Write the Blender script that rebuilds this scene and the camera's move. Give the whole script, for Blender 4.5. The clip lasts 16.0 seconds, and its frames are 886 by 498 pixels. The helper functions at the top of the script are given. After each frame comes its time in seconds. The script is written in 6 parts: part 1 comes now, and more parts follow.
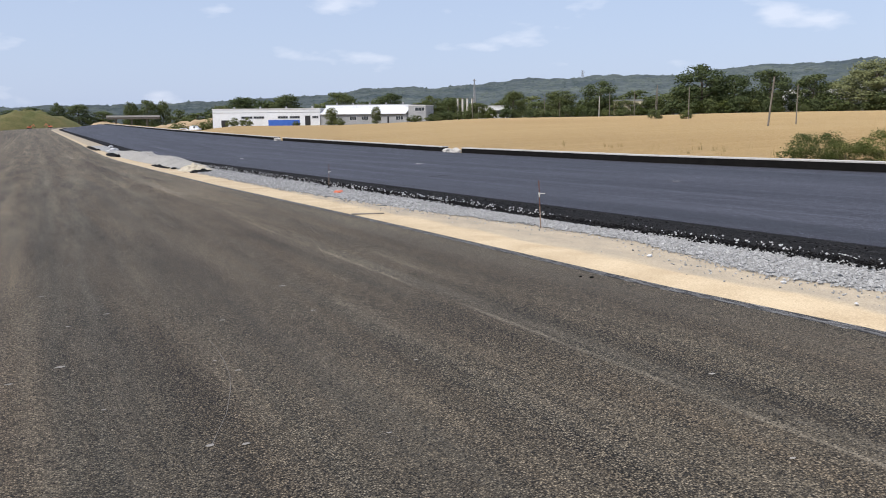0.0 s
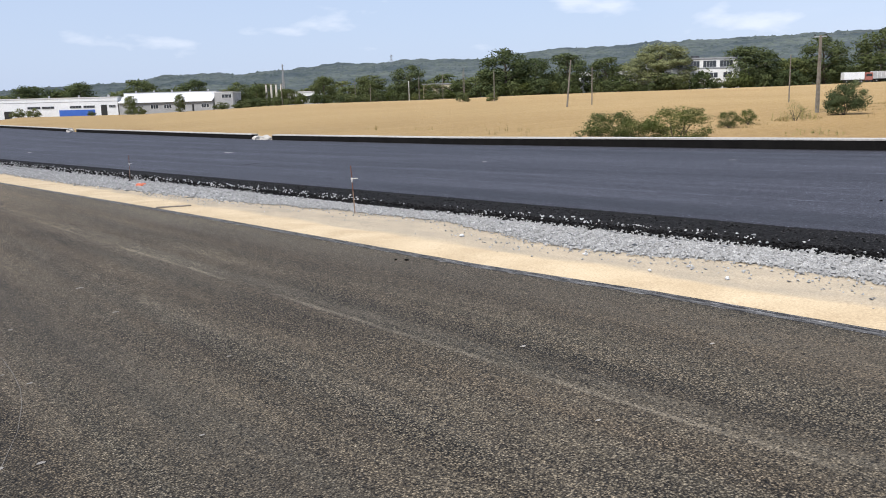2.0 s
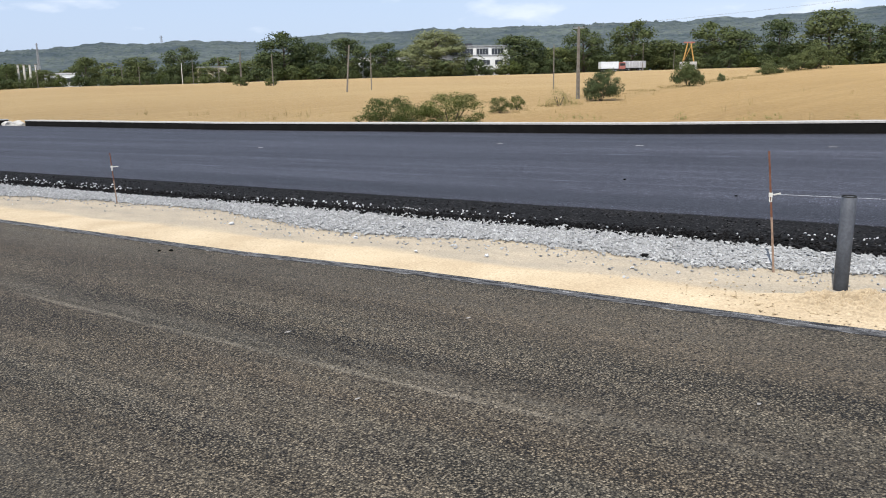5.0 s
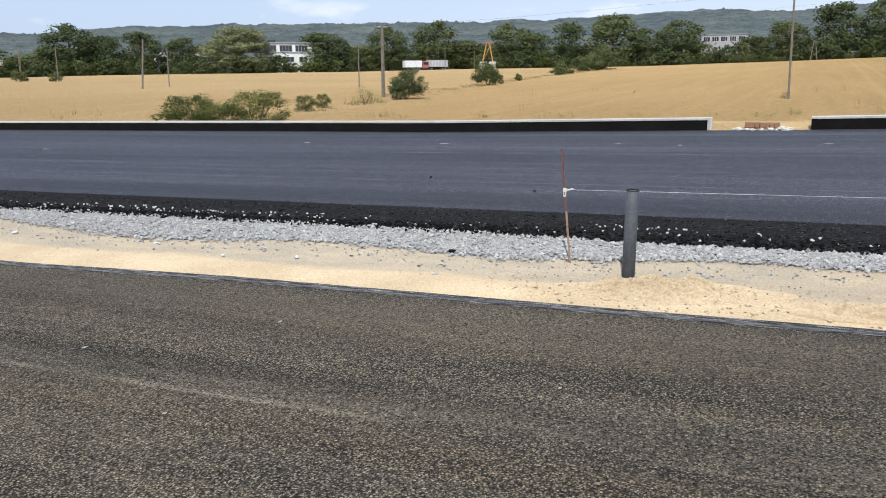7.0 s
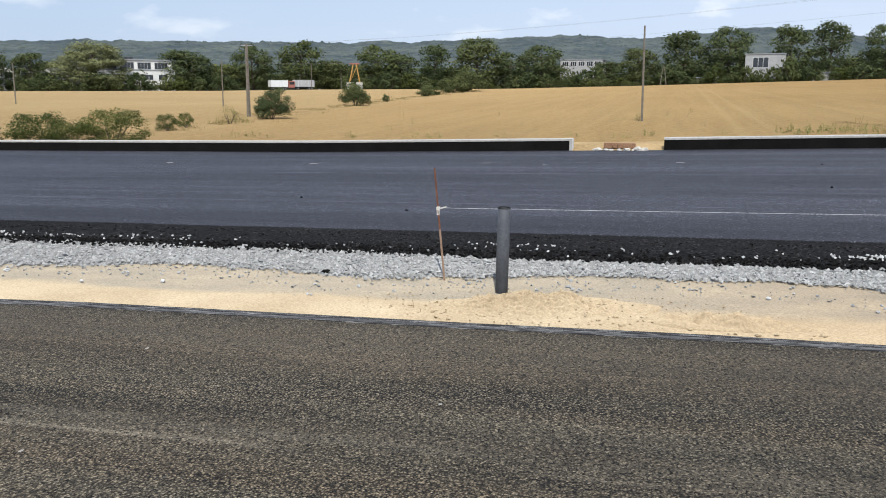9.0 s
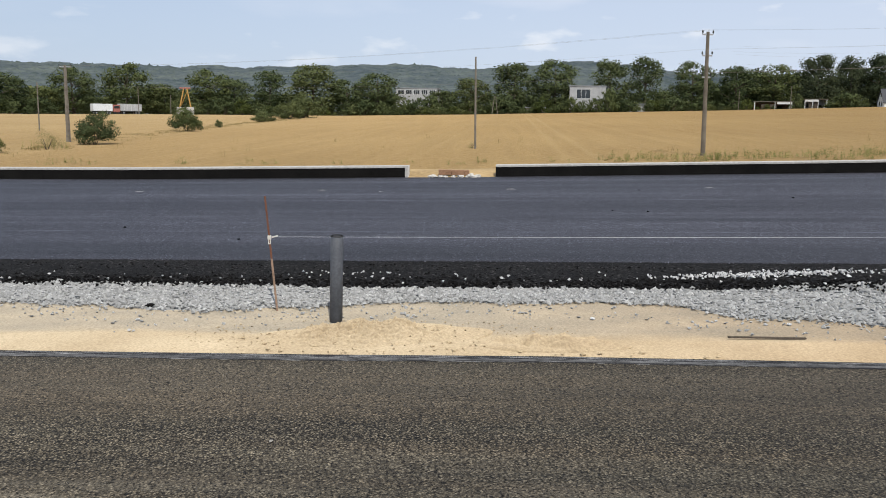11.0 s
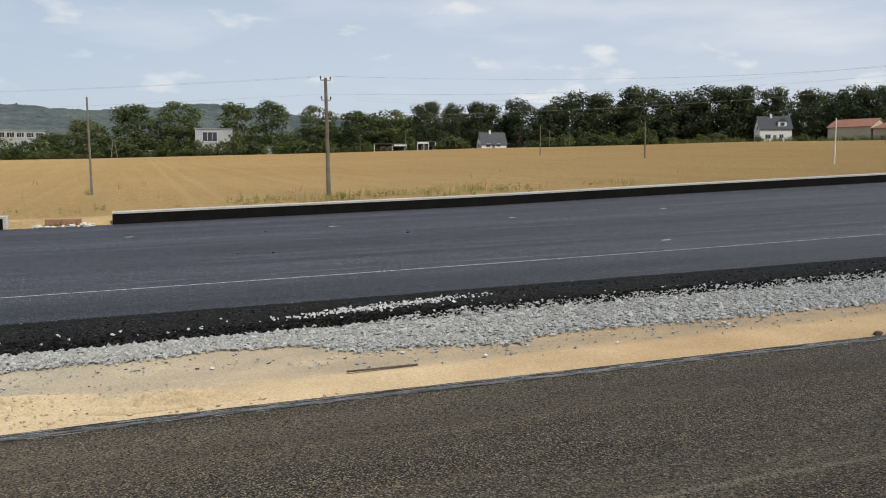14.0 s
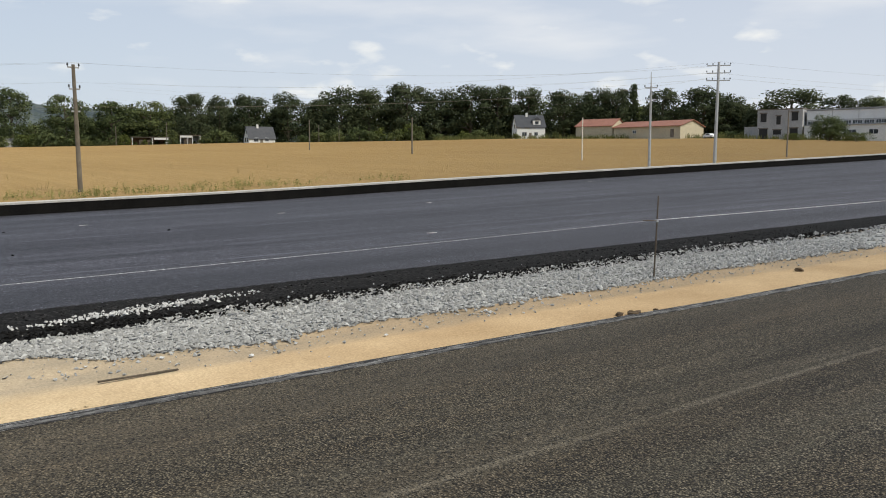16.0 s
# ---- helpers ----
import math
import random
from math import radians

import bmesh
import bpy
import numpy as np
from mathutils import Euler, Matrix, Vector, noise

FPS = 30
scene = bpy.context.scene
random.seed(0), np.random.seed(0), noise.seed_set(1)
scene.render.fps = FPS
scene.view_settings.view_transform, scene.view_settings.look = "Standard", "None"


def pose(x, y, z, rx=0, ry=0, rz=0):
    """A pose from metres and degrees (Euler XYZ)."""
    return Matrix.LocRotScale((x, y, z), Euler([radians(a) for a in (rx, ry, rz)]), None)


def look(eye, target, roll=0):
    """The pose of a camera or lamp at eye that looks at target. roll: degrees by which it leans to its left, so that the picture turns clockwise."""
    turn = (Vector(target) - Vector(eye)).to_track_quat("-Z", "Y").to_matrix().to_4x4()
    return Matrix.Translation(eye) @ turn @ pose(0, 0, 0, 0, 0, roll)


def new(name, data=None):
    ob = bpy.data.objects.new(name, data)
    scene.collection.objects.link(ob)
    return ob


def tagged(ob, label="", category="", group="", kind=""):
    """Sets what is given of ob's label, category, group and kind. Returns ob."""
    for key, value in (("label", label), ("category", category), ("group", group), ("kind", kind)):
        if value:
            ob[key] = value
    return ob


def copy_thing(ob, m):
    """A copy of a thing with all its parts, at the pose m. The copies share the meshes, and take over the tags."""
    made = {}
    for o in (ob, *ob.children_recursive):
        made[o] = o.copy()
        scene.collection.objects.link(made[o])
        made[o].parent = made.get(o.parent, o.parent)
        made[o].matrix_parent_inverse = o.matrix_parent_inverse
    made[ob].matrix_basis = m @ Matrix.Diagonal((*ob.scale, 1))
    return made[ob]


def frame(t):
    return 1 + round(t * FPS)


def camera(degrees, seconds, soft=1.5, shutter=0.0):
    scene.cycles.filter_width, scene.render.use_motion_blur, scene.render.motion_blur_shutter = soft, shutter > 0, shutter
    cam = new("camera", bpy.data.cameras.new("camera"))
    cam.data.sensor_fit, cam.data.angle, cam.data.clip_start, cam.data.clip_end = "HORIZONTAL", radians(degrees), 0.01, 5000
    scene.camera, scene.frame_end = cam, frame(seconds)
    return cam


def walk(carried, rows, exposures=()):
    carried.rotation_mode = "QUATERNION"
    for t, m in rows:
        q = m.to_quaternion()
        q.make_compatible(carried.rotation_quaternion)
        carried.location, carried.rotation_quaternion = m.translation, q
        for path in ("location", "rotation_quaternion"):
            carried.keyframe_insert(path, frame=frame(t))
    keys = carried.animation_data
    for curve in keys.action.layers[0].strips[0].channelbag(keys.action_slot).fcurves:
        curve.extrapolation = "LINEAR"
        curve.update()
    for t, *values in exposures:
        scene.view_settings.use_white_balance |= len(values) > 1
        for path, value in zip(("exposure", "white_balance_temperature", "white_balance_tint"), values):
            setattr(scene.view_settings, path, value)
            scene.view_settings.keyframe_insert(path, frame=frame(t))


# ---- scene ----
cam = camera(55.78, 16.0, soft=1.0)
ROWS = [
    (0.0, -0.057, -0.014, 1.614, 81.100, 0.499, -25.895),
    (0.5, -0.028, -0.013, 1.612, 80.900, 0.539, -29.625),
    (1.0, -0.010, -0.014, 1.607, 80.777, 0.917, -32.702),
    (1.5, -0.003, -0.007, 1.603, 80.410, 1.305, -35.876),
    (2.0, 0.010, 0.009, 1.606, 79.884, 1.482, -38.587),
    (2.5, 0.022, 0.025, 1.601, 79.561, 1.534, -41.257),
    (3.0, 0.050, 0.020, 1.597, 79.363, 1.429, -43.877),
    (3.5, 0.082, 0.000, 1.592, 79.121, 1.434, -46.335),
    (4.0, 0.100, -0.062, 1.590, 78.921, 1.370, -49.00),
    (4.2, 0.098, -0.085, 1.592, 78.86, 1.29, -49.92),
    (6.3, 0.083, -0.168, 1.617, 78.30, 0.41, -60.85),
    (6.5, 0.082, -0.171, 1.619, 78.309, 0.374, -62.541),
    (7.0, 0.082, -0.159, 1.622, 78.288, 0.390, -66.240),
    (7.5, 0.078, -0.144, 1.618, 78.381, 0.199, -69.363),
    (8.0, 0.076, -0.131, 1.614, 78.478, 0.033, -71.108),
    (8.5, 0.076, -0.121, 1.610, 79.032, -0.129, -72.745),
    (8.7, 0.076, -0.121, 1.610, 79.27, -0.17, -73.72),
    (10.8, 0.117, -0.153, 1.616, 81.54, -0.82, -84.50),
    (11.0, 0.121, -0.162, 1.616, 81.565, -0.851, -86.122),
    (11.5, 0.133, -0.194, 1.613, 81.867, -0.945, -91.624),
    (12.0, 0.154, -0.222, 1.611, 82.353, -0.683, -96.377),
    (12.5, 0.172, -0.252, 1.610, 82.898, -0.264, -99.984),
    (13.0, 0.191, -0.278, 1.613, 83.731, -0.074, -103.220),
    (13.5, 0.209, -0.309, 1.614, 84.401, 0.067, -107.001),
    (14.0, 0.225, -0.337, 1.610, 84.601, 0.064, -110.886),
    (14.5, 0.235, -0.359, 1.608, 84.506, 0.244, -114.525),
    (15.0, 0.241, -0.378, 1.606, 84.388, 0.333, -118.177),
    (15.5, 0.249, -0.394, 1.605, 84.276, 0.145, -122.423),
    (16.0, 0.256, -0.406, 1.601, 84.274, -0.048, -126.442),
]
walk(cam, [(t, pose(x, y, z, rx, ry, rz)) for t, x, y, z, rx, ry, rz in ROWS],
     [(0.0, 0.16, 6400, 13), (2.2, 0.28, 6400, 12), (3.5, 0.30, 6380, 11), (7.0, 0.27, 6330, 10), (8.7, 0.18, 6350, 9), (11.0, 0.02, 6600, 9), (13.0, -0.16, 6750, 7.5), (16.0, -0.03, 7000, 6.5)])

# ---- light ----
SUN_AZ, SUN_EL = 256.0, 46.0
scene.view_settings.exposure = 0.0
world = bpy.data.worlds.new("world")
scene.world = world
world.use_nodes = True
wn, wl = world.node_tree.nodes, world.node_tree.links
wn.clear()
sky = wn.new("ShaderNodeTexSky")
sky.sky_type, sky.sun_disc = "NISHITA", False
sky.sun_elevation, sky.sun_rotation = radians(SUN_EL), radians(SUN_AZ)
sky.air_density, sky.dust_density, sky.ozone_density = 1.0, 1.2, 1.5
coord = wn.new("ShaderNodeTexCoord")
squash = wn.new("ShaderNodeMapping")
squash.inputs["Scale"].default_value = (9.0, 9.0, 25.0)
puffs = wn.new("ShaderNodeTexNoise")
puffs.inputs["Scale"].default_value, puffs.inputs["Detail"].default_value, puffs.inputs["Roughness"].default_value = 1.25, 5.0, 0.48
puff_ramp = wn.new("ShaderNodeValToRGB")
puff_ramp.color_ramp.elements[0].position, puff_ramp.color_ramp.elements[1].position = 0.60, 0.74
veil = wn.new("ShaderNodeMapRange")
veil.inputs["From Min"].default_value, veil.inputs["From Max"].default_value = 0.02, 0.30
veil.inputs["To Min"].default_value, veil.inputs["To Max"].default_value = 0.78, 0.60
split = wn.new("ShaderNodeSeparateXYZ")
total = wn.new("ShaderNodeMath")
total.use_clamp = True
mixc = wn.new("ShaderNodeMixRGB")
bg = wn.new("ShaderNodeBackground")
bg.inputs["Strength"].default_value = 0.105
wout = wn.new("ShaderNodeOutputWorld")
wl.new(coord.outputs["Generated"], squash.inputs["Vector"])
wl.new(coord.outputs["Generated"], split.inputs["Vector"])
wl.new(squash.outputs["Vector"], puffs.inputs["Vector"])
wl.new(puffs.outputs["Fac"], puff_ramp.inputs["Fac"])
wl.new(split.outputs["Z"], veil.inputs["Value"])
total.operation = "MULTIPLY"
wl.new(puff_ramp.outputs["Color"], total.inputs[0])
wl.new(veil.outputs["Result"], mixc.inputs["Fac"])
# thin high haze whitens the sky towards the south-east
toward = wn.new("ShaderNodeVectorMath")
toward.operation = "DOT_PRODUCT"
toward.inputs[1].default_value = (math.sin(radians(165)), math.cos(radians(165)), 0)
glare = wn.new("ShaderNodeMapRange")
glare.inputs["From Min"].default_value, glare.inputs["From Max"].default_value = -0.4, 1.0
haze = wn.new("ShaderNodeMixRGB")
haze.inputs["Color1"].default_value, haze.inputs["Color2"].default_value = (4.75, 5.75, 7.7, 1), (7.2, 7.8, 9.6, 1)
wl.new(coord.outputs["Generated"], toward.inputs[0])
wl.new(toward.outputs["Value"], glare.inputs["Value"])
wl.new(glare.outputs["Result"], haze.inputs["Fac"])
wl.new(haze.outputs["Color"], mixc.inputs["Color2"])
faint = wn.new("ShaderNodeMapRange")
faint.inputs["From Min"].default_value, faint.inputs["From Max"].default_value = 0.25, 0.6
faint.inputs["To Min"].default_value, faint.inputs["To Max"].default_value = 0.35, 0.7
wl.new(glare.outputs["Result"], faint.inputs["Value"])
wl.new(faint.outputs["Result"], total.inputs[1])
mixp = wn.new("ShaderNodeMixRGB")
mixp.inputs["Color2"].default_value = (9.5, 9.6, 9.9, 1)
wl.new(total.outputs["Value"], mixp.inputs["Fac"])
# broad thin cirrus
wide = wn.new("ShaderNodeMapping")
wide.inputs["Scale"].default_value = (1.6, 2.6, 11.0)
cirrus = wn.new("ShaderNodeTexNoise")
cirrus.inputs["Scale"].default_value, cirrus.inputs["Detail"].default_value, cirrus.inputs["Roughness"].default_value = 1.6, 5.0, 0.5
cirrus_ramp = wn.new("ShaderNodeMapRange")
cirrus_ramp.inputs["From Min"].default_value, cirrus_ramp.inputs["From Max"].default_value = 0.47, 0.75
cirrus_ramp.inputs["To Max"].default_value = 0.8
mixw = wn.new("ShaderNodeMixRGB")
mixw.inputs["Color2"].default_value = (8.6, 8.8, 9.6, 1)
wl.new(coord.outputs["Generated"], wide.inputs["Vector"])
wl.new(wide.outputs["Vector"], cirrus.inputs["Vector"])
wl.new(cirrus.outputs["Fac"], cirrus_ramp.inputs["Value"])
thin = wn.new("ShaderNodeMath")
thin.operation = "MULTIPLY"
wl.new(cirrus_ramp.outputs["Result"], thin.inputs[0])
wl.new(glare.outputs["Result"], thin.inputs[1])
wl.new(thin.outputs["Value"], mixw.inputs["Fac"])
wl.new(mixc.outputs["Color"], mixw.inputs["Color1"])
wl.new(sky.outputs["Color"], mixc.inputs["Color1"])
wl.new(mixw.outputs["Color"], mixp.inputs["Color1"])
wl.new(mixp.outputs["Color"], bg.inputs["Color"])
wl.new(bg.outputs["Background"], wout.inputs["Surface"])

sun = new("sun", bpy.data.lights.new("sun", "SUN"))
sun.data.energy, sun.data.angle, sun.data.color = 3.6, radians(0.5), (1.0, 0.95, 0.87)
to_sun = Vector((math.sin(radians(SUN_AZ)) * math.cos(radians(SUN_EL)), math.cos(radians(SUN_AZ)) * math.cos(radians(SUN_EL)), math.sin(radians(SUN_EL))))
sun.matrix_world = look(to_sun * 100, (0, 0, 0))

# ---- materials ----


def material(name, rough=0.8, metal=0.0, spec=0.5):
    m = bpy.data.materials.new(name)
    m.use_nodes = True
    b = m.node_tree.nodes["Principled BSDF"]
    b.inputs["Roughness"].default_value, b.inputs["Metallic"].default_value = rough, metal
    b.inputs["Specular IOR Level"].default_value = spec
    if rough > 0.8:
        b.inputs["Diffuse Roughness"].default_value = 1.0
    return m, m.node_tree.nodes, m.node_tree.links, b


def place_node(n, l, scale=(1, 1, 1), world_space=True):
    mp = n.new("ShaderNodeMapping")
    mp.inputs["Scale"].default_value = scale
    if world_space:
        l.new(n.new("ShaderNodeNewGeometry").outputs["Position"], mp.inputs["Vector"])
    else:
        l.new(n.new("ShaderNodeTexCoord").outputs["Object"], mp.inputs["Vector"])
    return mp.outputs["Vector"]


def noise_node(n, l, vec, scale, detail=4.0, rough=0.55):
    t = n.new("ShaderNodeTexNoise")
    t.inputs["Scale"].default_value, t.inputs["Detail"].default_value, t.inputs["Roughness"].default_value = scale, detail, rough
    l.new(vec, t.inputs["Vector"])
    return t.outputs["Fac"]


def ramp_node(n, l, fac, *stops):
    r = n.new("ShaderNodeValToRGB")
    e = r.color_ramp.elements
    while len(e) < len(stops):
        e.new(0.5)
    for el, (p, c) in zip(e, stops):
        el.position, el.color = p, (*c, 1) if len(c) == 3 else c
    l.new(fac, r.inputs["Fac"])
    return r.outputs["Color"]


def mix_node(n, l, fac, a, b, kind="MIX"):
    m = n.new("ShaderNodeMixRGB")
    m.blend_type = kind
    for key, v in (("Fac", fac), ("Color1", a), ("Color2", b)):
        if isinstance(v, (int, float)):
            m.inputs[key].default_value = v
        elif isinstance(v, tuple):
            m.inputs[key].default_value = (*v, 1)
        else:
            l.new(v, m.inputs[key])
    return m.outputs["Color"]


def bump_node(n, l, b, height, strength=0.3, distance=0.01):
    u = n.new("ShaderNodeBump")
    u.inputs["Strength"].default_value, u.inputs["Distance"].default_value = strength, distance
    l.new(height, u.inputs["Height"])
    l.new(u.outputs["Normal"], b.inputs["Normal"])


def plain(name, c1, c2, scale=3.0, rough=0.8, metal=0.0, bump=0.2, world_space=True, stretch=(1, 1, 1), fine=40.0, spec=0.4):
    """A surface of two close colours, mottled at two scales."""
    m, n, l, b = material(name, rough, metal, spec)
    v = place_node(n, l, stretch, world_space)
    big, small = noise_node(n, l, v, scale, 5), noise_node(n, l, v, fine, 3)
    col = ramp_node(n, l, big, (0.35, c1), (0.65, c2))
    col = mix_node(n, l, 0.35, col, ramp_node(n, l, small, (0.3, tuple(c * 0.55 for c in c1)), (0.7, tuple(min(1, c * 1.3) for c in c2))))
    l.new(col, b.inputs["Base Color"])
    bump_node(n, l, b, small, bump, 0.01)
    return m


def asphalt(name, dark, light, cells, rough, streak_lo, streak_hi, streak_scale, spec, bump, tint=(1, 1, 1), fleck=0.5, traces=(), pit=0.25, hue=None, stains=(), spark=1.35, painted_sheen=(), pits=0.0):
    """Rolled asphalt: single stones in bitumen, wheel streaks and dusty traces, light painted along the lane."""
    m, n, l, b = material(name, rough, 0.0, spec)
    v = place_node(n, l)
    vo = n.new("ShaderNodeTexVoronoi")
    vo.inputs["Scale"].default_value = cells
    l.new(v, vo.inputs["Vector"])
    stone = n.new("ShaderNodeSeparateXYZ")
    l.new(vo.outputs["Color"], stone.inputs["Vector"])
    col = ramp_node(n, l, stone.outputs["X"], (0.0, dark), (0.55, tuple((a * 0.5 + c * 0.5) for a, c in zip(dark, light))), (0.92, light), (1.0, tuple(c * spark for c in light)))
    gap = ramp_node(n, l, vo.outputs["Distance"], (0.26, (1, 1, 1)), (0.62, (pit, pit, pit)))
    dusty = ramp_node(n, l, noise_node(n, l, place_node(n, l, (1.1, 0.10, 1)), 1.3, 5, 0.7), (0.35, (0.55, 0.55, 0.55)), (0.6, (1, 1, 1)))
    col = mix_node(n, l, dusty, col, mix_node(n, l, 1.0, col, gap, "MULTIPLY"))
    lane = noise_node(n, l, place_node(n, l, (streak_scale, 0.014, 1)), 1.0, 5, 0.6)
    col = mix_node(n, l, 1.0, col, ramp_node(n, l, lane, (0.36, streak_lo), (0.64, streak_hi)), "MULTIPLY")
    blot = noise_node(n, l, place_node(n, l, (0.7, 0.03, 1)), 1.0, 6, 0.65)
    col = mix_node(n, l, 0.8, col, ramp_node(n, l, blot, (0.3, (0.72, 0.70, 0.68)), (0.7, (1.3, 1.28, 1.24))), "MULTIPLY")
    if hue:
        tone = noise_node(n, l, place_node(n, l, (1.2, 0.03, 1)), 1.6, 6, 0.7)
        col = mix_node(n, l, 1.0, col, ramp_node(n, l, tone, (0.35, hue[0]), (0.65, hue[1])), "MULTIPLY")
    fine = noise_node(n, l, v, 160.0, 2, 0.6)
    col = mix_node(n, l, 0.6, col, ramp_node(n, l, fine, (0.3, (0.6, 0.6, 0.6)), (0.7, (1.4, 1.4, 1.4))), "MULTIPLY")
    # pale dusty traces that run along the lane at fixed offsets
    cross = n.new("ShaderNodeSeparateXYZ")
    l.new(v, cross.inputs["Vector"])
    ragged = noise_node(n, l, place_node(n, l, (6.0, 0.8, 1)), 1.0, 5, 0.7)
    for at_x, half, amount, tone_up in [(*t, 1.9) for t in traces] + [(*t, 0.42) for t in stains]:
        off = n.new("ShaderNodeMath")
        off.operation = "SUBTRACT"
        off.inputs[1].default_value = at_x
        l.new(cross.outputs["X"], off.inputs[0])
        dist = n.new("ShaderNodeMath")
        dist.operation = "ABSOLUTE"
        l.new(off.outputs["Value"], dist.inputs[0])
        fade = n.new("ShaderNodeMapRange")
        fade.interpolation_type = "SMOOTHSTEP"
        fade.inputs["From Min"].default_value, fade.inputs["From Max"].default_value = half, 0.0
        fade.inputs["To Min"].default_value, fade.inputs["To Max"].default_value = 0.0, amount
        l.new(dist.outputs["Value"], fade.inputs["Value"])
        keep = n.new("ShaderNodeMath")
        keep.operation = "MULTIPLY"
        l.new(fade.outputs["Result"], keep.inputs[0])
        l.new(ramp_node(n, l, ragged, (0.4 if tone_up > 1 else 0.2, (0, 0, 0)), (0.6 if tone_up > 1 else 0.5, (1, 1, 1))), keep.inputs[1])
        col = mix_node(n, l, keep.outputs["Value"], col, tuple(min(1, c * tone_up) for c in light))
    # backscatter and far grazing sheen, painted as brightness along the road
    if painted_sheen:
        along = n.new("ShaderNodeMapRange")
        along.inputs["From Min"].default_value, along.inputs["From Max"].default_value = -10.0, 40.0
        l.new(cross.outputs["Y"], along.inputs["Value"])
        col = mix_node(n, l, 1.0, col, ramp_node(n, l, along.outputs["Result"], *[((y + 10.0) / 50.0, (0.7 * k, 0.7 * k, 0.7 * k)) for y, k in painted_sheen]), "MULTIPLY")
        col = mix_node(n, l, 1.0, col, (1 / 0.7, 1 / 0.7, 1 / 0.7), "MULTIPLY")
    if pits:
        hollow = ramp_node(n, l, noise_node(n, l, v, 62.0, 2, 0.6), (0.38, (1 - pits, 1 - pits, 1 - pits)), (0.45, (1, 1, 1)))
        col = mix_node(n, l, 1.0, col, hollow, "MULTIPLY")
    speck = ramp_node(n, l, noise_node(n, l, v, 9.0, 2), (0.74, (0, 0, 0)), (0.80, (1, 1, 1)))
    col = mix_node(n, l, mix_node(n, l, 1.0, speck, (fleck, fleck, fleck), "MULTIPLY"), col, (0.42, 0.40, 0.36))
    l.new(mix_node(n, l, 1.0, col, tint, "MULTIPLY"), b.inputs["Base Color"])
    bump_node(n, l, b, vo.outputs["Distance"], bump, 0.010)
    return m


def leaf_material(name, dark, light, clump=0.45):
    """Leaves whose tone changes from clump to clump, and a little from leaf to leaf."""
    m, n, l, b = material(name, 0.7, 0.0, 0.12)
    g = n.new("ShaderNodeNewGeometry")
    o = n.new("ShaderNodeObjectInfo")
    tone = noise_node(n, l, place_node(n, l), clump, 3, 0.6)
    col = ramp_node(n, l, tone, (0.30, dark), (0.70, light))
    col = mix_node(n, l, 1.0, col, ramp_node(n, l, g.outputs["Random Per Island"], (0.0, (0.87, 0.88, 0.87)), (1.0, (1.10, 1.09, 1.06))), "MULTIPLY")
    col = mix_node(n, l, 0.6, col, ramp_node(n, l, o.outputs["Random"], (0.0, (0.60, 0.68, 0.62)), (0.5, (1, 1, 1)), (1.0, (1.22, 1.16, 0.94))), "MULTIPLY")
    l.new(col, b.inputs["Base Color"])
    tr = n.new("ShaderNodeBsdfTranslucent")
    l.new(col, tr.inputs["Color"])
    mx = n.new("ShaderNodeMixShader")
    mx.inputs["Fac"].default_value = 0.3
    l.new(b.outputs["BSDF"], mx.inputs[1])
    l.new(tr.outputs["BSDF"], mx.inputs[2])
    l.new(mx.outputs["Shader"], n["Material Output"].inputs["Surface"])
    return m


M_OLD = asphalt("worn_asphalt", (0.056, 0.050, 0.040), (0.234, 0.210, 0.171), 88.0, 0.85, (0.78, 0.77, 0.76), (1.18, 1.17, 1.15), 1.5, 0.28, 1.0, fleck=0.12, traces=((3.28, 0.05, 0.22), (3.42, 0.14, 0.09), (2.45, 0.12, 0.06), (0.3, 0.25, 0.06)), pit=0.05, stains=((4.75, 0.75, 0.35), (1.6, 0.5, 0.2)), hue=((0.95, 0.98, 0.98), (1.10, 1.02, 0.93)), painted_sheen=((-6.0, 0.88), (-1.5, 0.86), (0.0, 0.94), (1.5, 1.08), (5.0, 1.12), (10.0, 1.28), (24.0, 1.75)), pits=0.85, tint=(1.02, 1.0, 0.95))
M_NEW = asphalt("fresh_asphalt", (0.0243, 0.0248, 0.0312), (0.107, 0.1085, 0.133), 60.0, 0.62, (0.70, 0.70, 0.71), (1.28, 1.28, 1.3), 1.1, 0.3, 0.6, fleck=0.14, traces=((15.6, 0.06, 0.55), (11.2, 0.08, 0.35), (12.9, 0.25, 0.2), (18.9, 0.10, 0.15), (10.6, 0.15, 0.12), (20.8, 0.05, 0.2)), spark=2.6)
M_TACK = asphalt("black_bitumen_crumb", (0.005, 0.005, 0.005), (0.030, 0.029, 0.029), 45.0, 0.9, (0.8, 0.8, 0.8), (1.2, 1.2, 1.2), 2.0, 0.1, 1.0, fleck=0.01, spark=3.5)


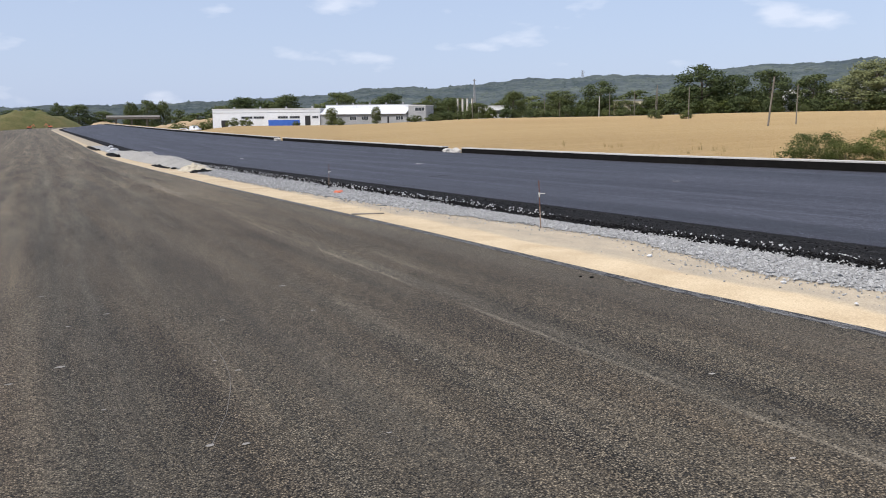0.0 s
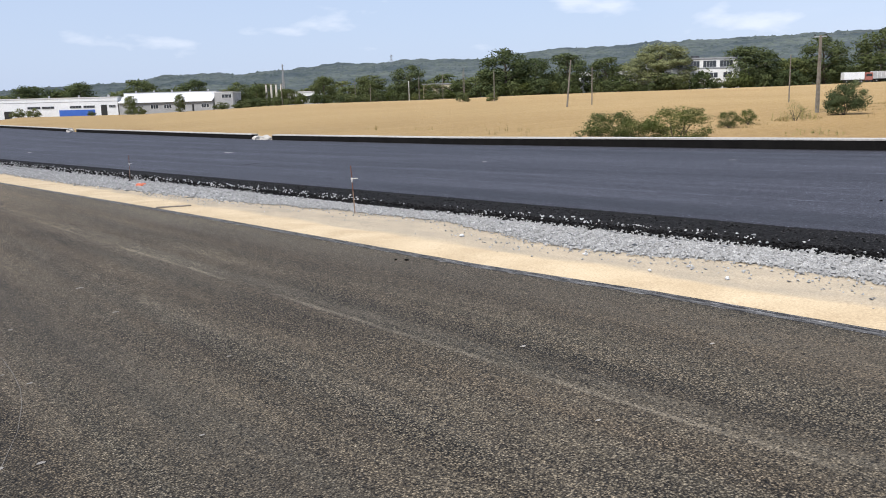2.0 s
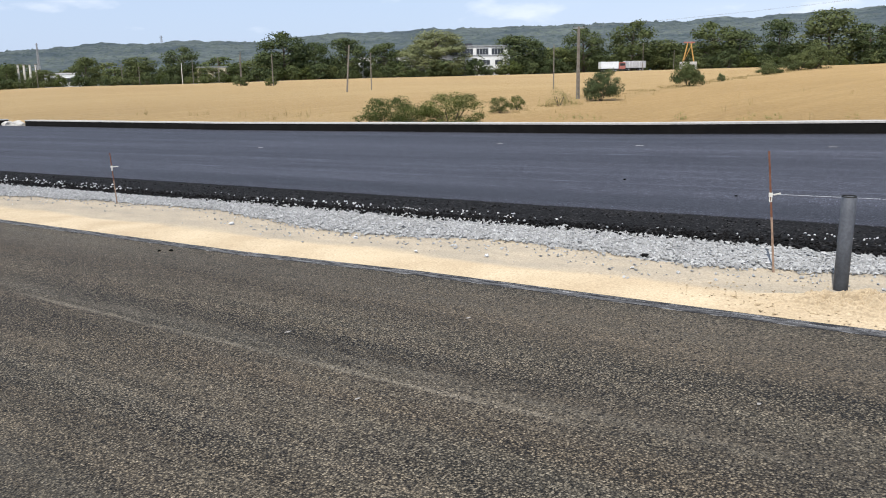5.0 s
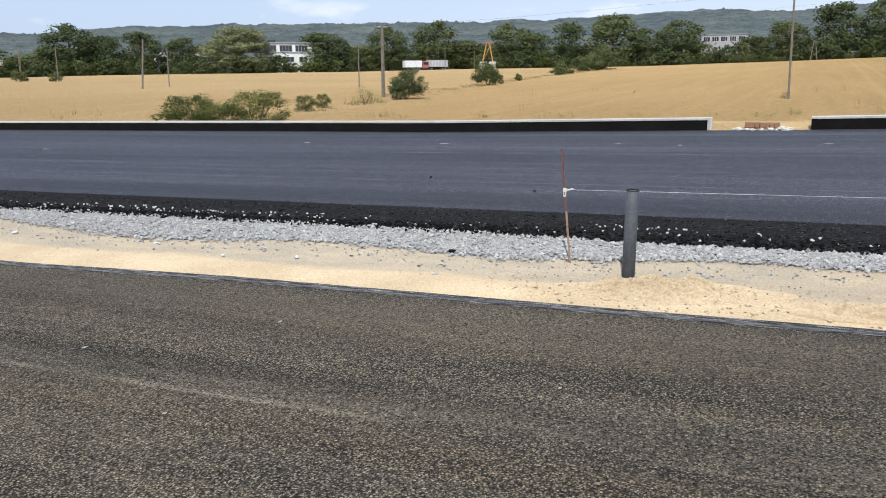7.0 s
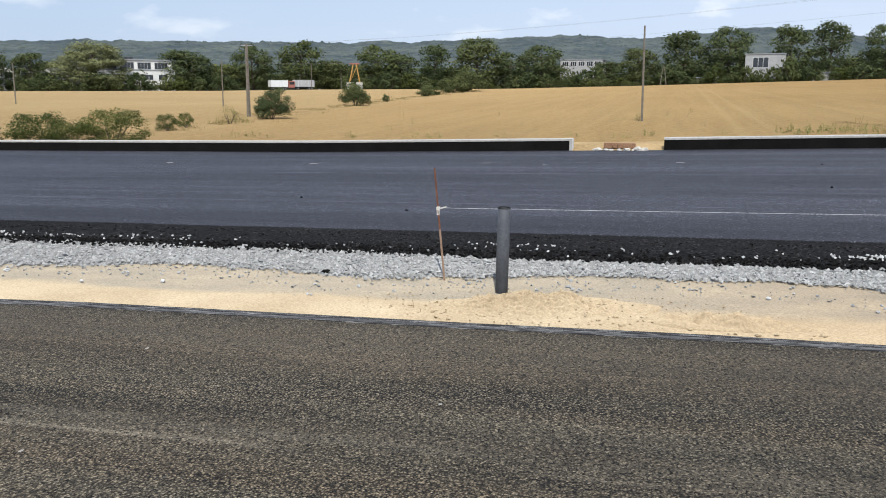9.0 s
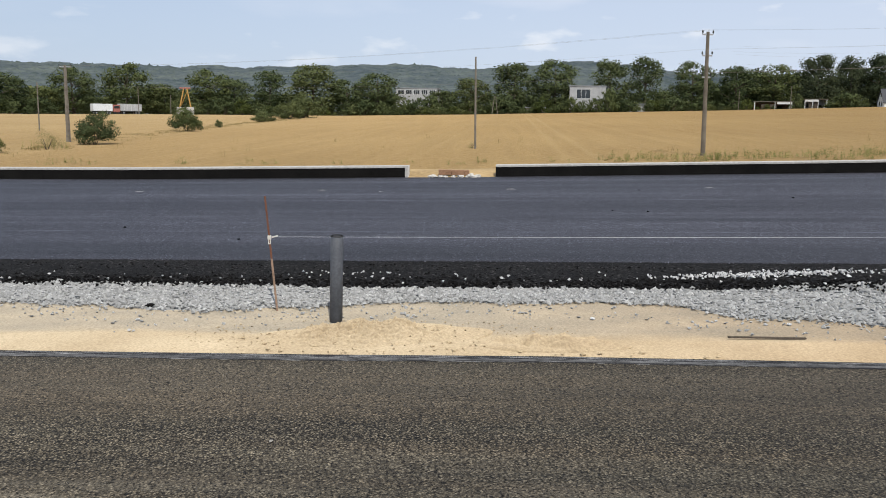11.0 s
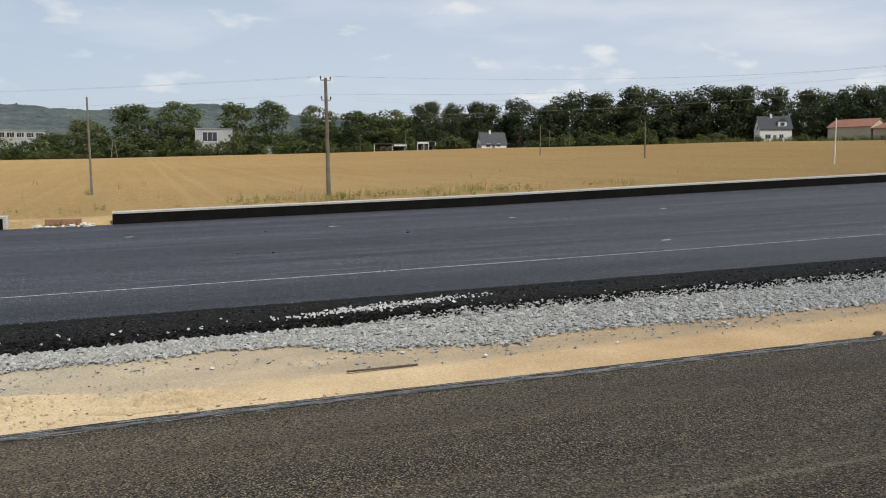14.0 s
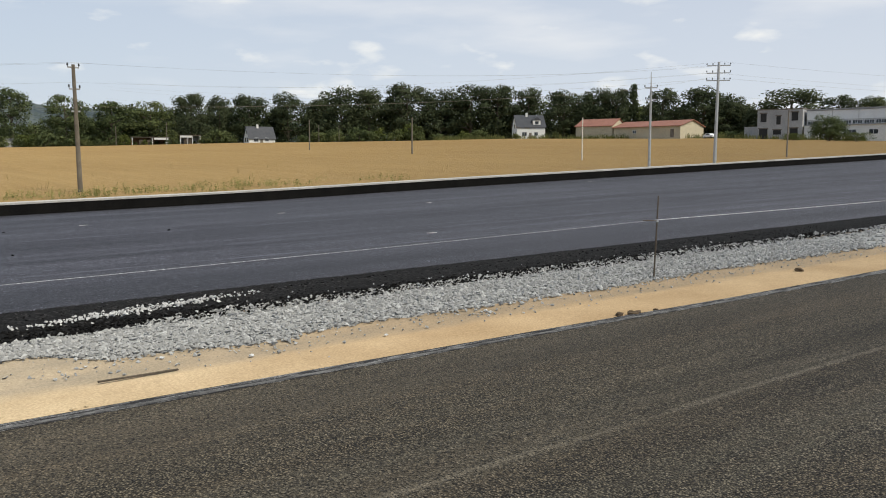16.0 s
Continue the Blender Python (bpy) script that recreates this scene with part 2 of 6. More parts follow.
def verge_material(name, grit_share):
    """Yellow sand that passes into dull packed grit away from the asphalt, browner along its southern stretch."""
    m, n, l, b = material(name, 0.95, 0.0, 0.1)
    v = place_node(n, l)
    big, small = noise_node(n, l, v, 1.3, 5), noise_node(n, l, v, 55.0, 3)
    sand = ramp_node(n, l, big, (0.35, (0.440, 0.350, 0.230)), (0.65, (0.530, 0.434, 0.295)))
    grit = ramp_node(n, l, noise_node(n, l, place_node(n, l, (2.2, 0.9, 1)), 1.4, 6, 0.65), (0.30, (0.300, 0.268, 0.212)), (0.55, (0.375, 0.322, 0.242)), (0.72, (0.440, 0.370, 0.270)))
    cross = n.new("ShaderNodeSeparateXYZ")
    l.new(v, cross.inputs["Vector"])
    wave = n.new("ShaderNodeMath")
    wave.operation = "MULTIPLY_ADD"
    wave.inputs[1].default_value = 0.55
    l.new(noise_node(n, l, place_node(n, l, (1.0, 0.55, 1)), 1.2, 6, 0.62), wave.inputs[0])
    l.new(cross.outputs["X"], wave.inputs[2])
    away = n.new("ShaderNodeMapRange")
    away.interpolation_type = "SMOOTHSTEP"
    away.inputs["From Min"].default_value, away.inputs["From Max"].default_value = 6.08, 6.32
    away.inputs["To Max"].default_value = grit_share
    l.new(wave.outputs["Value"], away.inputs["Value"])
    col = mix_node(n, l, away.outputs["Result"], sand, grit)
    col = mix_node(n, l, 0.7, col, ramp_node(n, l, small, (0.3, (0.72, 0.71, 0.69)), (0.7, (1.22, 1.22, 1.22))), "MULTIPLY")
    crumbs = ramp_node(n, l, noise_node(n, l, v, 21.0, 3, 0.6), (0.30, (0.78, 0.76, 0.73)), (0.44, (1, 1, 1)))
    col = mix_node(n, l, 0.4, col, crumbs, "MULTIPLY")
    tawny = n.new("ShaderNodeMapRange")
    tawny.inputs["From Min"].default_value, tawny.inputs["From Max"].default_value = 0.5, -4.5
    l.new(cross.outputs["Y"], tawny.inputs["Value"])
    col = mix_node(n, l, tawny.outputs["Result"], col, mix_node(n, l, 1.0, col, (0.90, 0.80, 0.70), "MULTIPLY"))
    l.new(col, b.inputs["Base Color"])
    bump_node(n, l, b, small, 0.5, 0.010)
    return m


M_SAND = verge_material("yellow_sand", 0.0)
M_VERGE = verge_material("sand_and_packed_grit", 1.0)
M_WHITE_STONE = plain("pale_rock", (0.52, 0.53, 0.54), (0.68, 0.68, 0.67), 14.0, 0.9, 0, 0.4, fine=90.0, spec=0.2)
M_CONCRETE = plain("pale_concrete", (0.44, 0.42, 0.385), (0.58, 0.56, 0.52), 1.5, 0.85, 0, 0.3, fine=30.0)
M_COPING = plain("bare_concrete", (0.36, 0.352, 0.335), (0.47, 0.46, 0.44), 0.8, 0.9, 0, 0.3, fine=18.0)
M_OLD_POLE = plain("dark_weathered_pole", (0.11, 0.092, 0.072), (0.20, 0.17, 0.132), 2.0, 0.9, 0, 0.4, fine=30.0)
M_BITUMEN = plain("bitumen_paint", (0.005, 0.005, 0.005), (0.011, 0.0105, 0.010), 2.0, 0.9, 0, 0.3, fine=25.0, spec=0.08)
M_GREY = plain("weathered_concrete", (0.14, 0.122, 0.10), (0.22, 0.195, 0.16), 2.0, 0.9, 0, 0.4, fine=30.0)
M_WOOD = plain("weathered_wood", (0.15, 0.13, 0.105), (0.25, 0.22, 0.18), 6.0, 0.85, 0, 0.4, stretch=(1, 1, 0.15), fine=40.0)
M_PALE_POST = plain("pale_post", (0.55, 0.52, 0.46), (0.66, 0.62, 0.55), 4.0, 0.8, 0, 0.2)
M_STEEL = plain("galvanised_steel", (0.34, 0.35, 0.36), (0.44, 0.45, 0.46), 4.0, 0.5, 0.6, 0.1)
M_RUST = plain("rusty_steel", (0.12, 0.05, 0.03), (0.22, 0.10, 0.06), 14.0, 0.85, 0.2, 0.4)
M_BARK = plain("bark", (0.07, 0.055, 0.04), (0.13, 0.105, 0.08), 4.0, 0.95, 0, 0.6)
M_WHITE = plain("white_render", (0.70, 0.70, 0.68), (0.80, 0.80, 0.78), 0.5, 0.85, 0, 0.1, fine=6.0)
M_WHITE_METAL = plain("white_sheet_metal", (0.66, 0.68, 0.70), (0.76, 0.78, 0.79), 0.4, 0.5, 0, 0.1, fine=5.0)
M_GREY_WALL = plain("grey_render", (0.36, 0.37, 0.38), (0.48, 0.48, 0.48), 0.5, 0.85, 0, 0.1, fine=4.0)
M_CREAM = plain("cream_render", (0.52, 0.46, 0.335), (0.62, 0.56, 0.42), 0.5, 0.85, 0, 0.1, fine=4.0)
M_RED_ROOF = plain("red_roof_sheet", (0.22, 0.095, 0.065), (0.30, 0.135, 0.095), 0.5, 0.7, 0, 0.2, fine=6.0)
M_DARK_ROOF = plain("dark_slate", (0.035, 0.038, 0.045), (0.06, 0.063, 0.07), 0.8, 0.5, 0, 0.2, fine=8.0)
M_GREY_ROOF = plain("grey_roofing", (0.22, 0.23, 0.24), (0.32, 0.33, 0.34), 0.5, 0.8, 0, 0.2, fine=6.0)
M_BLUE = plain("blue_door_sheet", (0.03, 0.10, 0.42), (0.05, 0.14, 0.5), 0.8, 0.5, 0, 0.1)
M_ORANGE = plain("yellow_machine_paint", (0.38, 0.21, 0.05), (0.48, 0.28, 0.08), 1.0, 0.5, 0, 0.1)
M_RED = plain("red_machine_paint", (0.30, 0.10, 0.08), (0.38, 0.15, 0.12), 1.0, 0.5, 0, 0.1)
M_BLACK = plain("rubber_and_opening_black", (0.015, 0.015, 0.015), (0.03, 0.03, 0.03), 5.0, 0.7, 0, 0.1)
M_PLASTIC = plain("grey_plastic_pipe", (0.066, 0.072, 0.084), (0.105, 0.113, 0.128), 4.0, 0.5, 0, 0.1, fine=50.0)
M_TAPE = plain("pale_fabric", (0.50, 0.48, 0.43), (0.62, 0.60, 0.55), 8.0, 0.9, 0, 0.2)
M_STRING = plain("white_string", (0.75, 0.75, 0.72), (0.85, 0.85, 0.82), 8.0, 0.9, 0, 0.1)
M_TARP = plain("dirty_white_film", (0.30, 0.25, 0.17), (0.58, 0.52, 0.40), 4.0, 0.5, 0, 0.3)
M_BRICK = plain("reddish_brick", (0.24, 0.135, 0.08), (0.34, 0.20, 0.12), 8.0, 0.9, 0, 0.4)
M_RED_PLASTIC = plain("orange_red_plastic", (0.60, 0.12, 0.05), (0.72, 0.2, 0.1), 8.0, 0.5, 0, 0.1)
M_GLASS, _n, _l, _b = material("dark_window_glass", 0.12, 0.0, 0.6)
_b.inputs["Base Color"].default_value = (0.03, 0.035, 0.04, 1)
M_LEAF = [leaf_material("oak_leaves", (0.066, 0.090, 0.042), (0.128, 0.150, 0.064)),
          leaf_material("ash_leaves", (0.085, 0.108, 0.045), (0.165, 0.182, 0.074)),
          leaf_material("willow_leaves", (0.21, 0.22, 0.105), (0.34, 0.345, 0.18)),
          leaf_material("shrub_leaves", (0.054, 0.076, 0.023), (0.138, 0.158, 0.050), 1.6),
          leaf_material("pine_needles", (0.022, 0.036, 0.021), (0.055, 0.072, 0.036)),
          leaf_material("yellowing_leaves", (0.20, 0.18, 0.07), (0.38, 0.33, 0.15)),
          leaf_material("dark_wood_leaves", (0.046, 0.062, 0.036), (0.088, 0.104, 0.054))]
M_DRY = leaf_material("dry_weeds", (0.26, 0.19, 0.08), (0.46, 0.35, 0.17))


def wheat_material():
    m, n, l, b = material("ripe_wheat", 0.95, 0, 0.1)
    v = place_node(n, l)
    big = noise_node(n, l, place_node(n, l, (0.02, 0.02, 0.02)), 1.0, 5, 0.6)
    fine = noise_node(n, l, v, 3.0, 6, 0.7)
    rows_ = noise_node(n, l, place_node(n, l, (0.03, 0.6, 0.1)), 1.0, 3, 0.5)
    col = ramp_node(n, l, big, (0.35, (0.305, 0.206, 0.094)), (0.65, (0.372, 0.263, 0.127)))
    col = mix_node(n, l, 0.5, col, ramp_node(n, l, fine, (0.3, (0.20, 0.130, 0.053)), (0.7, (0.49, 0.36, 0.18))))
    col = mix_node(n, l, 0.22, col, ramp_node(n, l, rows_, (0.4, (0.8, 0.78, 0.72)), (0.6, (1.15, 1.13, 1.08))), "MULTIPLY")
    # the plot north of the dividing strip is paler; side-lit darkening is painted in southward
    plot = n.new("ShaderNodeVectorMath")
    plot.operation = "DOT_PRODUCT"
    plot.inputs[1].default_value = (-0.131, 1.0, 0.0)
    l.new(v, plot.inputs[0])
    span = n.new("ShaderNodeMapRange")
    span.inputs["From Min"].default_value, span.inputs["From Max"].default_value = -200.0, 100.0
    l.new(plot.outputs["Value"], span.inputs["Value"])
    col = mix_node(n, l, 1.0, col, ramp_node(n, l, span.outputs["Result"], (0.25, (0.80, 0.75, 0.66)), (0.50, (0.89, 0.85, 0.77)), (0.65, (0.98, 0.955, 0.90)), (0.74, (0.99, 0.97, 0.94)), (0.757, (1.0, 1.0, 1.0)), (0.90, (1.0, 1.02, 1.06))), "MULTIPLY")
    col = mix_node(n, l, 1.0, col, (1.14, 1.15, 1.18), "MULTIPLY")
    # faint tramlines left by the tractor
    line = n.new("ShaderNodeVectorMath")
    line.operation = "DOT_PRODUCT"
    line.inputs[1].default_value = (0.016, 1.0, 0.0)
    l.new(v, line.inputs[0])
    for off, amount in ((-3.3, 0.30), (-5.1, 0.34), (-12.4, 0.12), (6.0, 0.14), (7.8, 0.12), (19.5, 0.14), (-27.0, 0.14), (-28.8, 0.12)):
        d = n.new("ShaderNodeMath")
        d.operation = "SUBTRACT"
        d.inputs[1].default_value = off
        l.new(line.outputs["Value"], d.inputs[0])
        ab = n.new("ShaderNodeMath")
        ab.operation = "ABSOLUTE"
        l.new(d.outputs["Value"], ab.inputs[0])
        fade = n.new("ShaderNodeMapRange")
        fade.inputs["From Min"].default_value, fade.inputs["From Max"].default_value = 0.45, 0.0
        fade.inputs["To Min"].default_value, fade.inputs["To Max"].default_value = 0.0, amount
        l.new(ab.outputs["Value"], fade.inputs["Value"])
        col = mix_node(n, l, fade.outputs["Result"], col, (0.46, 0.34, 0.17))
    l.new(col, b.inputs["Base Color"])
    bump_node(n, l, b, fine, 1.0, 0.3)
    return m


M_WHEAT = wheat_material()


def broken_seal():
    m, n, l, b = material("broken_edge_seal", 0.85, 0, 0.3)
    flakes = noise_node(n, l, place_node(n, l, (110.0, 4.0, 1)), 1.0, 4, 0.7)
    grain_ = noise_node(n, l, place_node(n, l), 70.0, 3)
    col = ramp_node(n, l, flakes, (0.50, (0.022, 0.022, 0.024)), (0.60, (0.25, 0.25, 0.25)))
    col = mix_node(n, l, 0.6, col, ramp_node(n, l, grain_, (0.35, (0.3, 0.3, 0.3)), (0.65, (1.3, 1.3, 1.3))), "MULTIPLY")
    l.new(col, b.inputs["Base Color"])
    bump_node(n, l, b, flakes, 0.8, 0.01)
    return m


M_SEAL = broken_seal()
M_BEAD = plain("dusty_grey_sealant", (0.030, 0.031, 0.033), (0.145, 0.146, 0.148), 9.0, 0.8, 0, 0.3, stretch=(1, 0.6, 1), fine=30.0)
M_WHEATISH = plain("straw_earth", (0.28, 0.20, 0.10), (0.40, 0.29, 0.15), 0.8, 0.95, 0, 0.6, fine=9.0, spec=0.1)
M_LAND = plain("dry_grassland", (0.20, 0.17, 0.07), (0.42, 0.30, 0.12), 0.25, 0.95, 0, 0.8, fine=6.0, spec=0.1)
M_MOUND = plain("grassy_earth", (0.09, 0.11, 0.04), (0.19, 0.165, 0.075), 0.12, 0.95, 0, 0.8, fine=1.5, spec=0.1)
M_EARTH = plain("bare_earth", (0.40, 0.29, 0.17), (0.52, 0.40, 0.25), 0.2, 0.95, 0, 0.6, fine=3.0, spec=0.1)


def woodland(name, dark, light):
    """Far mixed woods: broad stands of different tone, single crowns within them, haze painted in."""
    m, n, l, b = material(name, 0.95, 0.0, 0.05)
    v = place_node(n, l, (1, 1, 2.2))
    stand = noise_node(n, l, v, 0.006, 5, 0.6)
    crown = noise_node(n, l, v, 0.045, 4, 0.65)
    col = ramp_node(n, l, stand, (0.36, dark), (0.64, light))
    # cool dark and warm pale tones paint shade and light on the crowns
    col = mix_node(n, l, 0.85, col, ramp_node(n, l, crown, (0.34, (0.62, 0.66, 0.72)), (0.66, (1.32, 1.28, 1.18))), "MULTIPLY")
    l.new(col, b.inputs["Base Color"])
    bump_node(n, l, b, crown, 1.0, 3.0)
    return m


# distance haze is put into these pale bluish greens
M_HILL = woodland("hazed_far_woodland", (0.060, 0.077, 0.087), (0.095, 0.113, 0.112))

# ---- building blocks ----


def part(name, bm, mat, parent=None, label=""):
    """Links a bmesh as one mesh object, under a thing or a part if parent is given."""
    me = bpy.data.meshes.new(name)
    bm.to_mesh(me)
    bm.free()
    me.materials.append(mat)
    ob = new(name, me)
    ob.parent = parent
    if label:
        ob["label"] = label
    return ob


def sheet(name, verts, faces, mat, parent=None, smooth=True):
    me = bpy.data.meshes.new(name)
    me.from_pydata(verts, [], faces)
    me.materials.append(mat)
    if smooth:
        me.polygons.foreach_set("use_smooth", [True] * len(me.polygons))
    ob = new(name, me)
    ob.parent = parent
    return ob


def thing(name, label, category, m=None, group="", kind=""):
    ob = tagged(new(name), label, category, group, kind)
    if m is not None:
        ob.matrix_world = m
    return ob


def box(bm, x0, y0, z0, x1, y1, z1, bevel=0.0):
    g = bmesh.ops.create_cube(bm, size=1.0, matrix=Matrix.Translation(((x0 + x1) / 2, (y0 + y1) / 2, (z0 + z1) / 2)) @ Matrix.Diagonal((x1 - x0, y1 - y0, z1 - z0, 1)))
    if bevel:
        edges = list({e for v in g["verts"] for e in v.link_edges})
        bmesh.ops.bevel(bm, geom=edges, offset=bevel, segments=2, affect="EDGES", profile=0.6)
    return bm


def boxm(*args, **kw):
    return box(bmesh.new(), *args, **kw)


def rod(bm, a, b, r0, r1=None, n=10):
    """A tapered round bar from a to b."""
    a, b = Vector(a), Vector(b)
    d = b - a
    m = Matrix.Translation((a + b) / 2) @ d.to_track_quat("Z", "Y").to_matrix().to_4x4()
    bmesh.ops.create_cone(bm, cap_ends=True, segments=n, radius1=r0, radius2=r0 if r1 is None else r1, depth=d.length, matrix=m)
    return bm


def rodm(*args, **kw):
    return rod(bmesh.new(), *args, **kw)


def facing(x0, y0, x1, y1, z):
    """A frame whose x runs along a front from (x0, y0) to (x1, y1), whose y runs away from the road, and its length."""
    d = Vector((x1 - x0, y1 - y0, 0))
    return Matrix.Translation((x0, y0, z)) @ Matrix.Rotation(math.atan2(d.y, d.x), 4, "Z"), d.length


# ---- the lie of the land ----
def lerp(x, xs, ys):
    return float(np.interp(x, xs, ys))


def near_grade(y):
    return lerp(y, (-300, -80, 60, 75, 95, 400), (3.2, 1.6, -1.2, -1.4, -1.5, -1.4))


def kerb_z(y):
    return lerp(y, (-300, -120, -60, -46, -17, -10, 0, 10, 28, 44, 83, 160, 300), (4.6, 3.9, 2.4, 1.91, .85, .57, .27, .01, -.27, -.42, -.5, -.3, .35))


def bend(y):
    return max(0.0, y - 290) ** 2 / 2200


def road_z(x, y):
    """Surface of the roads and the verge between them."""
    x = x - bend(y)
    n = near_grade(y)
    if x < 5.25:
        return .03 * x + n
    if x < 8.95:
        return .03 * x + n - .1 * (x - 5.25) / 3.7
    z0 = .03 * 8.95 - .1 + n
    return z0 + (kerb_z(y) - z0) * (x - 8.95) / 13.55


FIELD_AZ = (-30, 0, 9, 12, 19, 29, 38, 45, 60, 67, 79, 87, 94, 105, 113, 119, 131, 144, 154, 180)
FIELD_EL = (-.7, -.7, -.75, -.4, -.42, -.06, .02, .16, .28, .4, .5, .7, .9, 1.2, 1.45, 1.53, 1.77, 1.74, 1.46, 1.3)
FIELD_R = (330, 330, 330, 325, 315, 295, 280, 275, 305, 325, 325, 317, 310, 308, 305, 303, 290, 270, 256, 250)


def ground_z(x, y):
    """The land beside the roads: a field that leans up to its far edge, then level land."""
    az, r = math.degrees(math.atan2(x, y)), math.hypot(x, y)
    if x < 23.3 + bend(y) or az > 170:
        return road_z(min(x, 22.5), y) - .35
    far = lerp(az, FIELD_AZ, FIELD_R)
    zf = 1.6 + far * math.tan(math.radians(lerp(az, FIELD_AZ, FIELD_EL)))
    r0 = min(23.3 / math.sin(math.radians(max(az, 3))), far - 20)
    zk = kerb_z(r0 * math.cos(math.radians(az)))
    s = (r - r0) / (far - r0)
    bank = max(0.0, min(1.0, (x - 24.3 - bend(y)) / 4.5))
    return zk + .06 - 1.4 * bank * bank * (3 - 2 * bank) + (zf - zk + 1.34) * max(0.0, min(1.0, s))


def edge_shift(y):
    """How far the edge of the worn asphalt wanders from its line."""
    return lerp(y, (-60, -12, -7.5, -4.7, -0.5, 1, 4, 6, 12, 16, 20, 26, 45, 80, 120), (-.1, -.2, -.16, -.07, .03, 0, 0, -.11, -.13, -.18, -.25, -.36, -.36, -.2, 0))


def black_shift(y):
    """How far the black crumb reaches over the rock."""
    return lerp(y, (-3.6, -2.9, -2.3, 0, 1, 1.8, 3, 9, 11, 13.5, 16, 20, 30), (.22, .1, -.12, -.12, -.18, -.08, 0, 0, -.17, -.17, -.1, 0, .1))


def strip(name, xs, y_list, lift, mat, parent=None, thick=0.0, wobble=0.0, lifts=None):
    """A sheet along the road between given offsets, with its own sides where it has thickness."""
    verts, faces = [], []
    k = len(xs)
    for y in y_list:
        for i, x in enumerate(xs):
            xx = x + bend(y)
            if 4.9 < x < 5.5:
                xx += edge_shift(y)
            elif 7.5 < x < 7.6:
                xx += black_shift(y)
            if wobble and i in (0, k - 1):
                xx += wobble * (noise.noise((0.9 * y, i * 7.0, 3.1)) + 0.6 * noise.noise((3.7 * y, i * 3.0, 1.1)))
            dz = lift if lifts is None else lifts[i]
            verts.append((xx, y, road_z(xx, y) + dz))
        if thick:
            for i in (k - 1, 0):
                x, yy, z = verts[-k if i == 0 else -1] if i == k - 1 else verts[-k - 1]
                verts.append((x, yy, z - thick))
    w = k + (2 if thick else 0)
    for j in range(len(y_list) - 1):
        for i in range(w - (0 if thick else 1)):
            a, b = j * w + i, j * w + (i + 1) % w
            faces.append((a, b, b + w, a + w))
    return sheet(name, verts, faces, mat, parent, smooth=not thick)


def steps(*spans):
    """Positions along the road: (start, end, step) spans."""
    out = []
    for a, b, s in spans:
        out += list(np.arange(a, b, s))
    return [float(v) for v in out] + [float(spans[-1][1])]


ALONG = steps((-110, -30, 4), (-30, 40, 0.5), (40, 120, 4), (120, 460, 10))
FINE = steps((-110, -20, 2), (-20, 30, 0.15), (30, 120, 1.5), (120, 460, 10))

# the land: one sheet out to the horizon
radii = [8, 14, 20, 23, 24.5, 26, 28, 31, 36, 43, 52, 65, 80, 100, 125, 150, 180, 215, 250, 265, 280, 300, 320, 345, 380, 450, 600, 900, 1500, 2500, 4600]
lv, lf = [], []
NA = 180
for r in radii:
    for i in range(NA):
        a = 2 * math.pi * i / NA
        x, y = r * math.sin(a), r * math.cos(a)
        az, far_r = math.degrees(a), lerp(math.degrees(a), FIELD_AZ, FIELD_R)
        under = 0.5 if 8 < az < 164 and x > 27 and r < far_r - 8 else 0.0
        lv.append((x, y, ground_z(x, y) - (0.3 if x < 23 else under)))
lv.append((0, 0, -0.8))
for j in range(len(radii) - 1):
    for i in range(NA):
        a, b = j * NA + i, j * NA + (i + 1) % NA
        lf.append((a, a + NA, b + NA, b))
lf += [(len(lv) - 1, i, (i + 1) % NA) for i in range(NA)]
ground = tagged(sheet("ground", lv, lf, M_LAND), "dry yellowish open grassland round the new road", "ground", kind="structure")

# the ripe field beyond the kerb
fv, ff = [], []
azs = [7 + 0.5 * i for i in range(2 * 158 + 1)]
ss = [0.0, 0.02, 0.045, 0.07, 0.1, 0.14, 0.18, 0.23, 0.28, 0.34, 0.4, 0.47, 0.54, 0.62, 0.7, 0.78, 0.86, 0.93, 1.0]
for s in ss:
    for az in azs:
        a = radians(az)
        far = lerp(az, FIELD_AZ, FIELD_R) - 3
        r0 = min(25.0 / math.sin(a), far - 25)
        r = r0 + (far - r0) * s
        x, y = r * math.sin(a), r * math.cos(a)
        crop = 0.05
        fv.append((x, y, ground_z(x, y) + crop + 0.06 * noise.noise((x * 0.05, y * 0.05, 0))))
W_ = len(azs)
for j in range(len(ss) - 1):
    for i in range(W_ - 1):
        ff.append((j * W_ + i, (j + 1) * W_ + i, (j + 1) * W_ + i + 1, j * W_ + i + 1))
tagged(sheet("wheat_field", fv, ff, M_WHEAT), "ripe golden-brown wheat field rising gently behind the road", "field", kind="structure")

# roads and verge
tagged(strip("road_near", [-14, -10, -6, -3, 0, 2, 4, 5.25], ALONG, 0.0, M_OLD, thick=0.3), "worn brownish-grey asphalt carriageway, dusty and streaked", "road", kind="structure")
tagged(strip("edge_strip", [5.165, 5.20, 5.23, 5.26, 5.292], FINE, 0.006, M_SEAL, thick=0.05, wobble=0.005, lifts=(0.003, 0.005, 0.009, 0.012, 0.0)), "dark flaking bitumen sealing strip along the asphalt edge", "edge strip", kind="structure")
tagged(strip("seal_bead", [5.182, 5.189, 5.197], FINE, 0.006, M_BEAD, thick=0.03, wobble=0.004, lifts=(0.006, 0.013, 0.008)), "thin grey bead along the sealing strip", "edge strip", kind="structure")
